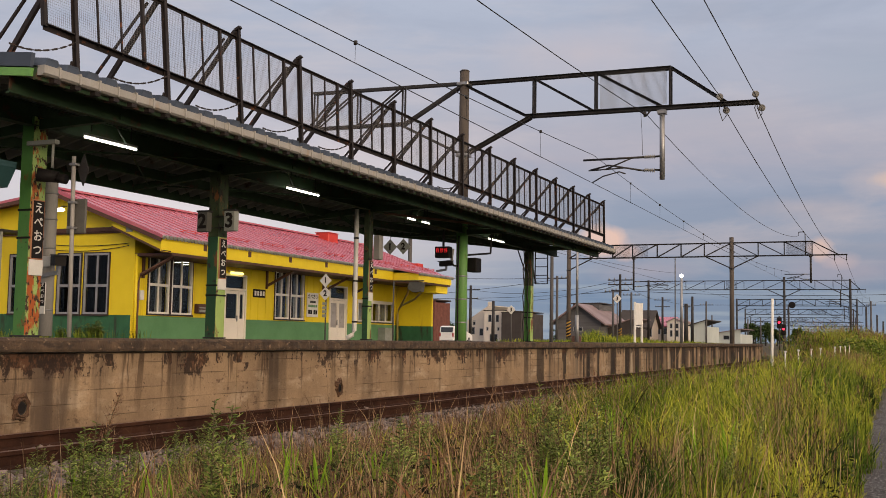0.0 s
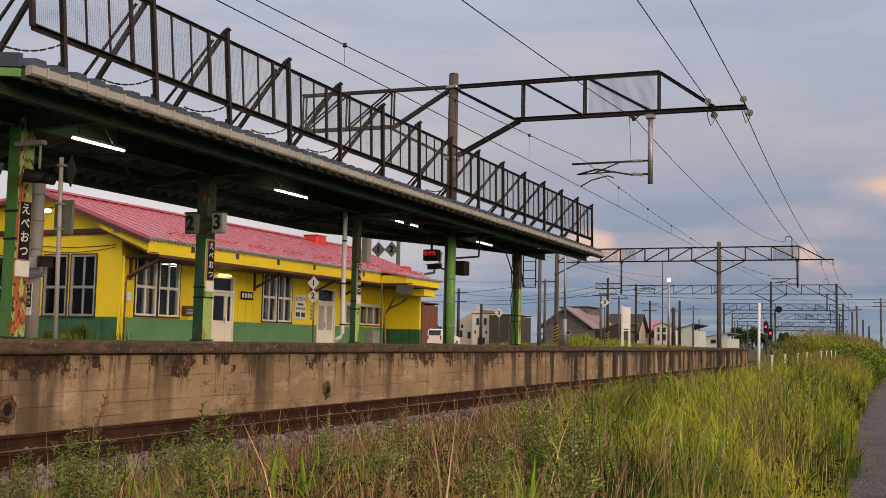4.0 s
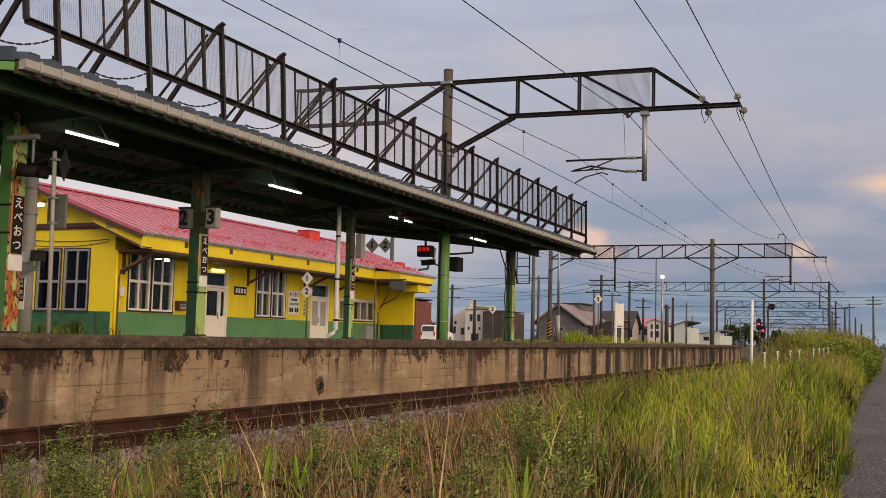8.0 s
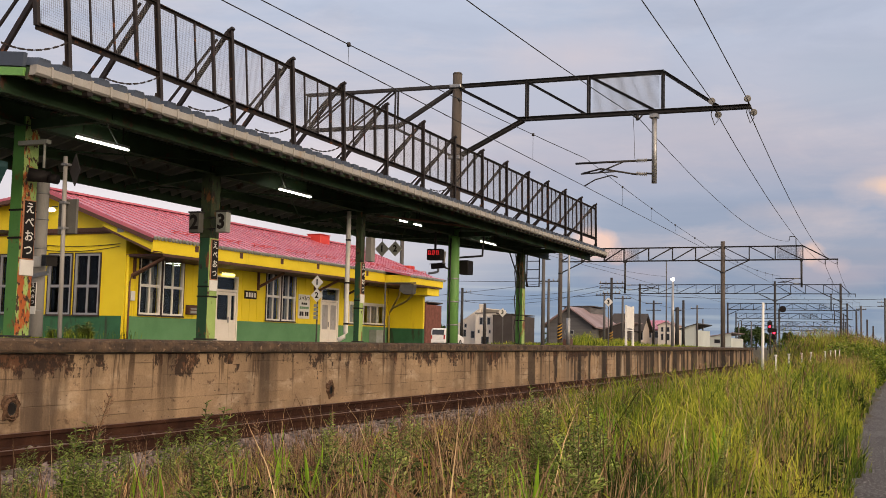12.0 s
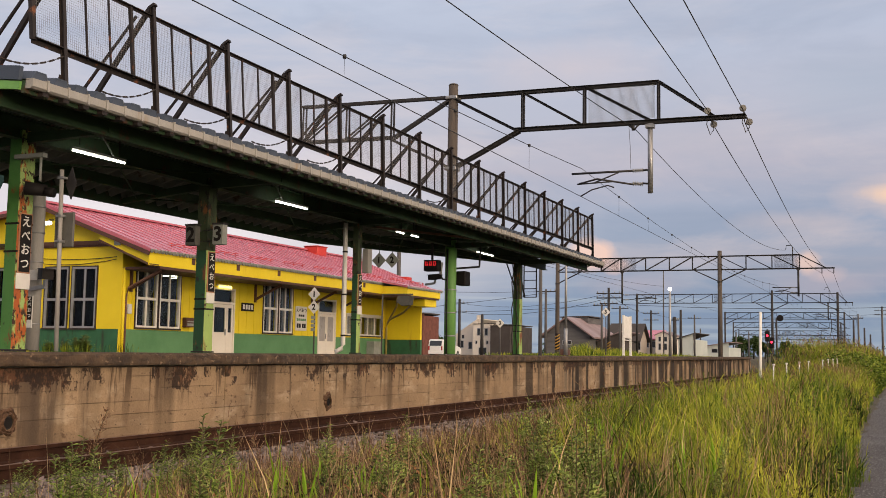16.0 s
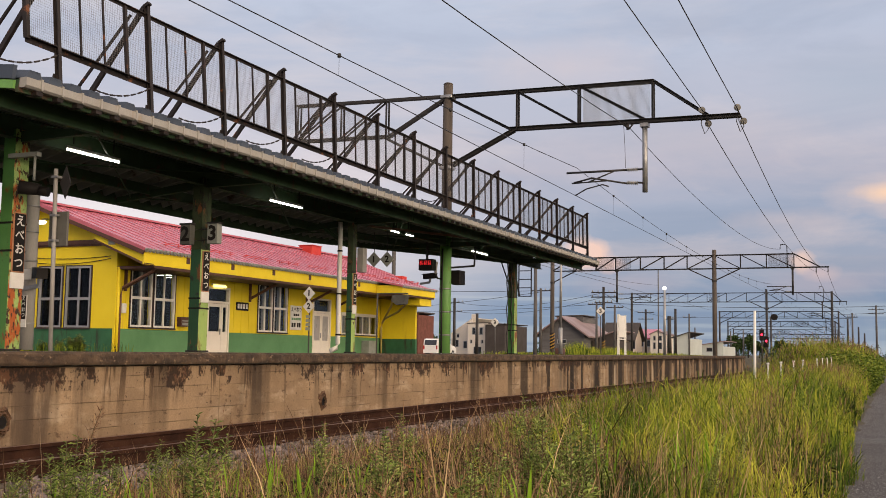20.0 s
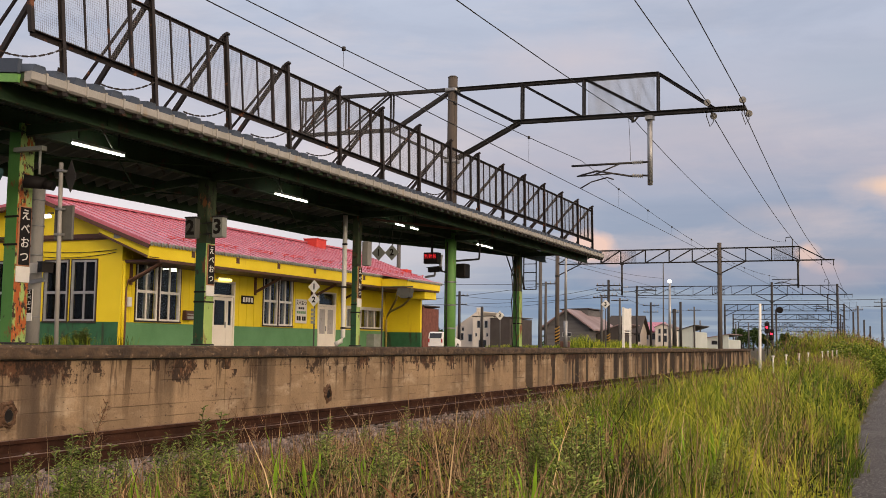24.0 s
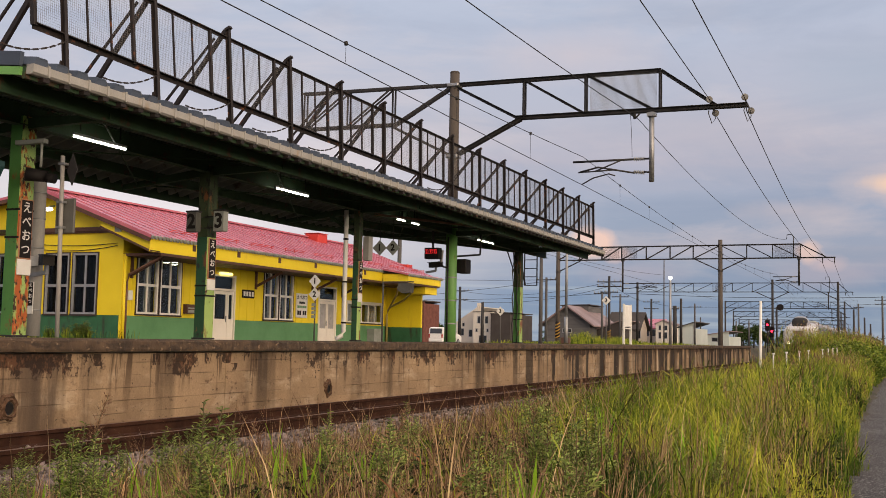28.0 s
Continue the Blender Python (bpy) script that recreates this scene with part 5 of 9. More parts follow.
def gantry(y, posts, mids, hub, tip, zt, zb, nets=(), drops=(), concrete=True):
    """A lattice beam over the tracks. posts: masts; mids: uprights of the beam; the bracing falls away from the hub on both sides; tip: end of the right arm."""
    g = thing("catenary_gantry", (posts[0], y, ground_z(posts[0], y)), "lattice overhead-line gantry across the tracks", "gantry", group="gantries along the line")
    w = 0.075 if y < 100 else 0.09 if y < 150 else 0.11
    mids = sorted(mids)
    for x in posts:
        bm = B()
        tube(bm, [(x, y, ground_z(x, y) - 0.2), (x, y, zt + (0.40 if x == hub else 0.12))], 0.17 if concrete else 0.15, 14, 0.15 if concrete else 0.13)
        part("mast", bm, CONCRETE if concrete else DARKSTEEL, g)
        bm = B()
        tube(bm, [(x, y, zb - 0.92), (x, y, zb - 0.84)], 0.19, 12)
        part("clamp", bm, DARKSTEEL, g)
        bm = B()
        for s in (-1, 1):
            if mids[0] - 0.5 < x + s * 1.8 < mids[-1] + 0.5 and x not in posts[2:]:
                angle_iron(bm, (x, y, zb - 0.88), (x + s * 1.85, y, zb), w)
        if bm.verts:
            split_parts("strut", bm, DARKSTEEL, g)
        else:
            bm.free()
    for off in (-0.1, 0.1) if y < 100 else (0,):
        bm = B()
        angle_iron(bm, (mids[0], y + off, zt), (mids[-1], y + off, zt), w, 0.012)
        angle_iron(bm, (mids[0], y + off, zb), (tip, y + off, zb), w, 0.012)
        for x in mids:
            angle_iron(bm, (x, y + off, zb), (x, y + off, zt), w * 0.75, 0.01)
        for u, v in zip(mids, mids[1:]):
            a, c = (u, v) if u >= hub - 0.1 else (v, u)
            angle_iron(bm, (a, y + off, zt), (c, y + off, zb), w * 0.75, 0.01)
        if tip - mids[-1] > 1.0:
            angle_iron(bm, (mids[-1], y + off, zt), (tip - 0.6, y + off, zb + 0.03), w * 0.9, 0.01)
        split_parts("lattice_bar", bm, DARKSTEEL, g)
    bm = B()
    for dx in (0.06, 0.83) if y < 140 else ():
        tube(bm, [(tip - dx, y, zb), (tip - dx, y, zb - 0.38)], 0.035, 6)
    xh = mids[-1] - (0.45 if y < 100 else 0.9)
    tube(bm, [(xh, y, zb), (xh, y, zt + 0.55), (xh - 0.12, y, zt + 0.68), (xh - 0.42, y, zt + 0.66), (xh - 0.46, y, zt + 0.38)], 0.035, 6)
    split_parts("arm_bar", bm, DARKSTEEL, g)
    for a, c in nets:
        bm = B()
        net(bm, y - 0.12, a, c, zb, zt, 0.05, 0.008)
        part("netting", bm, FENCESTEEL, g, "fine wire netting in the gantry")
    for xd, xw, zc in drops:
        cantilever(g, y, xd, xw, zb, zc, -1 if xd > xw else 1)
    return g


def evenly(x0, x1, n):
    return [x0 + (x1 - x0) * i / n for i in range(n + 1)]


gantry(76.5, (-11.6, -23.7), (-23.7, -22.03, -20.3, -18.8, -16.95, -15.2, -13.53, -11.6, -9.77, -8.0, -6.15), -11.6, -3.86, 8.12, 7.16, ((-20.2, -18.9), (-18.7, -17.6), (-7.85, -6.2)), ((-6.25, -7.74, 5.2), (-18.7, -16.2, 4.75)))
gantry(127.0, (-13.33, -6.17, -29.2), evenly(-29.2, -13.33, 7) + [-11.6, -9.95, -8.0, -6.17], -13.33, -4.55, 8.28, 7.22, ((-19.9, -18.6),), ((-7.2, -8.6, 5.2),), False)
gantry(178.0, (-26.2, -7.7), evenly(-26.2, -7.7, 9), -17.0, -5.9, 8.1, 7.05, (), ((-9.6, -11.4, 4.9),), False)
gantry(229.0, (-32.0, -10.6), evenly(-32.0, -10.6, 10), -21.0, -8.9, 8.05, 6.95, ((-18.8, -15.6),), (), False)
gantry(282.0, (-38.0, -12.6), evenly(-38.0, -12.6, 10), -25.0, -10.8, 7.6, 6.5, ((-27.2, -24.0),), (), False)
gantry(336.0, (-44.0, -15.0), evenly(-44.0, -15.0, 11), -29.0, -13.0, 7.4, 6.3, ((-24.2, -20.0), (-35.0, -32.0)), (), False)
gantry(392.0, (-52.0, -17.5), evenly(-52.0, -17.5, 12), -34.0, -15.5, 7.0, 5.9, ((-31.0, -27.0),), (), False)


# ---- wires of the overhead line ----
def wire(pts, r, label, name="overhead_wire", n=4):
    bm = B()
    tube(bm, pts, r, n)
    at = tuple(pts[len(pts) // 2])
    return tagged(part(name, bm, CABLE, None, at=at), label, "wire", group="overhead wires")


MASTS_Y = (-26.0, 27.15, 76.5, 127.0, 178.0, 229.0)
pts_c, pts_m, pts_f1, pts_f2, pts_m2 = [], [], [], [], []
for a, b in zip(MASTS_Y, MASTS_Y[1:]):
    pts_c += sagged((TRACK, a, 5.25 + track_z(a)), (TRACK, b, 5.25 + track_z(b)), 0.02, 6)[:-1]
    pts_m += sagged((TRACK, a, 6.02 + track_z(a)), (TRACK, b, 6.02 + track_z(b)), 0.62, 16)[:-1]
wire(pts_c, 0.009, "taut contact wire over the near track")
wire(pts_m, 0.009, "sagging messenger wire over the near track")
bm = B()
for a, b in zip(MASTS_Y[:3], MASTS_Y[1:4]):
    for i in range(1, 12):
        k = i / 12
        y = a + (b - a) * k
        zm = 6.02 - 4 * 0.62 * k * (1 - k)
        if y > 4:
            tube(bm, [(TRACK, y, 5.26), (TRACK, y, zm)], 0.004, 3)
            tube(bm, [(TRACK, y, zm - 0.03), (TRACK, y, zm + 0.03)], 0.03, 6)
tagged(part("dropper_wires", bm, CABLE, None, at=(TRACK, 27, 5.4)), "thin dropper wires with small clamps", "wire", kind="stuff")
for x, zt, xb, sag in ((-3.46, 9.5, -3.944, 0.86), (-4.26, 8.6, -4.712, 0.68)):
    p = sagged((x, -26, zt), (x, 27.15, 7.25 if x > -4 else 7.17), 0.13, 14)
    p += sagged((x, 27.15, 7.01), (xb, 76.5, 6.83), sag, 16)
    p += sagged((xb, 76.5, 6.80), (xb - 0.2, 127, 6.3), 0.9, 10)
    p += sagged((xb - 0.2, 127, 6.3), (xb - 2.2, 178, 6.0), 0.9, 8)[1:]
    wire(p, 0.012, "feeder cable slung from the insulators at the arm tip")
wire(sagged((-6.35, -26, 7.0), (-6.27, 27.15, 7.0), 0.75, 14), 0.012, "feeder cable rising to the mast arm")
wire(sagged((-6.27, 27.15, 7.0), (-7.07, 76.5, 8.46), 0.84, 18), 0.012, "feeder cable sagging between mast and gantry")
wire(sagged((-15.6, 27.15, 5.3), (-15.6, 127, 5.2), 0.05, 8), 0.009, "contact wire over the far track")
wire(sagged((-15.6, 27.15, 6.0), (-15.6, 76.5, 6.0), 0.6, 12), 0.009, "messenger wire over the far track")


# ---- station house ----
def window(parent, along, plane, u0, u1, z0, z1, frame_mat, sign=1, split=0.48, curtain=True, cols=2):
    """A window in its opening: casing, crossing bars, panes and a drawn curtain. sign: outward side."""
    def bx(bm, ua, ub, za, zb, d0, d1):
        a, b = plane + sign * d0, plane + sign * d1
        if along == "y":
            box(bm, (a, ua, za), (b, ub, zb))
        else:
            box(bm, (ua, a, za), (ub, b, zb))
    w = 0.055
    bm = B()
    bx(bm, u0, u1, z0, z0 + w, -0.07, 0.03)
    bx(bm, u0, u1, z1 - w, z1, -0.07, 0.03)
    bx(bm, u0, u0 + w, z0 + w, z1 - w, -0.07, 0.03)
    bx(bm, u1 - w, u1, z0 + w, z1 - w, -0.07, 0.03)
    win = part("window", bm, frame_mat, parent)
    zs = z0 + w, z0 + (z1 - z0) * split, z1 - w
    us = [u0 + w + (u1 - u0 - 2 * w) * i / cols for i in range(cols + 1)]
    bm = B()
    bx(bm, us[0], us[-1], zs[1] - 0.04, zs[1] + 0.04, -0.05, 0.01)
    part("transom", bm, frame_mat, win)
    for u in us[1:-1]:
        bm = B()
        bx(bm, u - 0.03, u + 0.03, zs[0], zs[1] - 0.04, -0.04, 0.005)
        bx(bm, u - 0.03, u + 0.03, zs[1] + 0.04, zs[2], -0.04, 0.005)
        part("mullion", bm, frame_mat, win)
    for i in range(cols):
        for a, b in ((zs[0], zs[1] - 0.04), (zs[1] + 0.04, zs[2])):
            bm = B()
            ua = us[i] + (0.03 if i else 0)
            ub = us[i + 1] - (0.03 if i < cols - 1 else 0)
            bx(bm, ua, ub, a, b, -0.030, -0.024)
            part("pane", bm, DUSKGLASS if frame_mat is GREYFRAME else GLASS, win)
    bm = B()
    bx(bm, u0 - 0.04, u1 + 0.04, z0 - 0.05, z0 - 0.002, 0.0, 0.06)
    part("sill", bm, DARKCASING, win)
    if curtain:
        for ua, ub in ((u0 + w, u0 + 0.30 * (u1 - u0)), (u0 + 0.62 * (u1 - u0), u1 - w)):
            bm = B()
            n = 12
            pr = []
            for i in range(n + 1):
                u = ua + (ub - ua) * i / n
                pr.append((u, -0.22 + 0.025 * math.sin(i * 2.4)))
            rows = []
            for zz in (z0 + 0.02, z1 - 0.03):
                rows.append([bm.verts.new((plane + sign * d, u, zz) if along == "y" else (u, plane + sign * d, zz)) for u, d in pr])
            for i in range(n):
                bm.faces.new((rows[0][i], rows[0][i + 1], rows[1][i + 1], rows[1][i]))
            part("curtain", bm, CURTAIN, win, "pale drawn curtain")
    return win


def house_door(parent, y0, y1, z0, z1, leaf_top, glass_from, double=False):
    bm = B()
    x = FACADE
    box(bm, (x - 0.1, y0, z0), (x + 0.04, y0 + 0.06, z1))
    box(bm, (x - 0.1, y1 - 0.06, z0), (x + 0.04, y1, z1))
    box(bm, (x - 0.1, y0 + 0.06, z1 - 0.06), (x + 0.04, y1 - 0.06, z1))
    box(bm, (x - 0.1, y0 + 0.06, leaf_top), (x + 0.04, y1 - 0.06, leaf_top + 0.07))
    door = part("door", bm, DOORWHITE, parent, "cream painted glazed door with a transom light")
    bm = B()
    box(bm, (x - 0.06, y0 + 0.06, leaf_top + 0.07), (x - 0.05, y1 - 0.06, z1 - 0.06))
    part("transom_pane", bm, GLASS, door)
    n = 2
    edges = [y0 + 0.06, y0 + 0.06 + (y1 - y0 - 0.12) * (0.5 if double else 0.68), y1 - 0.06]
    for a, b in zip(edges, edges[1:]):
        bm = B()
        xl = x - 0.03
        box(bm, (xl, a + 0.005, z0 + 0.01), (xl + 0.035, b - 0.005, glass_from))
        box(bm, (xl, a + 0.005, glass_from), (xl + 0.035, a + 0.09, leaf_top - 0.01))
        box(bm, (xl, b - 0.09, glass_from), (xl + 0.035, b - 0.005, leaf_top - 0.01))
        box(bm, (xl, a + 0.09, leaf_top - 0.12), (xl + 0.035, b - 0.09, leaf_top - 0.01))
        leaf = part("door_leaf", bm, DOORWHITE, door)
        bm = B()
        box(bm, (xl + 0.012, a + 0.09, glass_from), (xl + 0.018, b - 0.09, leaf_top - 0.12))
        part("door_pane", bm, FROSTED if double else GLASS, door)
    bm = B()
    box(bm, (x + 0.01, edges[1] - 0.10, z0 + 0.95), (x + 0.05, edges[1] - 0.07, z0 + 1.15), 0.008)
    part("handle", bm, GALV, door)
    return door


HOUSE_Y0, HOUSE_Y1 = 23.94, 43.0
RIDGE_X, RIDGE_H = -23.15, 5.24
EAVE_X, EAVE_H = -19.15, 3.78
BACK_X = -26.1
SLOPE = (RIDGE_H - EAVE_H) / (EAVE_X - RIDGE_X)


def roof_at(x):
    """The front slope is steeper than the long rear one."""
    return RIDGE_H - (SLOPE * (x - RIDGE_X) if x > RIDGE_X else 0.13 * (RIDGE_X - x))


def build_house():
    h = thing("station_house", (FACADE, HOUSE_Y0, STREET), "low yellow and green station house with a red metal roof", "station building")
    win_f = [(24.57, 25.53), (25.63, 26.63), (31.31, 32.22), (32.32, 33.24)]
    doors = [(28.30, 29.56, 3.01), (35.11, 36.50, 2.98)]
    low = (37.40, 40.60, 1.63, 2.52)
    zw = 1.53
    holes = [(a, b, 1.60, 3.32) for a, b in win_f] + [(a, b, STREET, t) for a, b, t in doors] + [low]
    ytop = 3.9
    bm = holed(B(), "y", FACADE, -0.14, HOUSE_Y0 + 0.141, HOUSE_Y1, zw, ytop, holes)
    part("front_wall", bm, YELLOW, h, "yellow painted front wall")
    bm = holed(B(), "y", FACADE + 0.012, -0.15, HOUSE_Y0 + 0.141, HOUSE_Y1, STREET, zw, [(a, b, STREET, t) for a, b, t in doors])
    part("front_wainscot", bm, WAINSCOT, h, "green painted wainscot")
    # narrow battens on the boards
    bm = B()
    y = HOUSE_Y0 + 0.45
    while y < HOUSE_Y1:
        if not any(a[0] - 0.06 < y < a[1] + 0.06 for a in holes):
            box(bm, (FACADE, y - 0.014, zw), (FACADE + 0.012, y + 0.014, 3.5))
        y += 0.455
    split_parts("batten", bm, YELLOW, h)
    holes_e = [(-23.36, -22.48, 1.55, 3.34), (-22.33, -21.41, 1.55, 3.34), (-25.3, -24.4, 1.55, 3.34)]
    xw = FACADE - 0.14
    bm = holed(B(), "x", HOUSE_Y0, 0.14, BACK_X, FACADE - 0.001, zw, 3.9, holes_e)
    part("end_wall", bm, YELLOW, h, "yellow end wall with a gable")
    bm = B()
    box(bm, (BACK_X, HOUSE_Y0 - 0.012, STREET), (FACADE - 0.001, HOUSE_Y0 + 0.12, zw))
    part("end_wainscot", bm, DEEPGREEN, h, "green wainscot with shade put into a darker green")
    bm = B()
    prism(bm, [(BACK_X, 3.9), (FACADE, 3.9), (FACADE, roof_at(FACADE) - 0.1), (RIDGE_X, RIDGE_H - 0.1), (BACK_X, roof_at(BACK_X) - 0.1)], HOUSE_Y0 + 0.003, HOUSE_Y0 + 0.14)
    part("gable", bm, YELLOW, h)
    bm = B()
    box(bm, (BACK_X, HOUSE_Y0 - 0.10, 3.98), (-20.92, HOUSE_Y0 + 0.0, 4.10))
    box(bm, (BACK_X, HOUSE_Y0 - 0.06, 3.93), (-20.95, HOUSE_Y0 + 0.0, 3.98))
    split_parts("gable_ledge", bm, BROWN, h, "brown ledge across the gable")
    bm = B()
    box(bm, (BACK_X - 0.14, HOUSE_Y0, STREET), (BACK_X, HOUSE_Y1, 4.70))
    prism(bm, [(BACK_X, STREET), (FACADE - 0.15, STREET), (FACADE - 0.15, roof_at(FACADE) - 0.12), (RIDGE_X, RIDGE_H - 0.12), (BACK_X, roof_at(BACK_X) - 0.12)], HOUSE_Y1 - 0.14, HOUSE_Y1)
    split_parts("rear_wall", bm, YELLOW, h)
    # floor, ceiling and partition carry the room's dimness in their near-black colour
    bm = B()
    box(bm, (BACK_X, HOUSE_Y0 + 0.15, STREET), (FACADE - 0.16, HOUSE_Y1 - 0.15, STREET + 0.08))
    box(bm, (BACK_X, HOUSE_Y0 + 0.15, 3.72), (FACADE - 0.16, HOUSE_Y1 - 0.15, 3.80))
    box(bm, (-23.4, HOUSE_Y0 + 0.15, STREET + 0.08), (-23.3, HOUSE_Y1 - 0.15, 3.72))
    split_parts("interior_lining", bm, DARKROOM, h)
    # windows and doors
    for i, (a, b) in enumerate(win_f):
        window(h, "y", FACADE, a, b, 1.60, 3.32, WHITEFRAME, 1, 0.50, i != 1)
    window(h, "y", FACADE, *low, WHITEFRAME, 1, 0.90, True, 5)
    for a, b, c, d in holes_e:
        window(h, "x", HOUSE_Y0, a, b, c, d, GREYFRAME, -1, 0.47, False)
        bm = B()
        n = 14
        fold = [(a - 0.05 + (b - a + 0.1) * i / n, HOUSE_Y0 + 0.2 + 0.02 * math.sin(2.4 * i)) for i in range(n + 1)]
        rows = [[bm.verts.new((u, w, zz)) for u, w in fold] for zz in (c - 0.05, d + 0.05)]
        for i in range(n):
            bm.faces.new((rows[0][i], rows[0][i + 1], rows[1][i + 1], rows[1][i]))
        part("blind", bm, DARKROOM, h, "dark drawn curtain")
    for a, b in win_f:
        bm = B()
        for z in (1.56, 3.322):
            box(bm, (FACADE, a - 0.035, z), (FACADE + 0.035, b + 0.035, z + 0.038))
        for y in (a - 0.035, b + 0.002):
            box(bm, (FACADE, y, 1.60), (FACADE + 0.035, y + 0.033, 3.32))
        split_parts("window_casing", bm, DARKCASING, h, "thin dark casing round the window")
    for a, b, c, d in holes_e:
        bm = B()
        for z in (c - 0.035, d + 0.002):
            box(bm, (a - 0.035, HOUSE_Y0 - 0.035, z), (b + 0.035, HOUSE_Y0, z + 0.033))
        for x in (a - 0.035, b + 0.002):
            box(bm, (x, HOUSE_Y0 - 0.035, c), (x + 0.033, HOUSE_Y0, d))
        split_parts("window_casing", bm, DARKCASING, h)
    for yy, xx in ((28.6, -22.2), (29.5, -22.6), (30.3, -21.9), (33.8, -22.0)):
        bm = B()
        box(bm, (xx - 0.55, yy - 0.03, 3.40), (xx + 0.55, yy + 0.03, 3.43), 0.01)
        part("room_lamp", bm, ROOMLIGHT, h, "lit tube lamp inside the waiting room")
    house_door(h, 28.30, 29.56, STREET, 3.01, 2.48, 1.55)
    house_door(h, 35.11, 36.50, STREET, 2.98, 2.42, 1.35, True)
    # roof
    y0, y1 = HOUSE_Y0 - 0.5, HOUSE_Y1 + 0.4
    bx_x = BACK_X - 0.7
    bm = B()
    prism(bm, [(EAVE_X, EAVE_H), (RIDGE_X, RIDGE_H), (RIDGE_X, RIDGE_H - 0.10), (EAVE_X, EAVE_H - 0.08)], y0, y1)
    front = part("roof_front", bm, REDROOF, h, "faded red standing-seam roof")
    bm = B()
    prism(bm, [(bx_x, roof_at(bx_x)), (bx_x, roof_at(bx_x) - 0.08), (RIDGE_X - 0.002, RIDGE_H - 0.10), (RIDGE_X - 0.002, RIDGE_H)], y0, y1)
    part("roof_rear", bm, REDROOF, h)
    bm = B()
    bar(bm, (EAVE_X - 0.01, 0, EAVE_H + 0.008), (RIDGE_X + 0.03, 0, RIDGE_H + 0.008), 0.022, 0.022)
    seam = part("roof_seam", bm, REDROOF, front)
    seam.location = (0, y0 + 0.03, 0)
    y = y0 + 0.03 + 0.45
    while y < y1:
        o = new("roof_seam", seam.data)
        o.parent, o.location = front, (0, y, 0)
        y += 0.455
    seam.location = (0, y0 + 0.03, 0)
    bm = B()
    bar(bm, (RIDGE_X, y0, RIDGE_H + 0.03), (RIDGE_X, y1, RIDGE_H + 0.03), 0.26, 0.06)
    part("ridge_cap", bm, REDROOF, h)
    bm = B()
    box(bm, (RIDGE_X - 0.05, 38.45, RIDGE_H - 0.35), (RIDGE_X + 0.6, 39.25, RIDGE_H + 0.16), 0.02)
    box(bm, (RIDGE_X - 0.08, 38.42, RIDGE_H + 0.16), (RIDGE_X + 0.63, 39.28, RIDGE_H + 0.19), 0.01)
    part("roof_vent", bm, REDIRON, h, "square bright red roof vent")
    # scalloped edge, fascia, eave soffit
    bm = B()
    y = y0
    while y < y1 - 0.05:
        tube(bm, [(EAVE_X + 0.005, y + 0.08, EAVE_H - 0.05), (EAVE_X + 0.05, y + 0.08, EAVE_H - 0.07)], 0.062, 6)
        y += 0.16
    part("eave_edge", bm, GREYSIGN, h, "grey scalloped eave edge")
    bm = B()
    box(bm, (EAVE_X - 0.06, y0 + 0.03, 3.32), (EAVE_X - 0.02, 38.0, 3.73))
    box(bm, (EAVE_X - 0.06, 41.3, 3.32), (EAVE_X - 0.02, y1 - 0.02, 3.73))
    split_parts("fascia", bm, YELLOW, h)
    bm = B()
    box(bm, (FACADE, HOUSE_Y0, 3.24), (EAVE_X - 0.015, y1 - 0.05, 3.318))
    split_parts("eave_soffit", bm, BROWN, h)
    for y in (25.4, 27.7, 30.1, 32.5, 34.6, 36.3):
        bm = B()
        box(bm, (EAVE_X - 0.02, y, 3.48), (EAVE_X - 0.008, y + 0.16, 3.66))
        part("fascia_vent", bm, BROWN, h)
    # verge boards of the gable end
    for ys in (y0 - 0.025,):
        bm = B()
        bar(bm, (EAVE_X + 0.02, ys, EAVE_H - 0.14), (RIDGE_X, ys, RIDGE_H - 0.16), 0.05, 0.11)
        bar(bm, (bx_x, ys, roof_at(bx_x) - 0.14), (RIDGE_X, ys, RIDGE_H - 0.16), 0.05, 0.11)
        split_parts("verge_board", bm, BROWN, h)
    # boxed eave return on the gable: yellow face with a vent, brown underside
    bm = B()
    prism(bm, [(EAVE_X - 0.03, 3.36), (EAVE_X - 0.03, 3.63), (-21.0, roof_at(-21.0) - 0.20), (-21.0, 4.02)], y0 + 0.06, HOUSE_Y0 - 0.005)
    part("eave_return", bm, YELLOW, h)
    bm = B()
    bar(bm, (EAVE_X - 0.02, y0 + 0.25, 3.33), (-21.0, y0 + 0.25, 4.06), 0.42, 0.06)
    part("return_soffit", bm, BROWN, h)
    bm = B()
    box(bm, (-20.45, y0 + 0.035, 3.90), (-20.22, y0 + 0.06, 4.10))
    part("return_vent", bm, GREYSIGN, h)
    # snow guards
    for yc in [25.0 + 2.1 * i for i in range(9)]:
        bm = B()
        for x in (-19.75, ):
            z = roof_at(x)
            for dz in (0.05, 0.10):
                tube(bm, [(x, yc, z + dz), (x, yc + 1.5, z + dz)], 0.010, 5)
            for k in (0.15, 0.75, 1.35):
                bar(bm, (x, yc + k, z), (x, yc + k, z + 0.12), 0.016, 0.016)
        part("snow_guard", bm, REDIRON, h)
    # eave brackets
    for y in (24.3, 30.75, 34.6, 36.95):
        bm = B()
        bar(bm, (FACADE + 0.04, y, 2.62), (FACADE + 0.04, y, 3.25), 0.07, 0.07)
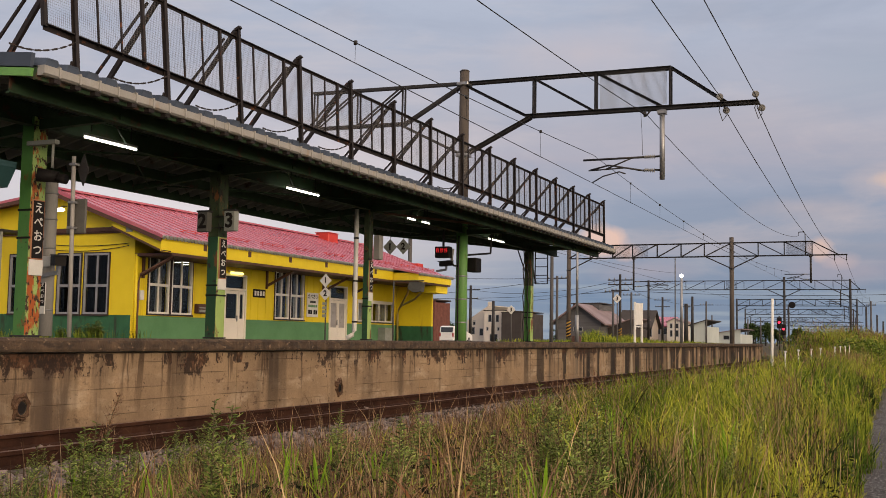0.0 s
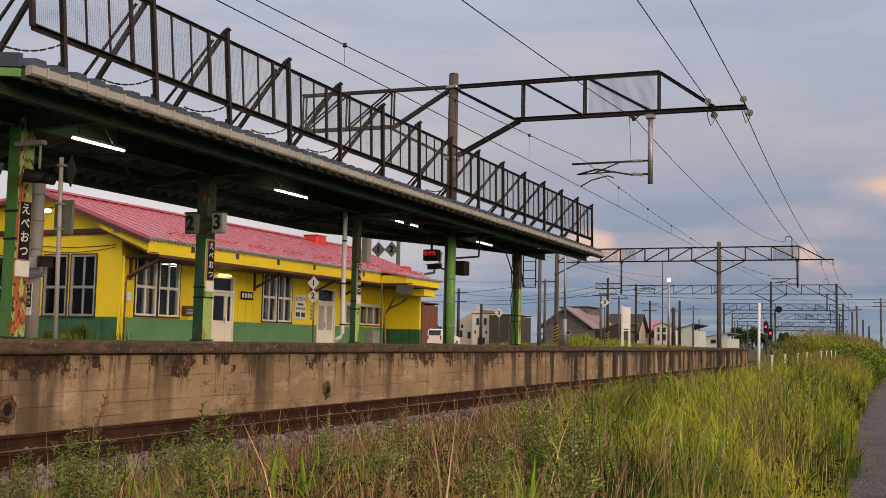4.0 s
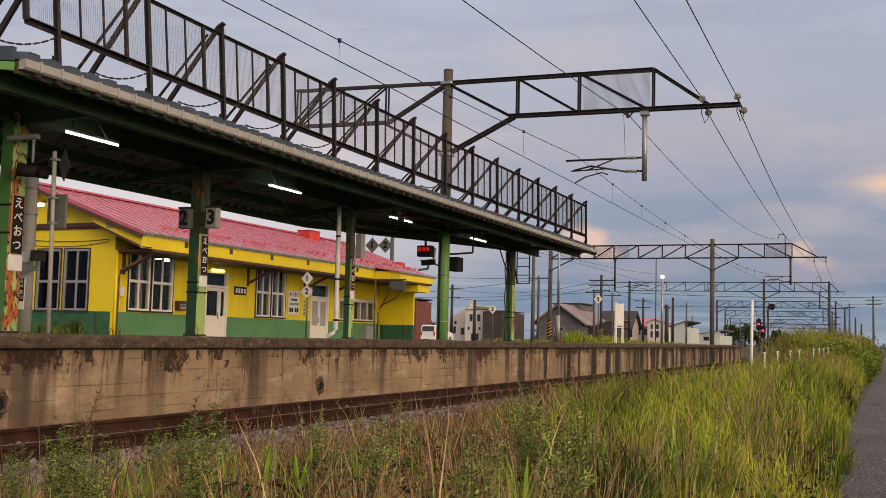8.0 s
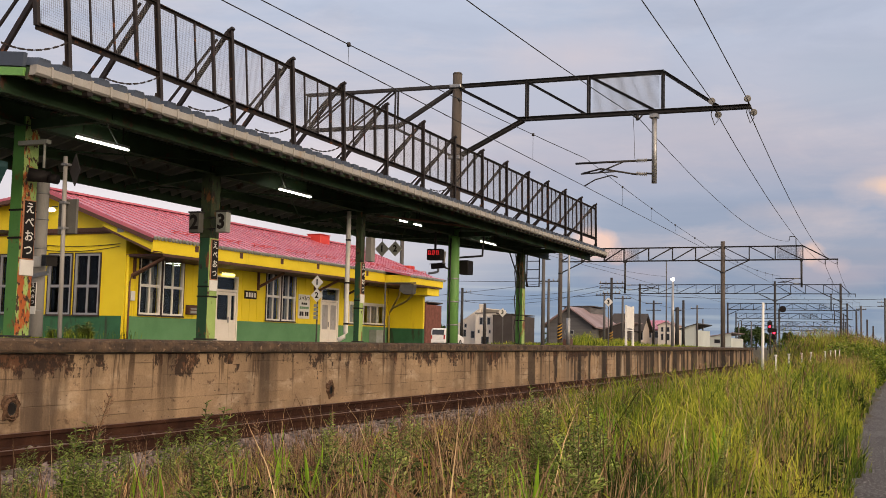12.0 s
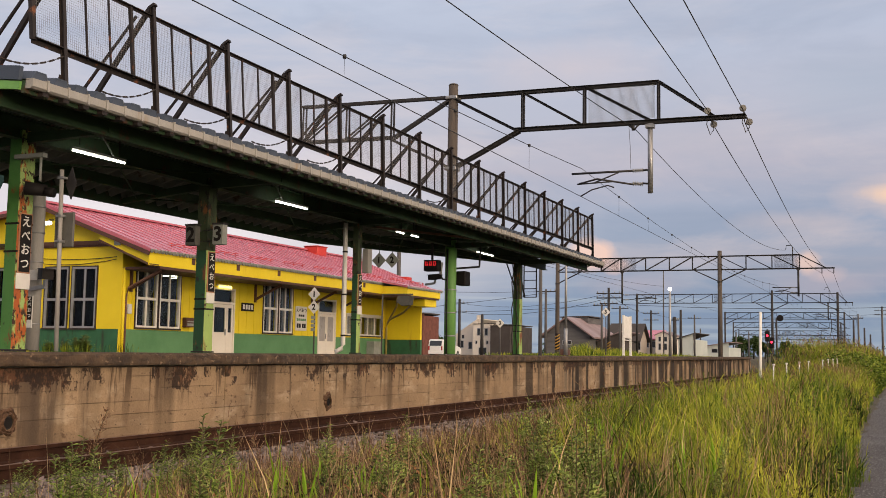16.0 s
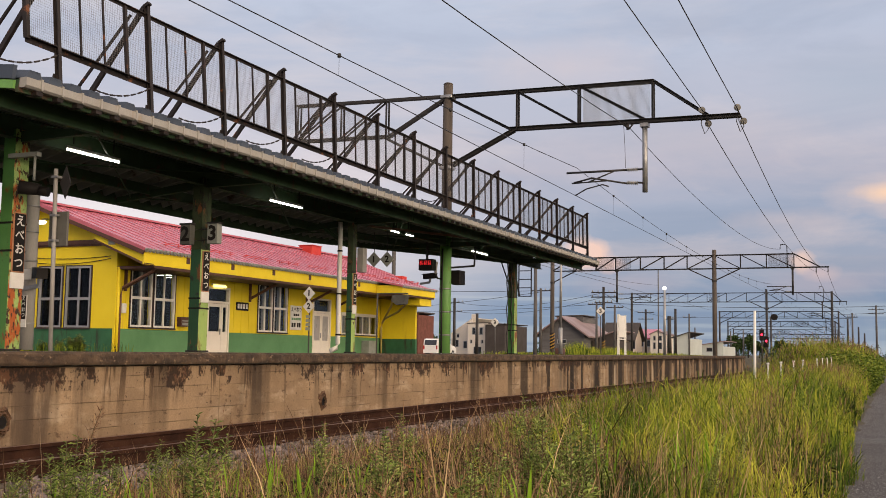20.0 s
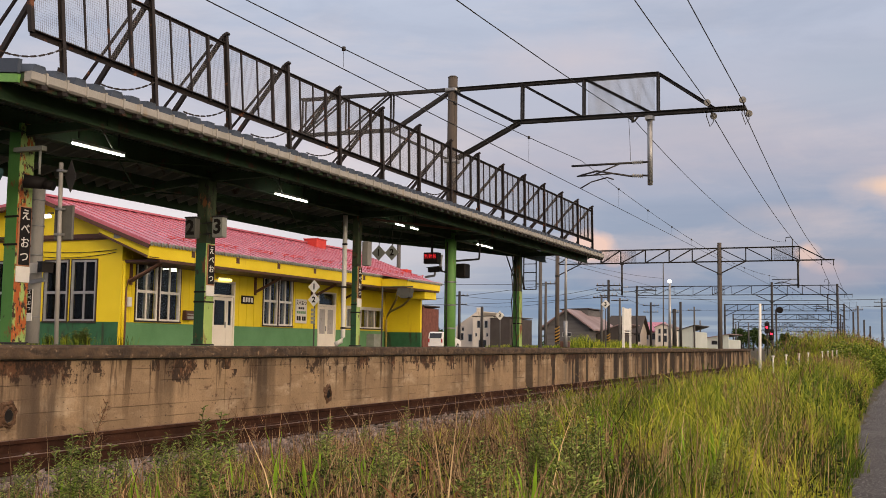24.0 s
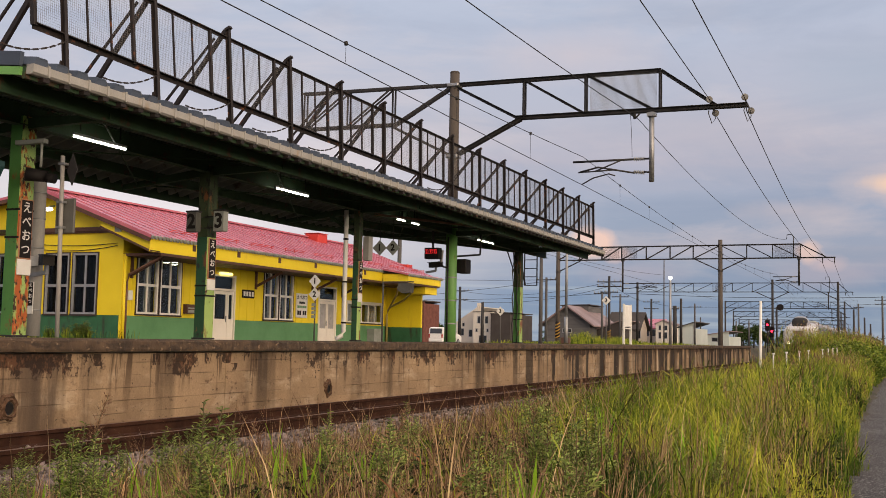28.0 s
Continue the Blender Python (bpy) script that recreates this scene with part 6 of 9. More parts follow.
        bar(bm, (FACADE + 0.04, y, 2.72), (EAVE_X - 0.25, y, 3.22), 0.06, 0.08)
        part("eave_bracket", bm, BROWN, h)
    # porch roof and wind wall
    bm = B()
    prism(bm, [(EAVE_X + 0.03, 3.84), (EAVE_X + 0.03, 3.76), (-18.0, 3.56), (-18.0, 3.64)], 37.8, 41.3)
    part("porch_roof", bm, REDROOF, h)
    bm = B()
    box(bm, (-18.06, 37.9, 3.27), (-18.02, 41.2, 3.57))
    box(bm, (EAVE_X, 37.9, 3.27), (-18.06, 37.94, 3.62))
    box(bm, (EAVE_X, 41.16, 3.27), (-18.06, 41.2, 3.62))
    split_parts("porch_fascia", bm, YELLOW, h)
    bm = B()
    box(bm, (EAVE_X, 37.94, 3.20), (-18.05, 41.16, 3.27))
    part("porch_soffit", bm, BROWN, h)
    bm = B()
    box(bm, (FACADE + 0.02, 40.92, 1.50), (-18.8, 41.06, 3.20))
    box(bm, (-18.75, 39.9, 2.90), (-18.15, 41.1, 3.19))
    split_parts("wind_wall", bm, YELLOW, h, "yellow wind wall with a green base")
    bm = B()
    box(bm, (FACADE + 0.02, 40.90, STREET), (-18.79, 41.07, 1.50))
    part("wind_wall_base", bm, DEEPGREEN, h)
    # scalloped edge of the porch roof, and a small vent beside it
    bm = B()
    y = 37.85
    while y < 41.3:
        tube(bm, [(-18.0, y + 0.08, 3.575), (-17.955, y + 0.08, 3.56)], 0.058, 6)
        y += 0.16
    part("porch_edge", bm, GREYSIGN, h, "grey scalloped eave edge")
    bm = B()
    box(bm, (-20.95, 42.85, 4.10), (-20.40, 43.38, 4.38), 0.02)
    part("roof_vent", bm, REDIRON, h, "low red roof vent")
    # corner downpipe, curved stove pipes
    bm = B()
    tube(bm, [(EAVE_X - 0.1, 24.2, 3.32), (EAVE_X - 0.3, 24.2, 3.18), (FACADE + 0.12, 24.1, 2.72), (FACADE + 0.08, 24.05, 2.45), (FACADE + 0.08, 24.05, STREET + 0.2)], 0.04, 8)
    part("downpipe", bm, PIPEBROWN, h, "brown downpipe bent from the eave to the wall")
    bm = B()
    tube(bm, [(FACADE + 0.07, HOUSE_Y0 + 0.03, STREET), (FACADE + 0.07, HOUSE_Y0 + 0.03, 3.3)], 0.045, 8)
    part("corner_pipe", bm, YELLOW, h, "yellow pipe on the corner")
    bm = B()
    tube(bm, [(-19.05, 39.12, 3.36), (-19.10, 39.2, 3.05), (-19.2, 39.35, 2.85), (-19.9, 40.25, 2.45), (-20.3, 40.75, 2.2), (-20.38, 40.82, 2.0), (-20.38, 40.85, STREET)], 0.045, 10)
    tube(bm, [(-17.95, 38.22, 3.31), (-17.98, 38.2, 3.0), (-18.05, 38.25, 2.83), (-18.7, 39.0, 2.6), (-20.0, 40.4, 2.36), (-20.26, 40.7, 2.24)], 0.045, 10)
    split_parts("porch_downpipe", bm, DULLYELLOW, h, "yellow bent downpipe under the porch")
    bm = B()
    box(bm, (FACADE - 0.05, HOUSE_Y0 - 0.02, STREET), (FACADE + 0.03, HOUSE_Y0 + 0.16, 3.3))
    part("corner_board", bm, YELLOW, h)
    # cables on the gable wall
    bm = B()
    for za, zb, s in ((3.72, 3.62, 0.10), (3.60, 3.55, 0.16)):
        tube(bm, sagged((-24.5, HOUSE_Y0 - 0.03, za), (-20.7, HOUSE_Y0 - 0.03, zb), s, 10), 0.010, 4)
    split_parts("wall_cable", bm, CABLE, h)
    return h


house = build_house()


def wall_box(name, x, y0, y1, z0, z1, depth, material, label, category):
    t = thing(name, (x, (y0 + y1) / 2, z0), label, category)
    bm = B()
    box(bm, (x, y0, z0), (x + depth, y1, z1), 0.008)
    part("body", bm, material, t)
    return t


mb = wall_box("letter_box", FACADE + 0.012, 26.78, 27.22, 1.66, 1.96, 0.16, BROWN, "brown letter box on the yellow wall", "letter box")
bm = B()
box(bm, (FACADE + 0.172, 26.83, 1.82), (FACADE + 0.178, 27.17, 1.86))
box(bm, (FACADE + 0.172, 26.83, 1.70), (FACADE + 0.180, 27.17, 1.78))
part("slot", bm, GREYSIGN, mb)
wall_box("meter_box", FACADE + 0.012, 24.12, 24.30, 1.98, 2.26, 0.10, WHITE, "small white meter box by the corner", "meter box")
bx = wall_box("heater_box", FACADE + 0.012, 39.2, 39.9, STREET, 1.4, 0.35, GREYSIGN, "grey outdoor utility box by the wind wall", "utility box")
# name plate with unreadable lettering, and the notice board
np_ = wall_box("name_plate", FACADE + 0.012, 29.95, 30.68, 2.30, 2.58, 0.03, BLACK, "dark plate with pale lettering", "sign")
bm = B()
for i in range(4):
    y = 30.01 + i * 0.165
    box(bm, (FACADE + 0.042, y, 2.36), (FACADE + 0.046, y + 0.11, 2.52))
split_parts("lettering_bar", bm, WHITE, np_)
nb = wall_box("notice_board", FACADE + 0.012, 33.45, 34.25, 1.72, 2.62, 0.03, WHITE, "white station notice board with black kana and green bars", "notice board")
lettering("station_name", "えべおつ", 0.19, facing(FACADE + 0.044, 33.85, 2.47, FACE_X), BLACK, nb, 0.002)
for k, (za, zb, ya, yb, mt) in enumerate(((2.24, 2.32, 33.64, 34.06, BLACK), (2.08, 2.17, 33.52, 34.18, WAINSCOT), (1.82, 1.98, 33.52, 33.82, BLACK), (1.82, 1.98, 33.90, 34.18, BLACK))):
    n = max(2, int((yb - ya) / 0.12))
    bm = B()
    for i in range(n):
        w = (yb - ya) / n
        box(bm, (FACADE + 0.042, ya + i * w + 0.012, za), (FACADE + 0.045, ya + (i + 1) * w - 0.012, zb))
    split_parts("bar", bm, mt, nb)
lamp = thing("door_lamp", (FACADE + 0.02, 28.85, 3.06), "lit yellowish tube lamp over the door", "lamp")
bm = B()
box(bm, (FACADE + 0.015, 28.5, 3.05), (FACADE + 0.10, 29.2, 3.12), 0.01)
part("base", bm, WHITE, lamp)
bm = B()
tube(bm, [(FACADE + 0.12, 28.52, 3.04), (FACADE + 0.12, 29.18, 3.04)], 0.04, 10)
part("tube", bm, WARMTUBE, lamp)
for y in (25.3, 26.5, 26.9):
    il = thing("room_lamp", (-21.9, y, 3.66), "lit fluorescent ceiling lamp inside the station house", "lamp", group="room lamps")
    bm = B()
    box(bm, (-22.5, y - 0.06, 3.60), (-21.3, y + 0.06, 3.70))
    part("housing", bm, WHITE, il)
    bm = B()
    tube(bm, [(-22.45, y, 3.57), (-21.35, y, 3.57)], 0.03, 8)
    part("tube", bm, TUBE, il)
gl = thing("gable_lamp", (-23.18, HOUSE_Y0 - 0.25, 4.66), "lit white lamp on the gable", "lamp")
bm = B()
tube(bm, [(-23.18, HOUSE_Y0 + 0.01, 4.78), (-23.18, HOUSE_Y0 - 0.18, 4.76), (-23.18, HOUSE_Y0 - 0.24, 4.70)], 0.025, 8)
part("arm", bm, GALV, gl)
bm = B()
box(bm, (-23.33, HOUSE_Y0 - 0.34, 4.60), (-23.03, HOUSE_Y0 - 0.16, 4.71), 0.045)
part("shade", bm, LAMPGLOW, gl)


# steel landing with a rail at the end of the house
g = thing("steel_landing", (-25.2, 22.6, STREET), "grey steel landing with a thin rail beside the station house", "landing")
for x in (-25.9, -24.35):
    bm = B()
    box(bm, (x - 0.04, 22.56, STREET - 0.03), (x + 0.04, 22.64, 3.92))
    part("leg", bm, GREYSIGN, g)
bm = B()
box(bm, (-26.0, 22.4, 3.92), (-24.3, 23.4, 4.00), 0.01)
part("deck", bm, DARKSTEEL, g)
bm = B()
for x in (-25.95, -25.55, -25.15, -24.75, -24.35):
    tube(bm, [(x, 22.45, 4.0), (x, 22.45, 4.62)], 0.018, 6)
for z in (4.22, 4.42, 4.62):
    tube(bm, [(-26.0, 22.45, z), (-24.32, 22.45, z)], 0.018, 6)
split_parts("rail_bar", bm, GREYSIGN, g)
g = wall_box("fuse_box", -24.0, 0, 0.1, 2.15, 2.6, 0.3, GREYSIGN, "grey fuse box on the yellow end wall", "fuse box")
g.matrix_basis = pose(-24.75, HOUSE_Y0 - 0.11, 2.15)


# ---- lamps, signs and gear on the island platform ----
def tube_light(y0, y1, x, z):
    t = thing("fluorescent_lamp", (x, (y0 + y1) / 2, z), "lit white tube lamp hung under the canopy", "lamp", group="canopy lamps")
    bm = B()
    prism(bm, [(x - 0.02, z + 0.06), (x + 0.02, z + 0.06), (x + 0.014, z + 0.025), (x - 0.014, z + 0.025)], y0, y1)
    part("housing", bm, GREYSIGN, t)
    bm = B()
    tube(bm, [(x, y0 + 0.02, z), (x, y1 - 0.02, z)], 0.019, 10)
    part("tube", bm, TUBE, t)
    bm = B()
    for y in (y0 + 0.15, y1 - 0.15):
        tube(bm, [(x, y, z + 0.1), (x, y, 4.3)], 0.012, 5)
    tube(bm, [(x, y1 - 0.25, z), (x + 0.01, y1 - 0.24, z - 0.12)], 0.004, 4)
    split_parts("hanger", bm, DARKSTEEL, t)


for a, b in ((11.88, 13.06), (17.45, 18.7), (22.9, 23.35), (23.75, 24.2), (28.3, 29.6)):
    tube_light(a, b, -11.22, 3.945)


def pillar_sign(y, z0, z1, w, text):
    x = PILLAR + (0.078 if y > 20 and y < 25 else 0.118)
    t = thing("station_name_sign", (x, y, z0), "tall black station name sign with white letters on a pillar", "sign", group="pillar name signs")
    h = z1 - z0
    zb = z0 + h * 0.21
    bm = B()
    box(bm, (x, y - w / 2, zb), (x + 0.02, y + w / 2, z1), 0.006)
    part("frame", bm, SIGNFRAME, t)
    bm = B()
    box(bm, (x + 0.02, y - w / 2 + 0.018, zb + 0.018), (x + 0.024, y + w / 2 - 0.018, z1 - 0.018))
    part("panel", bm, BLACK, t)
    bm = B()
    box(bm, (x, y - w / 2 - 0.01, z0), (x + 0.022, y + w / 2 + 0.01, zb - 0.002), 0.006)
    part("lower_panel", bm, WHITE, t)
    n = len(text)
    ch = (z1 - zb - 0.06) / n
    for i, c in enumerate(text):
        lettering("letter", c, min(ch * 0.86, w * 0.95), facing(x + 0.026, y, z1 - 0.03 - ch * (i + 0.5), FACE_X), WHITE, t, 0.002)


pillar_sign(11.27, 1.83, 2.92, 0.235, "えべおつ")
pillar_sign(15.72, 1.84, 2.78, 0.22, "えべおつ")
pillar_sign(21.55, 1.86, 2.80, 0.18, "えべおつ")


def number_box(x, y, z, text, wh=(0.23, 0.36)):
    t = thing("platform_number_sign", (x, y, z), "grey box sign with a black track number", "sign", group="track number signs")
    bm = B()
    w, h = wh
    box(bm, (x - w / 2, y - 0.07, z - h / 2), (x + w / 2, y + 0.07, z + h / 2), 0.012)
    part("box", bm, DULLSIGN if text == "2" else GREYSIGN, t)
    bm = B()
    box(bm, (x - w / 2 - 0.012, y - 0.075, z + h / 2), (x + w / 2 + 0.012, y + 0.075, z + h / 2 + 0.03))
    for dz in (-0.1, 0.1):
        bar(bm, (x, y, z + dz), (PILLAR, y + 0.1, z + dz), 0.02, 0.02)
    part("bracket", bm, DARKSTEEL, t)
    lettering("number", text, 0.36, facing(x, y - 0.073, z, FACE_Y), BLACK, t, 0.002)


number_box(-11.70, 15.50, 3.06, "2")
number_box(-11.11, 15.50, 3.06, "3")


def diamond(name, x, y, z, r, text, plate, ink, label, face=FACE_Y, group=""):
    t = thing(name, (x, y, z), label, "sign", group=group)
    bm = B()
    prism(bm, [(x - r, z), (x, z - r), (x + r, z), (x, z + r)], y - 0.012, y + 0.012)
    part("plate", bm, plate, t)
    lettering("number", text, r * 1.15, facing(x, y - 0.016, z, face), ink, t, 0.002)
    return t


for x, n in ((-11.98, "1"), (-11.61, "2")):
    d = diamond("stop_mark", x, 23.5, 3.30, 0.195, n, GREYSIGN, BLACK, "grey diamond stop mark hung under the canopy", group="hanging stop marks")
    bm = B()
    bar(bm, (x, 23.52, 3.49), (x, 23.52, 4.0), 0.012, 0.012)
    if n == "1":
        bar(bm, (x + 0.10, 23.52, 3.30), (x + 0.30, 23.52, 3.30), 0.02, 0.025)
    split_parts("hanger", bm, DARKSTEEL, d)

# stop marks on a post before the house
p = thing("stop_mark_post", (-17.28, 29.4, STREET), "thin post with two white numbered diamonds", "sign post")
bm = B()
tube(bm, [(-17.28, 29.4, STREET), (-17.28, 29.4, 2.95)], 0.025, 8)
part("post", bm, GREYPOLE, p)
for z, n in ((2.81, "1"), (2.39, "2")):
    bm = B()
    prism(bm, [(-17.28 - 0.22, z), (-17.28, z - 0.22), (-17.06, z), (-17.28, z + 0.22)], 29.34, 29.36)
    part("diamond", bm, WHITE, p)
    lettering("number", n, 0.26, facing(-17.28, 29.335, z, FACE_Y), BLACK, p, 0.002)
bm = B()
for k in range(4):
    box(bm, (-17.38, 29.345, 1.62 + 0.13 * k), (-17.22, 29.36, 1.72 + 0.13 * k))
split_parts("small_plate", bm, GREYSIGN, p)

# red letter display hung from the beam
d = thing("led_display", (-11.9, 26.6, 3.1), "black departure display with red lit characters", "display")
bm = B()
box(bm, (-12.11, 26.5, 3.26), (-11.68, 26.75, 3.57), 0.012)
part("case", bm, BLACK, d)
for i in range(3):
    bm = B()
    x = -12.075 + 0.125 * i
    for zz in (3.405, 3.44, 3.475, 3.51):
        box(bm, (x, 26.492, zz), (x + (0.10 if (zz * 100 + i) % 2 < 1 else 0.08), 26.498, zz + 0.013))
    for xx in (x + 0.02, x + 0.075):
        box(bm, (xx, 26.490, 3.41), (xx + 0.012, 26.4965, 3.515))
    part("character_bars", bm, REDLED, d)
bm = B()
bar(bm, (-11.9, 26.62, 3.58), (-11.9, 26.62, 4.05), 0.05, 0.05)
split_parts("hanger", bm, DARKSTEEL, d)


def speaker(x, y, z, aim, label="dark horn loudspeaker on a bracket"):
    s = thing("loudspeaker", (x, y, z), label, "loudspeaker", group="platform loudspeakers")
    a = Vector(aim).normalized()
    c = Vector((x, y, z))
    bm = B()
    tube(bm, [c - a * 0.14, c], 0.06, 10)
    tube(bm, [c, c + a * 0.16], 0.06, 12, 0.13)
    part("horn", bm, BLACK, s)
    return s


def cctv(x, y, z, aim, length=0.34, r=0.075):
    s = thing("security_camera", (x, y, z), "dark boxed camera on a steel arm", "camera", group="platform cameras")
    a = Vector(aim).normalized()
    c = Vector((x, y, z))
    bm = B()
    bar(bm, c - a * length / 2, c + a * length / 2, r * 2, r * 1.9)
    part("housing", bm, BLACK, s)
    bm = B()
    bar(bm, c - a * length / 2 + Vector((0, 0, r * 1.05)), c + a * (length / 2 + 0.05) + Vector((0, 0, r * 1.05)), r * 2.3, 0.015)
    part("hood", bm, DARKSTEEL, s)
    bm = B()
    bar(bm, c - Vector((0, 0, r)), c - Vector((0, 0, r + 0.10)), 0.05, 0.05)
    bar(bm, c - Vector((0, 0, r + 0.10)), c - Vector((0.30, 0, r + 0.14)), 0.05, 0.06)
    part("arm", bm, GALV, s)
    return s


# first pillar: bracket with hanging speaker
g = thing("speaker_bracket", (-11.3, 11.1, 3.3), "steel bracket with a hanging dark loudspeaker on the first pillar", "bracket")
bm = B()
bar(bm, (-11.5, 11.1, 3.71), (-10.97, 11.1, 3.71), 0.09, 0.06)
tube(bm, [(-11.04, 11.1, 3.70), (-11.04, 11.1, 3.34)], 0.02, 6)
part("arm", bm, GREYSIGN, g)
bm = B()
tube(bm, [(-11.22, 11.0, 3.24), (-11.0, 11.2, 3.22)], 0.10, 12, 0.08)
tube(bm, [(-10.98, 11.16, 3.20), (-10.86, 11.2, 3.18)], 0.07, 10)
part("speaker", bm, BLACK, g)
bm = B()
tube(bm, [(-11.14, 10.985, 3.24), (-11.13, 10.975, 3.24)], 0.035, 10)
part("lens", bm, GALV, g)

# thin grey pole with a dark panel and a plate seen from its edge
g = thing("sign_pole", (-10.47, 11.0, TOP), "thin grey steel pole with a dark panel", "pole")
bm = B()
tube(bm, [(-10.49, 11.0, TOP), (-10.55, 11.0, 3.46)], 0.030, 10)
part("pole", bm, PALEPOLE, g)
bm = B()
box(bm, (-10.68, 11.05, 2.39), (-10.35, 11.09, 2.87), 0.008)
part("panel", bm, DULLSIGN, g, "dull dark panel seen from behind")
bm = B()
for z in (2.45, 2.8, 3.33):
    box(bm, (-10.58, 10.95, z), (-10.48, 11.05, z + 0.03))
split_parts("clamp", bm, GALV, g)
bm = B()
prism(bm, [(-10.53, 3.27), (-10.43, 3.05), (-10.34, 3.27), (-10.43, 3.5)], 11.06, 11.08)
part("plate", bm, DARKSTEEL, g)

# thick concrete pole behind the first pillar
g = thing("utility_pole", (-12.12, 12.2, TOP), "thick grey concrete pole on the platform", "pole")
bm = B()
tube(bm, [(-12.12, 12.2, TOP), (-12.12, 12.2, 3.36)], 0.105, 16, 0.095)
part("shaft", bm, PALEPOLE, g)
bm = B()
for z in (1.35, 1.9, 2.3, 2.75, 3.15):
    tube(bm, [(-12.12, 12.2, z), (-12.12, 12.2, z + 0.02)], 0.108, 16)
split_parts("band", bm, GALV, g)
s = thing("pole_number_plate", (-12.12, 12.05, 2.1), "small white plate with black figures on the pole", "sign")
bm = B()
box(bm, (-12.16, 12.045, 2.02), (-11.94, 12.055, 2.18))
part("plate", bm, WHITE, s)
bm = B()
for x in (-12.22, -12.165, -12.11):
    box(bm, (x, 12.049, 2.06), (x + 0.038, 12.055, 2.15))
split_parts("figure_bar", bm, BLACK, s)
s = thing("small_name_sign", (-12.02, 12.05, 1.3), "small black vertical name sign with white letters", "sign")
bm = B()
box(bm, (-12.10, 12.045, 1.30), (-12.0, 12.06, 1.78))
part("panel", bm, WHITE, s)
bm = B()
box(bm, (-12.095, 12.041, 1.42), (-12.005, 12.045, 1.775))
part("black_field", bm, BLACK, s)
for i, c in enumerate("えべおつ"):
    lettering("letter", c, 0.075, facing(-12.05, 12.038, 1.73 - 0.083 * i, FACE_Y), WHITE, s, 0.001)
cctv(-11.72, 12.0, 2.10, (0.7, -0.5, -0.05), 0.36, 0.08)

# gear on the green mast
cctv(-11.95, 26.95, 3.12, (-1, 0.2, -0.05), 0.4, 0.07)
g = thing("loudspeaker", (-11.74, 26.85, 3.30), "pale slim cone loudspeaker that points upwards by the mast", "loudspeaker", group="platform loudspeakers")
bm = B()
tube(bm, [(-11.74, 26.85, 3.18), (-11.74, 26.83, 3.52)], 0.028, 12, 0.075)
part("horn", bm, PALEPOLE, g)
bm = B()
tube(bm, [(-11.74, 26.85, 3.18), (-11.70, 26.9, 3.06), (-11.6, 27.05, 3.04)], 0.025, 8)
part("arm", bm, DARKSTEEL, g)
g = thing("monitor_box", (-11.3, 27.35, 2.9), "dark platform monitor in a hood on the mast", "monitor")
bm = B()
box(bm, (-11.42, 27.2, 2.90), (-11.14, 27.6, 3.30), 0.02)
part("hood", bm, BLACK, g)
bm = B()
bar(bm, (-11.5, 27.3, 3.38), (-10.75, 27.3, 3.42), 0.05, 0.05)
bar(bm, (-10.75, 27.3, 3.42), (-10.72, 27.3, 4.0), 0.04, 0.04)
part("arm", bm, DARKSTEEL, g)
g = thing("wooden_case", (-11.47, 21.85, 2.85), "tan box case fixed behind the pillar", "case")
bm = B()
box(bm, (-11.56, 21.8, 2.85), (-11.40, 22.0, 3.42), 0.008)
part("body", bm, GUTTER, g)
# thin post with a mirror-like box before the low windows
g = thing("mirror_post", (-16.9, 33.5, STREET), "slim grey post with a small hooded box", "post")
bm = B()
tube(bm, [(-16.9, 33.5, STREET), (-16.9, 33.5, 3.05)], 0.03, 8)
bar(bm, (-16.9, 33.5, 3.03), (-15.7, 33.5, 3.03), 0.04, 0.04)
part("post", bm, GREYPOLE, g)
bm = B()
prism(bm, [(-16.25, 2.97), (-15.75, 2.97), (-15.8, 2.65), (-16.1, 2.62), (-16.3, 2.75)], 33.4, 33.7)
part("box", bm, DULLSIGN, g)

# white station board, lamp post, poles further along the platform
g = thing("station_board", (-12.0, 50.0, TOP), "white framed station board on two legs", "sign board")
for y in (49.35, 50.75):
    bm = B()
    box(bm, (-12.05, y - 0.05, TOP - 0.02), (-11.95, y + 0.05, 2.88), 0.008)
    part("leg", bm, WHITE, g)
bm = B()
box(bm, (-12.03, 49.4, 1.82), (-11.97, 50.7, 2.84), 0.008)
part("panel", bm, WHITE, g)
bm = B()
for z in (1.68, 1.79):
    box(bm, (-12.02, 49.4, z), (-11.98, 50.7, z + 0.05))
split_parts("cross_bar", bm, WHITE, g)
g = thing("platform_lamp", (-12.0, 60.5, TOP), "white lamp post with a lit round head", "street lamp")
bm = B()
tube(bm, [(-12.0, 60.5, TOP), (-12.0, 60.5, 4.7)], 0.09, 10, 0.06)
part("post", bm, GALV, g)
bm = B()
bmesh.ops.create_uvsphere(bm, u_segments=14, v_segments=8, radius=0.12, matrix=Matrix.Translation((-12.0, 60.5, 4.8)))
part("globe", bm, LAMPGLOW, g)
g = thing("steel_pole", (-12.0, 39.85, TOP), "pale steel pole, thicker below", "pole")
bm = B()
tube(bm, [(-12.0, 39.85, TOP), (-12.0, 39.85, 2.0)], 0.085, 12, 0.08)
tube(bm, [(-12.0, 39.85, 2.0), (-12.0, 39.85, 5.4)], 0.055, 12, 0.045)
part("shaft", bm, GALV, g)
g = thing("litter_box", (-13.0, 43.0, TOP), "small rusty brown box on the platform", "box")
bm = B()
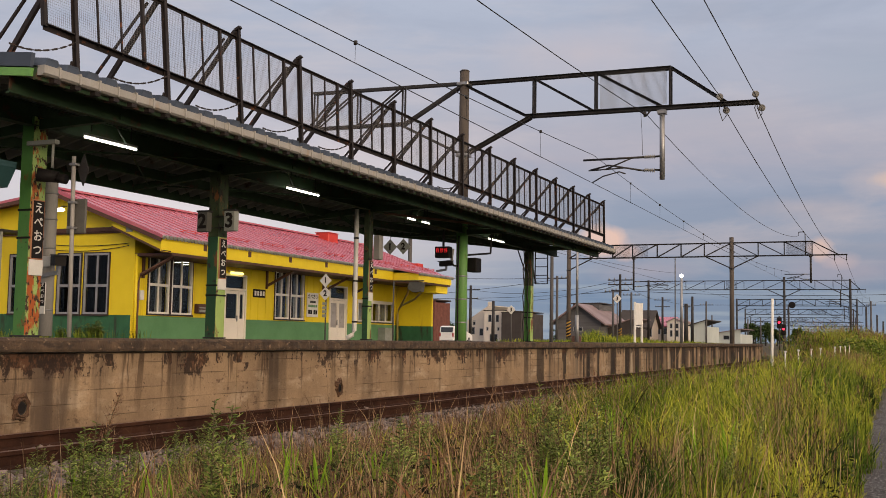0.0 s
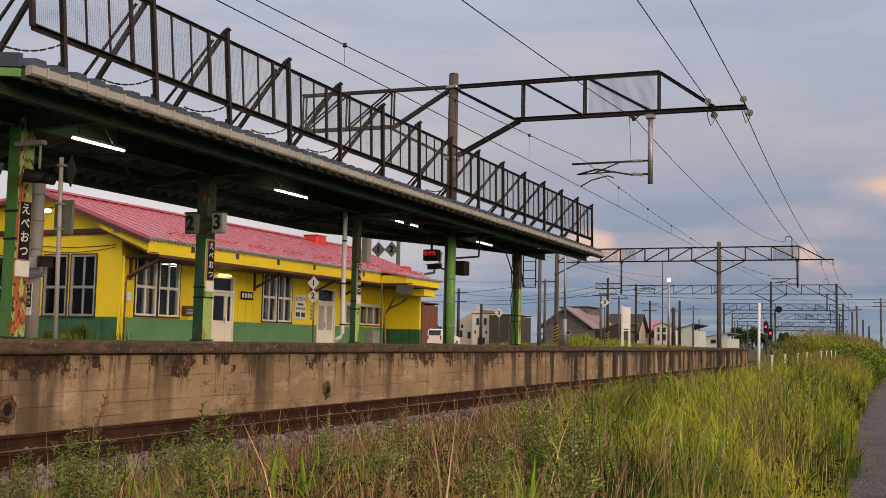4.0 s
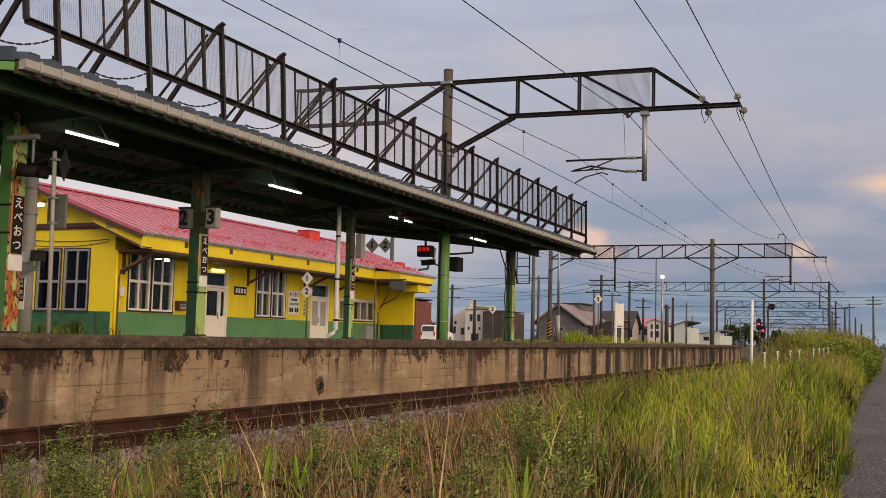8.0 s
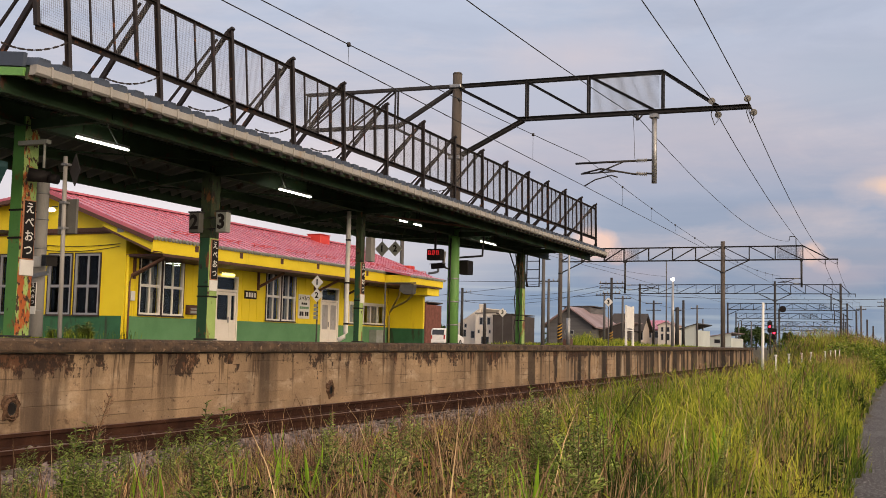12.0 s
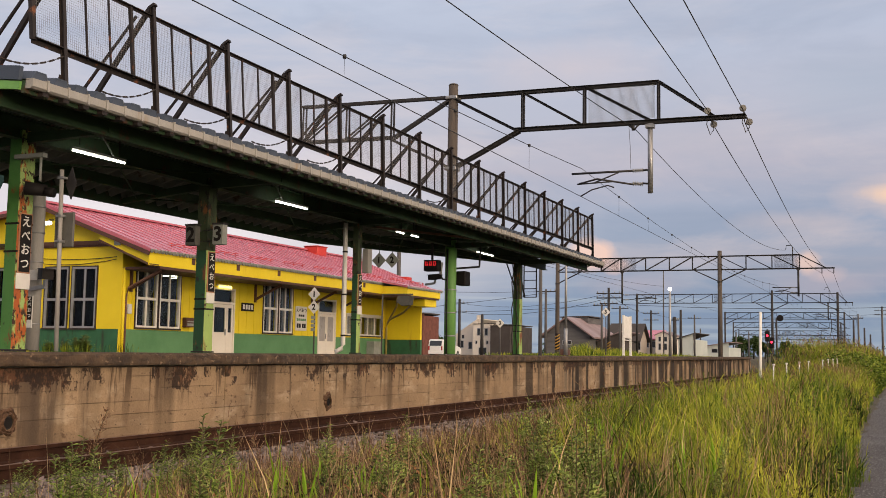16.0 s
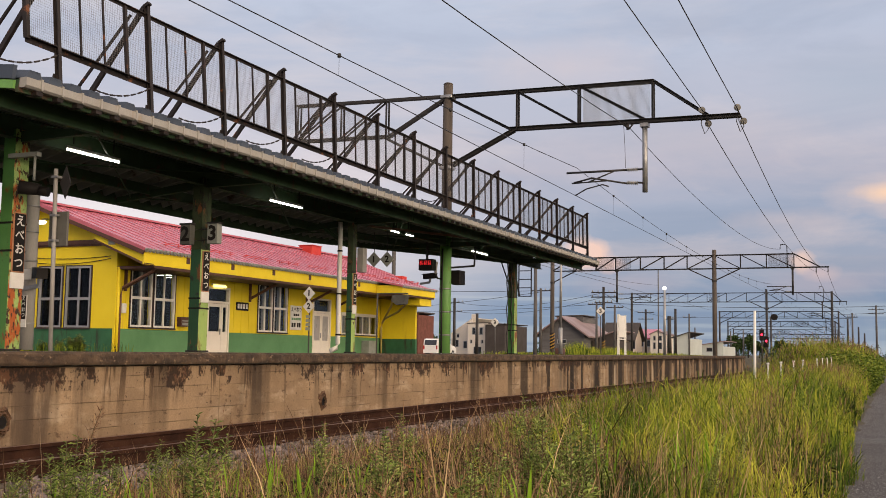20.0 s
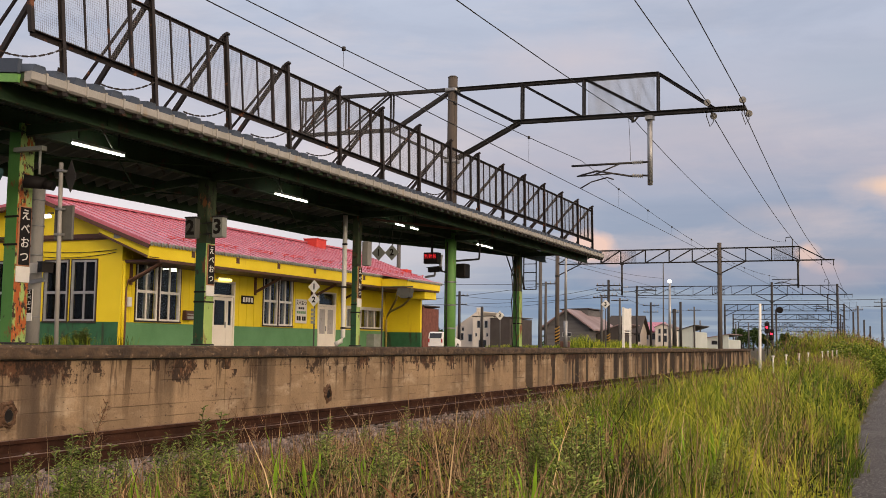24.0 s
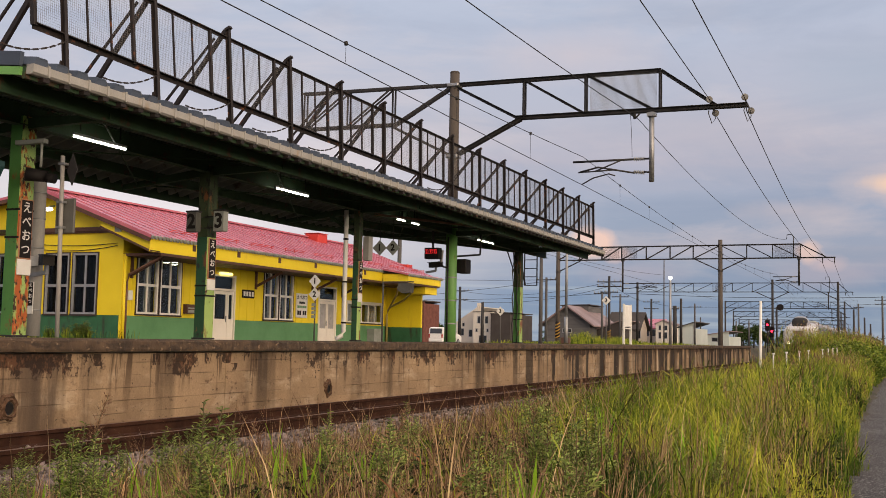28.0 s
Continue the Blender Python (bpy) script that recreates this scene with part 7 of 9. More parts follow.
box(bm, (-13.1, 42.7, TOP - 0.02), (-12.8, 43.2, TOP + 0.24), 0.01)
part("body", bm, BROWN, g)
d = diamond("stop_mark", -14.6, 56.0, 3.3, 0.25, "3", WHITE, BLACK, "white diamond stop mark on a thin post")
bm = B()
tube(bm, [(-14.6, 56.03, -0.2), (-14.6, 56.03, 3.3)], 0.03, 6)
part("post", bm, GREYPOLE, d)
d = diamond("stop_mark", -17.6, 47.5, 2.42, 0.22, "3", WHITE, BLACK, "small white diamond stop mark on a post by the street")
bm = B()
tube(bm, [(-17.6, 47.53, STREET - 0.05), (-17.6, 47.53, 2.42)], 0.03, 6)
part("post", bm, GREYPOLE, d)
# teal eave of a shelter that reaches in at the near end
g = thing("shelter_roof", (-12.6, 9.2, 3.0), "teal sheet-metal eave of a small platform shelter", "shelter")
bm = B()
prism(bm, [(-14.4, 3.95), (-11.35, 3.38), (-11.35, 3.30), (-11.5, 3.03), (-14.4, 3.03)], 9.6, 10.75)
part("eave", bm, TEAL, g)
bm = B()
for x in (-11.7, -14.3):
    box(bm, (x - 0.06, 9.7, TOP), (x + 0.06, 9.82, 3.03))
split_parts("post", bm, WHITE, g)


# ---- beyond the station ----
def far_house(name, x0, x1, y0, y1, zb, ze, zr, ridge, wall_mat, roof_mat, wins, label, over=0.4):
    """A gabled house. ridge 'x' runs across the view, 'y' away from it. wins: (u0, u1, z0, z1) on the face towards -Y."""
    h = thing(name, ((x0 + x1) / 2, y0, zb), label, "house", group="houses behind the station")
    part("front_wall", holed(B(), "x", y0, 0.2, x0, x1, zb, ze, wins), wall_mat, h)
    bm = B()
    box(bm, (x0, y0 + 0.2, zb), (x0 + 0.2, y1, ze))
    box(bm, (x1 - 0.2, y0 + 0.2, zb), (x1, y1, ze))
    box(bm, (x0 + 0.2, y1 - 0.2, zb), (x1 - 0.2, y1, ze))
    split_parts("wall", bm, wall_mat, h)
    xm, ym = (x0 + x1) / 2, (y0 + y1) / 2
    if ridge == "y":
        bm = B()
        prism(bm, [(x0, ze), (x1, ze), (xm, zr - 0.15)], y0 + 0.02, y0 + 0.2)
        part("gable", bm, wall_mat, h)
        for s in (-1, 1):
            bm = B()
            xe = (x1 + over) if s > 0 else (x0 - over)
            zz = ze - (zr - ze) * over / (x1 - xm)
            prism(bm, [(xm, zr), (xe, zz), (xe, zz - 0.18), (xm, zr - 0.18)], y0 - over, y1 + over)
            part("roof", bm, roof_mat, h)
    elif ridge == "x":
        for s in (-1, 1):
            bm = B()
            ye = (y1 + over) if s > 0 else (y0 - over)
            zz = ze - (zr - ze) * over / (y1 - ym)
            prism_x(bm, [(ym, zr), (ye, zz), (ye, zz - 0.18), (ym, zr - 0.18)], x0 - over, x1 + over)
            part("roof", bm, roof_mat, h)
        for x in (x0, x1 - 0.2):
            bm = B()
            prism_x(bm, [(y0, ze), (y1, ze), (ym, zr - 0.15)], x, x + 0.2)
            part("gable", bm, wall_mat, h)
    else:
        bm = B()
        prism(bm, [(x0 - over, ze), (x0 - over, ze + 0.12), (x1 + over, zr + 0.12), (x1 + over, zr)], y0 - over, y1 + over)
        part("roof", bm, roof_mat, h)
        bm = B()
        prism(bm, [(x0, ze - 0.01), (x1, ze - 0.01), (x1, zr - 0.02), (x0, ze + 0.005)], y0, y0 + 0.2)
        part("gable", bm, wall_mat, h)
    for a, b, c, d in wins:
        bm = B()
        for q in ((a, a + 0.07, c, d), (b - 0.07, b, c, d), (a, b, c, c + 0.07), (a, b, d - 0.07, d)):
            box(bm, (q[0], y0 - 0.02, q[2]), (q[1], y0 + 0.1, q[3]))
        w = part("window", bm, GREYFRAME, h)
        bm = B()
        box(bm, (a + 0.07, y0 + 0.08, c + 0.07), (b - 0.07, y0 + 0.09, d - 0.07))
        part("pane", bm, DARKPANE, w)
    return h


DARKPANE = surface("dark_window_glass", (0.02, 0.022, 0.026), (0.03, 0.03, 0.035), 1, 0.12, bump=0, spec=0.6)
PLASTER = surface("pale_plaster", (0.62, 0.57, 0.52), (0.54, 0.49, 0.44), 0.3, 0.85)
DARKSIDING = surface("dark_brown_siding", (0.055, 0.045, 0.042), (0.04, 0.032, 0.03), 0.4, 0.8)
GREYSIDING = surface("grey_weatherboard", (0.13, 0.125, 0.13), (0.075, 0.072, 0.078), 0.3, 0.85, stretch=(0.3, 1, 6))
PINKROOF = surface("faded_pinkish_roof", (0.25, 0.18, 0.18), (0.19, 0.135, 0.135), 0.3, 0.6)
BEIGE = surface("beige_wall", (0.42, 0.36, 0.32), (0.35, 0.30, 0.26), 0.3, 0.85)
PALEBLUE = surface("pale_green_grey_wall", (0.48, 0.52, 0.50), (0.42, 0.45, 0.44), 0.3, 0.7)
BRICKRED = surface("red_brown_brick", (0.17, 0.06, 0.045), (0.11, 0.04, 0.03), 2, 0.9)
CARWHITE = surface("white_car_paint", (0.75, 0.74, 0.73), (0.70, 0.69, 0.68), 1, 0.25, bump=0)
TYRE = surface("black_tyre", (0.02, 0.02, 0.02), None, 6, 0.9)
REDGLASS = surface("red_tail_lamp", (0.35, 0.02, 0.02), None, 3, 0.2, bump=0)

wh = [(-66.2, -65.6, 1.6, 2.8), (-64.9, -64.2, 3.0, 4.3), (-66.0, -65.5, 3.1, 3.9), (-64.0, -63.5, 3.0, 4.3), (-64.8, -64.1, 1.4, 2.6)]
far_house("white_house", -67.0, -63.2, 160, 172, 0.4, 3.7, 6.3, "shed", PLASTER, PLASTER, [w for w in wh if w[3] < 3.95], "cream white two-storey house with a slanting roof", 0.05)
h2 = far_house("flat_roofed_house", -63.2, -59.8, 158, 170, 0.4, 5.4, 5.5, "flat", PLASTER, DARKSIDING, [(-62.5, -61.9, 3.6, 4.8), (-61.2, -60.6, 3.6, 4.8), (-62.8, -62.4, 2.2, 2.8), (-61.9, -61.5, 2.2, 2.8), (-60.9, -60.5, 2.2, 2.8), (-62.2, -60.8, 0.5, 1.7)], "pale two-storey house with a dark flat roof and small windows", 0.1)
bm = B()
box(bm, (-63.6, 160.5, 5.4), (-62.8, 161.3, 7.0), 0.03)
part("chimney", bm, PLASTER, h2)
far_house("dark_house", -59.8, -56.5, 157, 168, 0.4, 5.1, 5.3, "flat", DARKSIDING, DARKSIDING, [], "blackish brown boxy house", 0.1)
far_house("grey_house", -40.3, -34.6, 125, 137, 0.4, 3.5, 5.5, "y", GREYSIDING, PINKROOF, [(-38.1, -36.9, 2.05, 2.6)], "grey weatherboard house with a faded pinkish roof", 0.7)
far_house("porch_house", -34.5, -31.6, 128, 138, 0.4, 2.5, 3.7, "shed", DARKSIDING, PINKROOF, [], "low lean-to with a faded roof", 0.2)
far_house("flat_house", -40.0, -36.5, 131, 138, 0.4, 5.6, 5.7, "flat", GREYSIDING, DARKSIDING, [], "grey boxy storey behind the grey house", 0.2)
far_house("beige_house", -38.6, -34.4, 150, 156, 0.4, 3.3, 5.5, "x", BEIGE, DARKSIDING, [(-35.0, -34.0, 1.6, 2.8)], "beige house under a dark brown roof", 0.5)
far_house("red_roofed_house", -43.5, -39.8, 190, 200, 0.4, 3.9, 5.5, "x", BEIGE, REDROOF, [(-42.5, -41.5, 2.2, 3.4), (-41, -40.2, 2.2, 3.4)], "far house with a red roof", 0.4)
far_house("pink_house", -39.9, -37.2, 188, 196, 0.4, 4.6, 5.2, "y", PLASTER, PINKROOF, [(-39.4, -38.9, 1.8, 3.0), (-38.4, -37.8, 1.8, 3.0), (-39.4, -38.9, 3.3, 4.2), (-38.4, -37.8, 3.3, 4.2)], "far pale pink two-storey house", 0.2)
far_house("pale_shed", -28.6, -26.5, 150, 162, 0.4, 3.2, 4.05, "shed", PALEBLUE, DARKSIDING, [], "pale shed with a slanting roof", 0.3)
far_house("low_shed", -28.9, -24.8, 172, 186, 0.4, 2.3, 3.1, "shed", PALEBLUE, PINKROOF, [(-27.5, -26.5, 1.4, 2.1)], "low pale warehouse far down the line", 0.3)
bh = far_house("brick_hut", -46.57, -45.6, 100, 104, STREET - 0.05, 4.7, 4.9, "flat", BRICKRED, DARKSIDING, [(-46.3, -45.9, 1.6, 3.4)], "small red-brown brick hut beside the station house", 0.1)


def build_van(x, y, z):
    v = thing("white_van", (x, y, z), "white estate van parked tail-on behind the station", "car")
    w, l = 0.66, 4.1
    bm = B()
    out = [(y, z + 0.30), (y, z + 0.95), (y + 0.12, z + 1.42), (y + 0.35, z + 1.52), (y + 2.3, z + 1.52), (y + 3.0, z + 1.02), (y + 3.8, z + 0.90), (y + l, z + 0.70), (y + l, z + 0.30)]
    prism_x(bm, out, x - w, x + w)
    bmesh.ops.bevel(bm, geom=bm.edges[:], offset=0.05, segments=2, affect="EDGES")
    part("body", bm, CARWHITE, v)
    bm = B()
    prism_x(bm, [(y - 0.012, z + 0.98), (y + 0.10, z + 1.40), (y + 0.12, z + 1.40), (y + 0.01, z + 0.98)], x - w + 0.12, x + w - 0.12)
    part("rear_window", bm, DARKPANE, v)
    for s in (-1, 1):
        bm = B()
        prism_x(bm, [(y + 0.3, z + 1.0), (y + 0.4, z + 1.4), (y + 2.25, z + 1.4), (y + 2.75, z + 1.02)], x + s * (w - 0.005), x + s * (w + 0.006))
        part("side_window", bm, DARKPANE, v)
        bm = B()
        box(bm, (x + s * (w - 0.14), y - 0.02, z + 0.62), (x + s * (w - 0.02), y + 0.02, z + 0.95), 0.01)
        part("tail_lamp", bm, REDGLASS, v)
        for yy in (y + 0.75, y + 3.3):
            bm = B()
            tube(bm, [(x + s * (w - 0.18), yy, z + 0.29), (x + s * (w + 0.01), yy, z + 0.29)], 0.29, 18)
            wl_ = part("wheel", bm, TYRE, v)
            bm = B()
            tube(bm, [(x + s * (w + 0.01), yy, z + 0.29), (x + s * (w + 0.02), yy, z + 0.29)], 0.18, 14)
            part("rim", bm, GALV, wl_)
    bm = B()
    box(bm, (x - 0.17, y - 0.014, z + 0.55), (x + 0.17, y - 0.004, z + 0.66))
    part("plate", bm, WHITE, v)
    bm = B()
    box(bm, (x - w + 0.03, y - 0.05, z + 0.30), (x + w - 0.03, y + 0.05, z + 0.50), 0.02)
    part("bumper", bm, CARWHITE, v)


build_van(-35.35, 80.0, STREET - 0.02)


def pole(x, y, zt, r, label, arms=(), zb=None, mat=None, lean=0.0, name="utility_pole"):
    zb = ground_z(x, y) - 0.1 if zb is None else zb
    p = thing(name, (x, y, zb), label, "pole", group="poles around the station")
    bm = B()
    tube(bm, [(x, y, zb), (x + lean, y, zt)], r, 10, r * 0.75)
    part("shaft", bm, mat or GREYPOLE, p)
    for z, w in arms:
        bm = B()
        bar(bm, (x - w, y, z), (x + w, y, z), 0.09, 0.09)
        part("cross_arm", bm, DARKSTEEL, p)
        bm = B()
        for k in (-0.9, -0.45, 0.45, 0.9):
            tube(bm, [(x + k * w, y, z + 0.04), (x + k * w, y, z + 0.22)], 0.05, 6, 0.03)
        split_parts("insulator", bm, CERAMIC, p)
    return p


def stripes(x, y, z0, r):
    """Black and yellow guard sleeve round a pole foot."""
    t = thing("pole_guard", (x, y, z0), "black and yellow striped guard round a pole", "pole guard", group="striped pole guards")
    bm = B()
    tube(bm, [(x, y, z0), (x, y, z0 + 1.25)], r * 1.10, 14)
    part("sleeve", bm, BLACK, t)
    for i in range(5):
        bm = B()
        rows = []
        for k in range(13):
            a = 2 * math.pi * k / 12
            q = z0 + 0.08 + 0.24 * i + 0.10 * math.cos(a)
            u, w = x + r * 1.13 * math.sin(a + 0.9), y + r * 1.13 * math.cos(a + 0.9)
            rows.append((bm.verts.new((u, w, q)), bm.verts.new((u, w, q + 0.11))))
        for u, w in zip(rows, rows[1:]):
            bm.faces.new((u[0], w[0], w[1], u[1]))
        part("stripe", bm, HAZARD, t)


pole(-19.65, 60, 6.6, 0.125, "grey concrete pole beside the far track")
pole(-27.36, 85, 6.4, 0.13, "grey wooden pole with a cross arm", ((6.2, 0.9),))
pole(-25.15, 95, 5.7, 0.12, "thin utility pole with a cross arm", ((5.5, 0.8),))
pole(-23.2, 90, 6.8, 0.14, "dark wooden utility pole with three cross arms", ((6.3, 1.1), (5.9, 1.1), (5.4, 0.8)), mat=DARKSTEEL)
pole(-29.6, 120, 6.6, 0.15, "utility pole with a cross arm", ((6.3, 1.0),))
pole(-30.3, 140, 6.9, 0.17, "utility pole with transformers", ((6.5, 1.1), (5.6, 1.0)), mat=DARKSTEEL)
pole(-32.7, 160, 13.9, 0.10, "tall thin radio mast")
pole(-19.4, 100, 4.6, 0.22, "short dark signal post", ((4.3, 0.4),), mat=DARKSTEEL)
pole(-20.7, 110, 5.7, 0.16, "dark wooden pole beside the tracks", mat=DARKSTEEL)
pole(-26.3, 150, 6.7, 0.14, "grey utility pole near the sheds", ((6.2, 0.9),))
pole(-27.2, 160, 5.0, 0.12, "grey utility pole near the sheds")
pole(-29.25, 75, 3.9, 0.14, "short dark post with a bracket", mat=DARKSTEEL)
pole(-26.1, 190, 5.2, 0.15, "grey utility pole far down the line")
pole(-18.9, 150, 4.4, 0.12, "grey utility pole far down the line")
pole(-4.45, 140, 6.4, 0.14, "pale far utility pole", ((5.9, 0.6),))
pole(-4.3, 160, 5.2, 0.16, "dark pole far down the line", mat=DARKSTEEL)
pole(-3.3, 150, 4.1, 0.14, "dark pole far down the line", mat=DARKSTEEL)
pole(-7.5, 210, 8.0, 0.22, "far dark mast by the track", mat=DARKSTEEL)
pole(-2.3, 190, 9.6, 0.2, "far utility pole with two cross arms", ((8.9, 1.2), (8.2, 1.2)))
pole(-49.0, 118, 7.4, 0.2, "utility pole with transformers by the brick hut", ((6.9, 1.2), (5.8, 1.0)), mat=DARKSTEEL)
pole(-22.45, 46.2, 7.2, 0.12, "dark grey pole close behind the station house", mat=GREYPOLE)
stripes(-23.7, 76.5, 1.25, 0.165)
stripes(-23.2, 90, 0.9, 0.14)

# low wires between the utility poles
for x0, y0, z0, x1, y1, z1, s in ((-49, 118, 6.9, -23.2, 90, 6.3, 0.8), (-49, 118, 5.8, -23.2, 90, 5.9, 0.8), (-23.2, 90, 6.3, -30.3, 140, 6.5, 0.5), (-23.2, 90, 5.4, 12, 88, 5.6, 0.6),
                                  (-90, 130, 8.2, -25.1, 95, 5.5, 1.2), (-90, 130, 6.2, -27.3, 85, 6.1, 0.9), (-30.3, 140, 6.5, -26.3, 150, 6.2, 0.3), (-26.3, 150, 6.2, 30, 150, 9.8, 1.0), (-80, 100, 10.5, -27.36, 85, 6.2, 1.0)):
    wire(sagged((x0, y0, z0), (x1, y1, z1), s, 10), 0.022, "low distribution wire between utility poles", "power_line", 3)


def signal_light(x, y, z, zb, label):
    s = thing("railway_signal", (x, y, zb), label, "signal", group="red signals down the line")
    bm = B()
    tube(bm, [(x, y, zb), (x, y, z + 0.6)], 0.07, 8)
    part("post", bm, DARKSTEEL, s)
    bm = B()
    box(bm, (x - 0.22, y - 0.12, z - 0.55), (x + 0.22, y + 0.02, z + 0.45), 0.06)
    part("backboard", bm, BLACK, s)
    bm = B()
    tube(bm, [(x, y - 0.2, z), (x, y - 0.125, z)], 0.105, 14)
    part("lens", bm, REDSIGNAL, s)


signal_light(-10.95, 100, 2.90, -0.6, "dark signal with a red light")
signal_light(-10.62, 100.5, 2.32, -0.6, "low dark signal with a red light")
s = thing("disc_signal", (-11.0, 110, -1.0), "round black signal disc on a dark mast", "signal")
bm = B()
tube(bm, [(-11.15, 110, -1.0), (-11.15, 110, 4.9)], 0.09, 8)
part("post", bm, DARKSTEEL, s)
bm = B()
tube(bm, [(-10.8, 109.9, 4.85), (-10.8, 110, 4.85)], 0.33, 20)
part("disc", bm, BLACK, s)


def leaf_cloud(n, centre, radii, size, seed):
    r = np.random.RandomState(seed)
    c = np.zeros((0, 3))
    lumps = np.array(centre) + (r.rand(14, 3) * 2 - 1) * np.array(radii) * 0.72
    k = r.randint(0, 14, n)
    d = r.randn(n, 3)
    d /= np.linalg.norm(d, axis=1, keepdims=True)
    c = lumps[k] + d * np.array(radii) * 0.42 * r.rand(n, 1) ** 0.4
    a, b = r.randn(n, 3), r.randn(n, 3)
    a /= np.linalg.norm(a, axis=1, keepdims=True)
    b -= a * (a * b).sum(1, keepdims=True)
    b /= np.linalg.norm(b, axis=1, keepdims=True)
    s = size * (0.6 + 0.8 * r.rand(n, 1))
    v = np.stack([c - a * s, c + b * s * 0.5, c + a * s, c - b * s * 0.5], 1).reshape(-1, 3)
    f = np.arange(4 * n).reshape(-1, 4)
    return v, f


def tree(x, y, zb, h, rad, seed, label):
    t = thing("tree", (x, y, zb), label, "tree", group="far trees")
    bm = B()
    tube(bm, [(x, y, zb), (x + 0.1, y, zb + h * 0.5), (x, y, zb + h * 0.85)], 0.16, 7, 0.05)
    r = random.Random(seed)
    for i in range(5):
        a = r.uniform(0, 6.28)
        z = zb + h * r.uniform(0.3, 0.6)
        tube(bm, [(x, y, z), (x + rad * 0.7 * math.cos(a), y + rad * 0.7 * math.sin(a), z + h * 0.25)], 0.06, 5, 0.02)
    part("trunk", bm, DARKSIDING, t)
    v, f = leaf_cloud(1100, (x, y, zb + h * 0.62), (rad, rad, h * 0.38), 0.22, seed)
    soup("crown", v, f, FOLIAGE, t)


for i, (x, y, h, rad) in enumerate(((-26.5, 200, 4.2, 1.6), (-24.6, 202, 4.4, 1.8), (-22.8, 204, 3.4, 1.5), (-19.5, 215, 3.6, 2.0), (-16.4, 218, 3.2, 1.6), (-62, 140, 3.6, 1.3), (-17.8, 190, 3.3, 1.2))):
    tree(x, y, 0.3, h, rad, 50 + i, "dark broad-leaved tree far down the line")

# low far line of woods along the horizon
v, f = leaf_cloud(420, (0, 0, 0), (1, 1, 1), 0.085, 3)
vv, ff = [], []
r = random.Random(8)
for i in range(70):
    x, y = -260 + 7.4 * i + r.uniform(-3, 3), 420 + r.uniform(-30, 60)
    s = r.uniform(0.7, 1.6)
    vv.append(v * np.array((5.5, 4, 2.6 * s)) + np.array((x, y, 1.6 * s)))
    ff.append(f + 1680 * i)
tagged(soup("far_woods", np.concatenate(vv), np.concatenate(ff), FOLIAGE), "low dark line of far woods", "woods", kind="stuff")


# ---- grass and weeds ----
def blades(x, y, z, h, w, lean, seed, bend=0.35, aim=None):
    """Grass blades: three tapering lengths that bow outwards. Seven corners and five triangles each."""
    r = np.random.RandomState(seed)
    n = len(x)
    a = r.rand(n) * 2 * np.pi if aim is None else aim
    face = r.rand(n) * 2 * np.pi
    side = np.stack([np.cos(face), np.sin(face), np.zeros(n)], 1) * (w / 2)[:, None]
    out = np.stack([np.cos(a), np.sin(a), np.zeros(n)], 1) * (lean * h)[:, None]
    base = np.stack([x, y, z], 1)
    up = np.zeros((n, 3))
    up[:, 2] = h
    lv = []
    for k, ww in ((0.0, 0.7), (0.4, 1.0), (0.75, 0.75)):
        c = base + up * (k - bend * 0.3 * k * k * lean[:, None]) + out * k ** 2
        lv += [c - side * ww, c + side * ww]
    lv.append(base + up * (1 - bend * 0.5 * lean[:, None]) + out)
    v = np.stack(lv, 1)
    t = np.array([(0, 1, 3), (0, 3, 2), (2, 3, 5), (2, 5, 4), (4, 5, 6)])
    f = t[None] + 7 * np.arange(n)[:, None, None]
    return v.reshape(-1, 3), f.reshape(-1, 3), v[:, 6]


def heads(tip, size, seed, m=6):
    """Loose seed heads at blade tips: slim flecks round the top of the stalk."""
    r = np.random.RandomState(seed)
    n = len(tip)
    c = np.repeat(tip, m, 0)
    s = np.repeat(size, m)
    k = np.tile(np.arange(m), n) / m
    c = c - np.stack([np.zeros(n * m), np.zeros(n * m), s * k], 1)
    a = r.rand(n * m) * 6.28
    d = np.stack([np.cos(a), np.sin(a), 1.2 + r.rand(n * m)], 1) * (s * (0.18 + 0.25 * k))[:, None]
    p = np.stack([np.cos(a + 1.57), np.sin(a + 1.57), np.zeros(n * m)], 1) * np.clip(0.00032 * np.abs(c[:, 1:2]), 0.0014, 0.006)
    v = np.stack([c - p, c + p, c + d], 1).reshape(-1, 3)
    return v, np.arange(len(v)).reshape(-1, 3)


GZ_X = np.arange(-7.0, -0.2, 0.1)
GZ_Y = np.arange(-2.0, 92.0, 0.4)
GZ = np.array([[ground_z(x, y) for x in GZ_X] for y in GZ_Y])


def gz(x, y):
    i = np.clip(((x - GZ_X[0]) / 0.1).astype(int), 0, len(GZ_X) - 1)
    j = np.clip(((y - GZ_Y[0]) / 0.4).astype(int), 0, len(GZ_Y) - 1)
    return GZ[j, i]


def sstep(a, b, v):
    k = np.clip((v - a) / (b - a), 0, 1)
    return k * k * (3 - 2 * k)


def patchy(x, y, s, seed):
    r = np.random.RandomState(seed)
    v = np.zeros(len(x))
    for _ in range(7):
        k = r.randn(2) * s
        v += np.sin(k[0] * x + k[1] * y + r.rand() * 6.28)
    return v / 7 ** 0.5 / 1.4


def sow(n, x0, x1, y0, y1, seed, power=1.0):
    r = np.random.RandomState(seed)
    return x0 + (x1 - x0) * r.rand(n), y0 + (y1 - y0) * r.rand(n) ** power, r


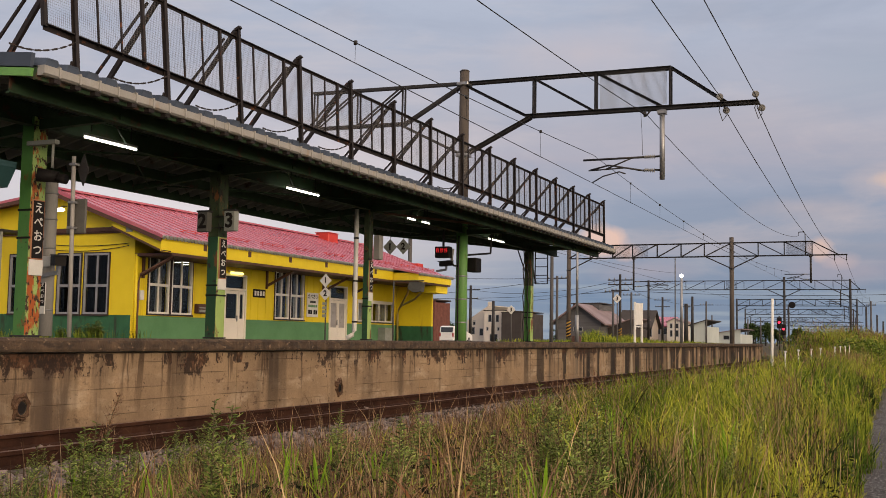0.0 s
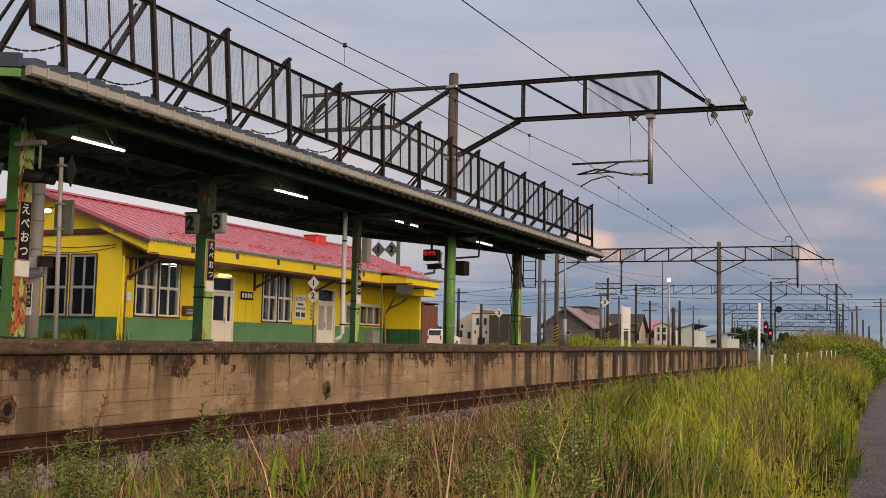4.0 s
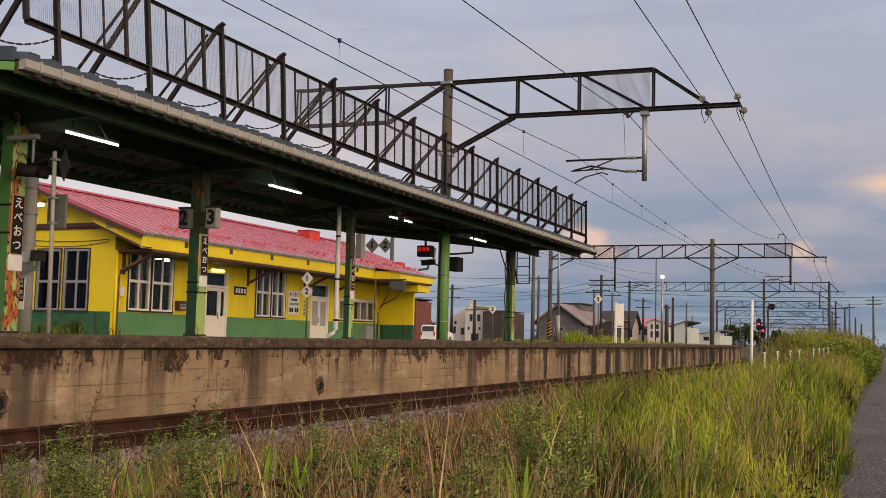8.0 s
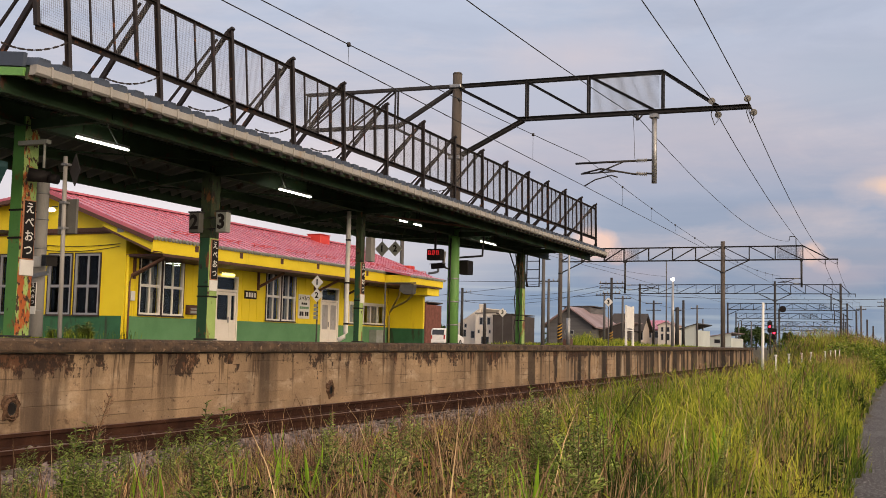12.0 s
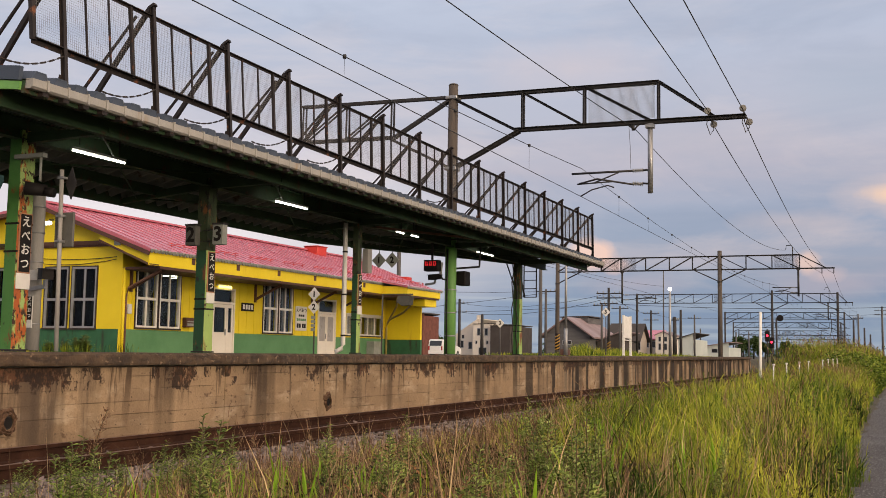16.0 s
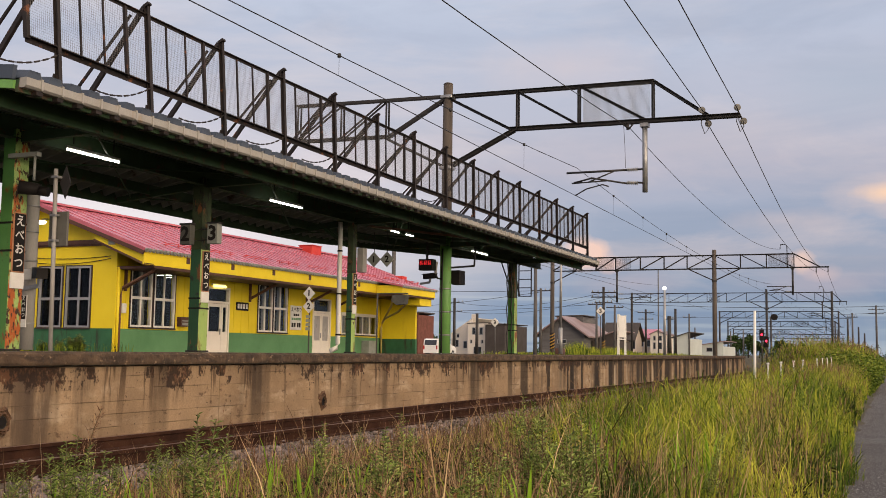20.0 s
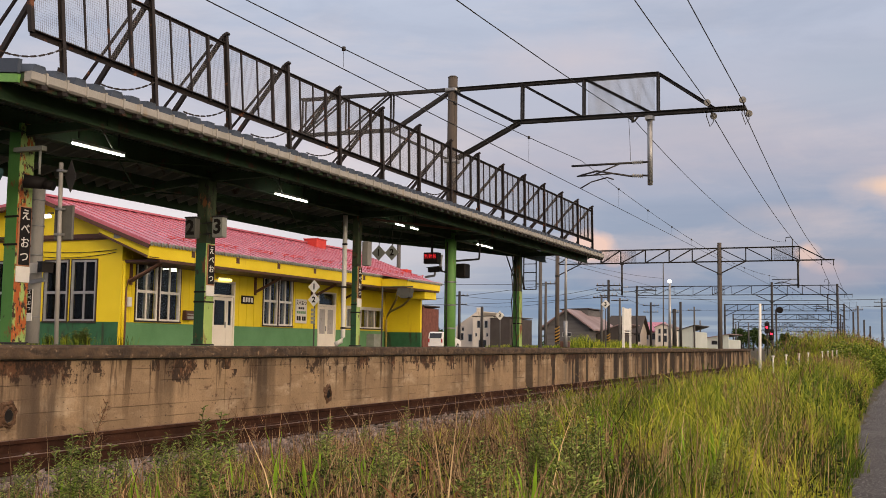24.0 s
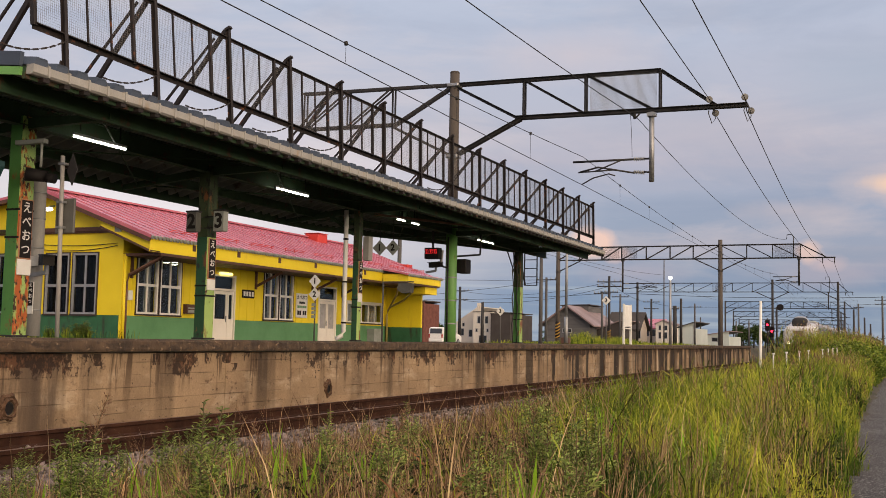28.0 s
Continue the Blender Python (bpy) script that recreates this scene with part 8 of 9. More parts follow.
def grass_field():
    lush, dry, plume = [], [], []

    def tall(x, y):
        """How high the sward may stand: low by the ballast, taller towards the path, highest on the far mound."""
        near = np.interp(x, [-6.2, -5.5, -5.0, -4.1, -3.0, -1.8, -1.1, -0.6], [-0.14, -0.02, 0.08, 0.32, 0.68, 0.86, 0.84, 0.66])
        near = near - 0.34 * sstep(-4.8, -2.5, x) * (1 - sstep(4, 15, y))
        far = np.interp(x, [-7.0, -6.3, -5.3, -4.7, -3.4, -2.1, -1.2, -0.7], [0.55, 1.10, 1.58, 1.84, 1.97, 1.88, 1.55, 1.2])
        top = near + (far - near) * sstep(45, 53, y)
        return np.maximum(0.16, top - gz(x, y))

    seed = 100
    for n, x0, x1, y0, y1, wk, spread in ((170000, -6.2, -0.3, 2.4, 13, 0.60, 0.075), (180000, -6.2, -0.5, 13, 34, 0.80, 0.11), (110000, -6.4, -0.6, 34, 90, 1.35, 0.20)):
        seed += 1
        cx, cy, r = sow(n // 60, x0, x1, y0, y1, seed, 1.2)
        k = r.randint(0, len(cx), n)
        loose = r.rand(n) < 0.16
        ox, oy = r.randn(n) * spread, r.randn(n) * spread
        x = np.where(loose, x0 + (x1 - x0) * r.rand(n), cx[k] + ox)
        y = np.where(loose, y0 + (y1 - y0) * r.rand(n) ** 1.2, cy[k] + oy)
        pn = patchy(x, y, 1.4, 5)
        fan = x / np.maximum(y, 1)
        drift = patchy(x, y, 1.1, 31)
        green = sstep(-0.42, -0.20, fan + 0.09 * pn - 0.035 * (1 - sstep(7.5, 12, y))) * (1 - 0.85 * sstep(0.22, 0.55, drift + 0.25 * (1 - sstep(6, 11, y)) * sstep(-0.15, -0.28, fan)) * (y < 40)) * (1 - 0.40 * sstep(-2.3, -1.2, x) * (1 - sstep(9, 16, y))) * (1 - 0.85 * np.exp(-((x + 1.3) / 0.35) ** 2 - ((y - 12.3) / 1.3) ** 2))
        crowd = 0.62 + 0.28 * sstep(-0.85, -0.60, fan) + 0.10 * sstep(-0.42, -0.32, fan)
        tuft_green = r.rand(len(cx))[k]
        tuft_tall = 0.52 + 0.72 * r.rand(len(cx))[k]
        is_green = np.where(loose, r.rand(n), 0.8 * tuft_green + 0.2 * r.rand(n)) < 0.20 + 0.20 * sstep(0.3, 0.9, drift) + 0.80 * green + 0.5 * (y > 43)
        keep = (x < np.interp(y, [-8, 8, 11, 20, 28, 38, 160], [-0.22, -0.32, -0.42, -0.70, -0.75, -0.80, -0.9]) - 0.04 + 0.05 * pn + 0.10 * patchy(x, y, 6.0, 17))
        keep &= r.rand(n) < 0.06 + 0.94 * sstep(-5.8, -4.3, x + 0.5 * pn)
        keep &= is_green | (r.rand(n) < 0.64 - 0.34 * green)
        keep &= r.rand(n) < crowd
        h = tall(x, y) * tuft_tall * (0.40 + 0.60 * r.rand(n) ** 0.9) * (1 + 0.14 * patchy(x, y, 0.9, 9))
        rim = np.interp(y, [-8, 8, 11, 20, 28, 38, 160], [-0.22, -0.32, -0.42, -0.70, -0.75, -0.80, -0.9]) - x
        h *= np.where(y < 45, 0.28 + 0.72 * sstep(0.0, 0.75, rim + 0.25 * r.randn(n)), 1.0)
        lone = (r.rand(n) < 0.03) & ~is_green & (y < 45)
        h = np.where(lone, h * 1.35 + 0.12, h)
        z = gz(x, y)
        aim = np.arctan2(oy, ox) + 0.5 * r.randn(n)
        aim = np.where(loose, r.rand(n) * 6.28, aim)
        g = is_green & keep
        d = ~is_green & keep
        # most green blades are leaves that leave the stalks at some height and arch over; the rest stand up from the root
        leaf = (r.rand(n) < 0.78)
        length = np.where(leaf, np.minimum(h * 0.9, (0.15 + 0.19 * r.rand(n)) * (1.0 if y1 < 20 else 1.1 if y1 < 50 else 1.35)), h)
        foot = np.where(leaf, np.maximum(0.0, h - 0.75 * length) * r.rand(n) ** 0.55, 0.0)
        broad = np.where(r.rand(n) < 0.12, 1.7, 1.0)
        ng = g.sum()
        lean = np.where(leaf[g], 0.30 + 0.95 * r.rand(ng), 0.05 + 0.35 * r.rand(ng) ** 1.5) * np.interp(x[g], [-1.4, -0.5], [1.0, 0.6])
        v, f, tip = blades(x[g], y[g], (z + foot)[g], length[g], (0.006 + 0.007 * r.rand(ng)) * wk * broad[g], lean, seed + 10, 0.9, aim=np.where(leaf, aim + 0.9 * r.randn(n), aim)[g])
        lush.append((v, f))
        q = (r.rand(ng) < np.interp(y[g], [10, 20, 42, 50], [0.04, 0.09, 0.16, 0.75])) & ~leaf[g]
        plume.append(heads(tip[q], 0.12 + 0.08 * r.rand(q.sum()), seed + 40, 8))
        v, f, tip = blades(x[d], y[d], z[d], h[d], (0.0060 + 0.0065 * r.rand(d.sum())) * wk, 0.05 + 0.48 * r.rand(d.sum()) ** 1.8, seed + 20, aim=aim[d])
        dry.append((v, f))
        q = r.rand(d.sum()) < 0.09
        plume.append(heads(tip[q], 0.08 + 0.10 * r.rand(q.sum()), seed + 30))
    for name, parts, mat, label in (("green_grass", lush, LUSH, "tall bright green wild grass on the verge"), ("dry_grass", dry, DRY, "dry brown grass stalks beside the track"), ("grass_seed_heads", plume, PLUME, "loose brown seed heads of the wild grass")):
        off, vs, fs = 0, [], []
        for v, f in parts:
            vs.append(v)
            fs.append(f + off)
            off += len(v)
        tagged(soup(name, np.concatenate(vs), np.concatenate(fs), mat), label, "grass", kind="stuff")


grass_field()


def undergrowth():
    """Low leaves that fill the foot of the sward, near-black to stand in for its shade."""
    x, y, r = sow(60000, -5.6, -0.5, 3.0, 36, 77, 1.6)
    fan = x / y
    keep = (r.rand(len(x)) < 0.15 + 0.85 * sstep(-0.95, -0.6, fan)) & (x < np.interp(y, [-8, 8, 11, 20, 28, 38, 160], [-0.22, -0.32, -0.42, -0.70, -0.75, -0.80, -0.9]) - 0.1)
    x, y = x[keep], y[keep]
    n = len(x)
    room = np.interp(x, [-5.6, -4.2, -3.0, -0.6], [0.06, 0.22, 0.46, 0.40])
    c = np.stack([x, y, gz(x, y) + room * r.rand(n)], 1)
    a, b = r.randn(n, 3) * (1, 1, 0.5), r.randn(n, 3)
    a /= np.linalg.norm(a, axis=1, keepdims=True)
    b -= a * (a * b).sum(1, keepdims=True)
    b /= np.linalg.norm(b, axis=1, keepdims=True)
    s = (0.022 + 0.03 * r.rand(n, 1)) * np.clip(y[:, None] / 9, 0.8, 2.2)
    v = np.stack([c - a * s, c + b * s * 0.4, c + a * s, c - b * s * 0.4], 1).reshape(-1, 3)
    tagged(soup("undergrowth", v, np.arange(4 * n).reshape(-1, 4), SHADELEAF), "low near-black leaves for shade at the foot of the grass", "undergrowth", kind="stuff")


undergrowth()


def leafy_bank():
    """Broad-leaved weeds: a bank that leans over the far path, and a low clump in the sward."""
    r = np.random.RandomState(88)
    n = 26000
    y = 44 + 34 * r.rand(n) ** 1.4
    x = -3.0 + 2.6 * r.rand(n) ** 0.7 + 0.10 * patchy(y, y, 1.2, 19)
    top = np.interp(x, [-3.0, -2.2, -1.5, -0.9, -0.5, -0.3], [1.25, 1.32, 1.24, 1.06, 0.78, 0.5]) + 0.16 * patchy(x, y, 2.2, 23)
    low = np.interp(x, [-0.75, -0.4], [-0.4, 0.05])
    z = low + (top - low) * sstep(43.5, 48, y) * r.rand(n) ** 0.5
    m = 3200
    y2, x2 = 15.3 + 1.1 * r.randn(m), -1.2 + 0.24 * r.randn(m)
    z2 = gz(x2, y2) + 0.75 * r.rand(m) ** 0.6 * np.exp(-((x2 + 1.2) / 0.5) ** 2)
    c = np.stack([np.r_[x, x2], np.r_[y, y2], np.r_[z, z2]], 1)
    k = len(c)
    a, b = r.randn(k, 3) * (1, 1, 0.6), r.randn(k, 3)
    a /= np.linalg.norm(a, axis=1, keepdims=True)
    b -= a * (a * b).sum(1, keepdims=True)
    b /= np.linalg.norm(b, axis=1, keepdims=True)
    s = np.r_[0.040 + 0.045 * r.rand(n), 0.028 + 0.025 * r.rand(m)][:, None]
    v = np.stack([c - a * s, c + b * s * 0.38, c + a * s, c - b * s * 0.38], 1).reshape(-1, 3)
    tagged(soup("leafy_weeds", v, np.arange(4 * k).reshape(-1, 4), BANKLEAF), "rank broad-leaved green weeds leaning over the path", "weeds", kind="stuff")


leafy_bank()


def weeds_behind():
    """Rank weeds behind the far end of the platform and along the street."""
    seed, vs, fs, off = 300, [], [], 0
    for n, x0, x1, y0, y1, zb, h0 in ((15000, -24, -15, 62, 100, None, 0.95), (5000, -30, -18, 44, 64, None, 0.16), (1500, -21.9, -20.9, 20, 23.7, 0.48, 0.55), (1800, -13.7, -11.2, 38, 73, TOP - 0.05, 0.09), (420, -13.6, -12.9, 11, 15.6, TOP - 0.05, 0.20), (420, -12.6, -11.0, 9.5, 14, TOP - 0.05, 0.07)):
        seed += 1
        x, y, r = sow(n, x0, x1, y0, y1, seed)
        p = patchy(x, y, 0.25, seed)
        keep = p > -0.35
        x, y, p = x[keep], y[keep], p[keep]
        z = np.array([ground_z(a, b) for a, b in zip(x, y)]) if zb is None else np.full(len(x), zb)
        z = np.where(z < 0.3, 0.3, z) if zb is None else z
        h = h0 * (0.5 + 0.5 * r.rand(len(x)) + 0.35 * np.clip(p, 0, 2))
        if y0 > 60:
            u = x / y
            h *= 0.60 + 0.85 * np.exp(-((u + 0.285) / 0.016) ** 2) + 0.5 * np.exp(-((u + 0.25) / 0.018) ** 2)
        v, f, _ = blades(x, y, z, h, np.full(len(x), 0.035 if y0 > 60 else 0.018 if y0 > 30 else 0.010), 0.1 + 0.3 * r.rand(len(x)), seed)
        vs.append(v)
        fs.append(f + off)
        off += len(v)
    tagged(soup("rank_weeds", np.concatenate(vs), np.concatenate(fs), LUSH), "rank green weeds behind the platform and by the street", "weeds", kind="stuff")


weeds_behind()


def mugwort(seed, h, stems=4):
    """A leafy weed: a few stems from one root, side shoots, and many small notched leaves."""
    r = random.Random(seed)
    w = thing("weed", (0, 0, 0), "leafy green weed with upright spires on the verge", "weed", group="leafy weeds on the verge")
    lb = B()

    def leaf(p, d, s):
        d = d.normalized()
        side = d.cross(Vector((0, 0, 1))).normalized() * s * 0.17
        a = lb.verts.new(p)
        m1 = lb.verts.new(p + d * s * 0.45 + side)
        m2 = lb.verts.new(p + d * s * 0.45 - side + Vector((0, 0, 0.06 * s)))
        t = lb.verts.new(p + d * s + Vector((0, 0, -0.22 * s)))
        lb.faces.new((a, t, m1))
        lb.faces.new((a, m2, t))

    for q in range(stems):
        hh = h * r.uniform(0.6, 1.0)
        a0 = r.uniform(0, 6.28)
        lean = Vector((math.cos(a0), math.sin(a0), 0)) * r.uniform(0.02, 0.20)
        line = [lean * (0.4 * k / 6 + 0.6 * (k / 6) ** 2) * hh + Vector((0, 0, hh * k / 6)) for k in range(7)]
        bm = B()
        tube(bm, line, 0.0035, 4, 0.0015)
        part("stem", bm, STEM, w)
        n = int(120 * hh / 0.6)
        for i in range(n):
            k = 0.08 + 0.92 * i / n
            p = line[min(5, int(k * 6))].lerp(line[min(6, int(k * 6) + 1)], (k * 6) % 1)
            a = i * 2.4 + r.uniform(-0.5, 0.5)
            d = Vector((math.cos(a), math.sin(a), r.uniform(0.2, 1.1)))
            s = (0.056 - 0.032 * k) * r.uniform(0.6, 1.35)
            leaf(p, d, s)
            if i % 3 == 0 and 0.2 < k < 0.92:
                e = p + d.normalized() * r.uniform(0.05, 0.13) * (1.25 - k)
                for j in range(4):
                    aa = a + r.uniform(-1.4, 1.4)
                    leaf(p.lerp(e, 0.4 + 0.2 * j), Vector((math.cos(aa), math.sin(aa), r.uniform(0.2, 1.3))), s * 0.75)
    part("foliage", lb, HERB, w)
    return w


def reed_tuft(seed, n, h):
    r = random.Random(seed)
    t = thing("reed_tuft", (0, 0, 0), "tuft of broad bright green reed blades", "reeds", group="reed tufts in the grass")
    for i in range(n):
        bm = B()
        a = r.uniform(0, 6.28)
        hh = h * r.uniform(0.6, 1.1)
        out = Vector((math.cos(a), math.sin(a), 0)) * r.uniform(0.05, 0.28) * hh
        side = Vector((-math.sin(a), math.cos(a), 0)) * r.uniform(0.009, 0.019)
        base = Vector((r.uniform(-0.05, 0.05), r.uniform(-0.05, 0.05), 0))
        rows = []
        for k in (0, 0.3, 0.6, 0.85):
            c = base + out * k * k + Vector((0, 0, hh * k))
            ww = (0.7, 1.0, 0.85, 0.45)[(0, 0.3, 0.6, 0.85).index(k)]
            rows.append((bm.verts.new(c - side * ww), bm.verts.new(c + Vector((0, 0, -0.004))), bm.verts.new(c + side * ww)))
        tip = bm.verts.new(base + out * 1.05 + Vector((0, 0, hh * 0.98)))
        for p, q in zip(rows, rows[1:]):
            bm.faces.new((p[0], p[1], q[1], q[0]))
            bm.faces.new((p[1], p[2], q[2], q[1]))
        bm.faces.new((rows[-1][0], rows[-1][1], tip))
        bm.faces.new((rows[-1][1], rows[-1][2], tip))
        part("blade", bm, REED, t)
    return t


def scatter(makers, n, x0, x1, y0, y1, seed, power=1.0, fan=False, tall=1.0):
    r = random.Random(seed)
    first = list(makers)
    heights = [max((c.bound_box[k][2] for c in o.children for k in range(8)), default=0.6) for o in first]
    used = set()
    for i in range(n):
        k = i % len(first)
        y = y0 + (y1 - y0) * r.random() ** power
        x = r.uniform(x0, x1) * (y if fan else 1.0)
        if x < -5.6:
            continue
        # they thin out and shrink towards the ballast, with a tall one here and there
        room = max(0.22, 1.0 - 1.14 * abs(x) / 7.2 - ground_z(x, y))
        grow = min(1.25, tall * room * r.uniform(0.7, 1.1) * (1.4 if r.random() < 0.08 else 1.0) / heights[k])
        m = Matrix.Translation((x, y, ground_z(x, y) - 0.01)) @ pose(0, 0, 0, 0, 0, r.uniform(0, 360)) @ Matrix.Diagonal((grow, grow, grow, 1))
        if k not in used:
            first[k].matrix_basis = m
            used.add(k)
        else:
            copy_thing(first[k], m)


scatter([mugwort(1, 0.78), mugwort(2, 0.62), mugwort(3, 0.88), mugwort(4, 0.55)], 62, -1.06, -0.60, 3.5, 8.0, 21, 1.0, True, 1.0)
scatter([mugwort(9, 0.72), mugwort(10, 0.9)], 76, -0.80, -0.26, 4.4, 10, 25, 1.25, True, 0.9)
scatter([mugwort(5, 0.8), mugwort(6, 1.0)], 40, -0.28, -0.06, 6, 22, 22, 1.0, True, 0.9)
scatter([mugwort(7, 0.9, 5)], 12, -1.10, -0.99, 3.7, 4.9, 24, 1.0, True, 1.45)
scatter([reed_tuft(1, 6, 0.75), reed_tuft(2, 5, 0.9), reed_tuft(3, 8, 0.65)], 30, -1.07, -0.60, 3.4, 5.6, 23, 1.0, True, 1.1)
scatter([reed_tuft(4, 12, 0.7), reed_tuft(5, 10, 0.8)], 46, -0.62, -0.15, 4.6, 11, 26, 1.2, True, 1.2)

# single clumps of broad blades by the near edge of the verge
first_clumps = [reed_tuft(6, 4, 0.85), reed_tuft(7, 3, 0.75)]
for i, (x, y) in enumerate(((-3.95, 3.71), (-3.69, 3.83), (-3.75, 4.02), (-3.59, 3.98), (-3.85, 4.41), (-3.42, 4.28), (-3.53, 4.56), (-3.13, 4.41), (-3.31, 4.76), (-2.5, 5.02), (-2.59, 5.31), (-2.24, 5.02), (-2.28, 5.23))):
    g = 0.80 + 0.05 * ((i * 5) % 4)
    m = Matrix.Translation((x, y, ground_z(x, y) - 0.01)) @ pose(0, 0, 0, 0, 0, 77 * i) @ Matrix.Diagonal((g, g, g, 1))
    if i < 2:
        first_clumps[i].matrix_basis = m
    else:
        copy_thing(first_clumps[i % 2], m)


def plume_reed(x, y, h, bow, seed):
    """A tall stalk with a loose drooping brown panicle."""
    r = random.Random(seed)
    z = ground_z(x, y) - 0.01
    t = thing("plume_reed", (x, y, z), "tall reed stalk with a loose brown drooping plume", "reed", group="plumed reeds")
    line = [Vector((x + bow * (k / 8) ** 3, y, z + h * (k / 8 - 0.06 * (k / 8) ** 4))) for k in range(9)]
    bm = B()
    tube(bm, line, 0.004, 5, 0.0018)
    part("stalk", bm, STEM, t)
    bm = B()
    for i in range(150):
        k = 0.66 + 0.34 * r.random()
        p = line[min(7, int(k * 8))].lerp(line[min(8, int(k * 8) + 1)], (k * 8) % 1)
        a = r.uniform(0, 6.28)
        d = Vector((math.cos(a) + 0.6 * bow / abs(bow), math.sin(a), r.uniform(0.3, 1.6))).normalized() * r.uniform(0.02, 0.085) * (1.25 - k)
        w = d.cross(Vector((0, 0, 1))).normalized() * 0.0022
        q = p + d * 2.2
        bm.faces.new([bm.verts.new(v) for v in (p, q - w, q + d * 0.5 - Vector((0, 0, 0.012)), q + w)])
    part("plume", bm, PLUME, t)
    for i in range(4):
        bm = B()
        p = line[1 + i]
        a = r.uniform(0, 6.28)
        d = Vector((math.cos(a), math.sin(a), 0)) * 0.16
        w = Vector((-math.sin(a), math.cos(a), 0)) * 0.008
        c = [bm.verts.new(v) for v in (p, p + d * 0.5 + w + Vector((0, 0, 0.12)), p + d * 1.3 + Vector((0, 0, 0.10)), p + d * 0.5 - w + Vector((0, 0, 0.12)))]
        bm.faces.new(c)
        part("blade", bm, REED, t)


plume_reed(-3.78, 4.2, 0.98, 0.13, 3)
plume_reed(-3.15, 4.9, 0.74, -0.10, 4)
plume_reed(-2.75, 5.6, 0.80, 0.10, 5)
plume_reed(-2.2, 6.4, 0.82, 0.09, 6)


def withered_leaves(n, seed):
    """Curled dead leaves caught between the stalks."""
    r = np.random.RandomState(seed)
    y = 3.5 + 6.0 * r.rand(n)
    x = y * (-1.06 + 0.65 * r.rand(n))
    ok = x > -5.8
    x, y = x[ok], y[ok]
    n = len(x)
    h = np.maximum(0.15, 1.0 - 1.14 * np.abs(x) / 7.2 - gz(x, y)) * (0.3 + 0.6 * r.rand(n))
    v, f, _ = blades(x, y, gz(x, y) + 0.3 * h, h * 0.6, 0.012 + 0.016 * r.rand(n), 0.2 + 0.9 * r.rand(n), seed)
    tagged(soup("withered_leaves", v, f, DEADLEAF), "curled orange-brown dead leaves among the weeds", "dead leaves", kind="stuff")


withered_leaves(700, 61)

# small bushes at the back edge of the platform
bush = mugwort(12, 0.42, 7)
for i, (x, y) in enumerate(((-13.35, 13.2), (-13.4, 13.5), (-13.3, 13.75), (-13.45, 14.3), (-13.35, 14.5), (-13.3, 14.65), (-13.4, 14.8), (-13.35, 13.0))):
    g = (0.8, 0.6, 0.7, 0.75, 1.0, 1.05, 0.8, 0.9)[i]
    m = Matrix.Translation((x, y, TOP - 0.06)) @ pose(0, 0, 0, 0, 0, 70 * i) @ Matrix.Diagonal((1.5 * g, 1.5 * g, g, 1))
    if i:
        copy_thing(bush, m)
    else:
        bush.matrix_basis = m

# slim white marker posts and one tall one in the grass
for i, y in enumerate((22, 24.7, 28, 31, 37, 40, 43, 46)):
    m = thing("marker_post", (-2.3, y, ground_z(-2.3, y)), "small white capped marker post in the grass", "post", group="marker posts in the grass")
    zt = 0.86 + 0.004 * (y - 22)
    bm = B()
    tube(bm, [(-2.3, y, ground_z(-2.3, y) - 0.05), (-2.3, y, zt)], 0.014, 8)
    part("stake", bm, WHITE, m)
    bm = B()
    tube(bm, [(-2.3, y, zt), (-2.3, y, zt + 0.035)], 0.032, 10, 0.03)
    part("cap", bm, WHITE, m)
m = thing("white_post", (-2.8, 24, ground_z(-2.8, 24)), "tall slim white post standing in the grass", "post")
bm = B()
tube(bm, [(-2.8, 24, ground_z(-2.8, 24) - 0.1), (-2.77, 24, 2.02)], 0.034, 12, 0.028)
part("shaft", bm, WHITE, m)


# ---- the train ----
SILVER = surface("brushed_train_steel", (0.33, 0.31, 0.31), (0.27, 0.25, 0.25), 0.6, 0.4, 0.3, bump=0.02)
TRAINWHITE = surface("train_front_paint", (0.58, 0.55, 0.54), (0.50, 0.47, 0.46), 0.8, 0.4)
TRAINDARK = surface("train_door_brown", (0.16, 0.10, 0.09), (0.12, 0.08, 0.07), 2, 0.5)


def loft(bm, sections, mat=0):
    """A closed skin over cross sections with equal counts of corners."""
    rows = [[bm.verts.new(p) for p in sec] for sec in sections]
    n = len(rows[0])
    for a, b in zip(rows, rows[1:]):
        for i in range(n):
            f = bm.faces.new((a[i], a[(i + 1) % n], b[(i + 1) % n], b[i]))
            f.smooth, f.material_index = True, mat
    bm.faces.new(rows[0][::-1])
    bm.faces.new(rows[-1])
    bmesh.ops.recalc_face_normals(bm, faces=bm.faces)
    return bm


def arch(y, half, z0, z1, power=3.0, n=22):
    """A rounded upright cross section."""
    zc, hh = (z0 + z1) / 2, (z1 - z0) / 2
    out = []
    for i in range(n):
        a = 2 * math.pi * i / n
        c, q = math.cos(a), math.sin(a)
        out.append((half * math.copysign(abs(c) ** (2 / power), c), y, zc + hh * math.copysign(abs(q) ** (2 / power), q)))
    return out


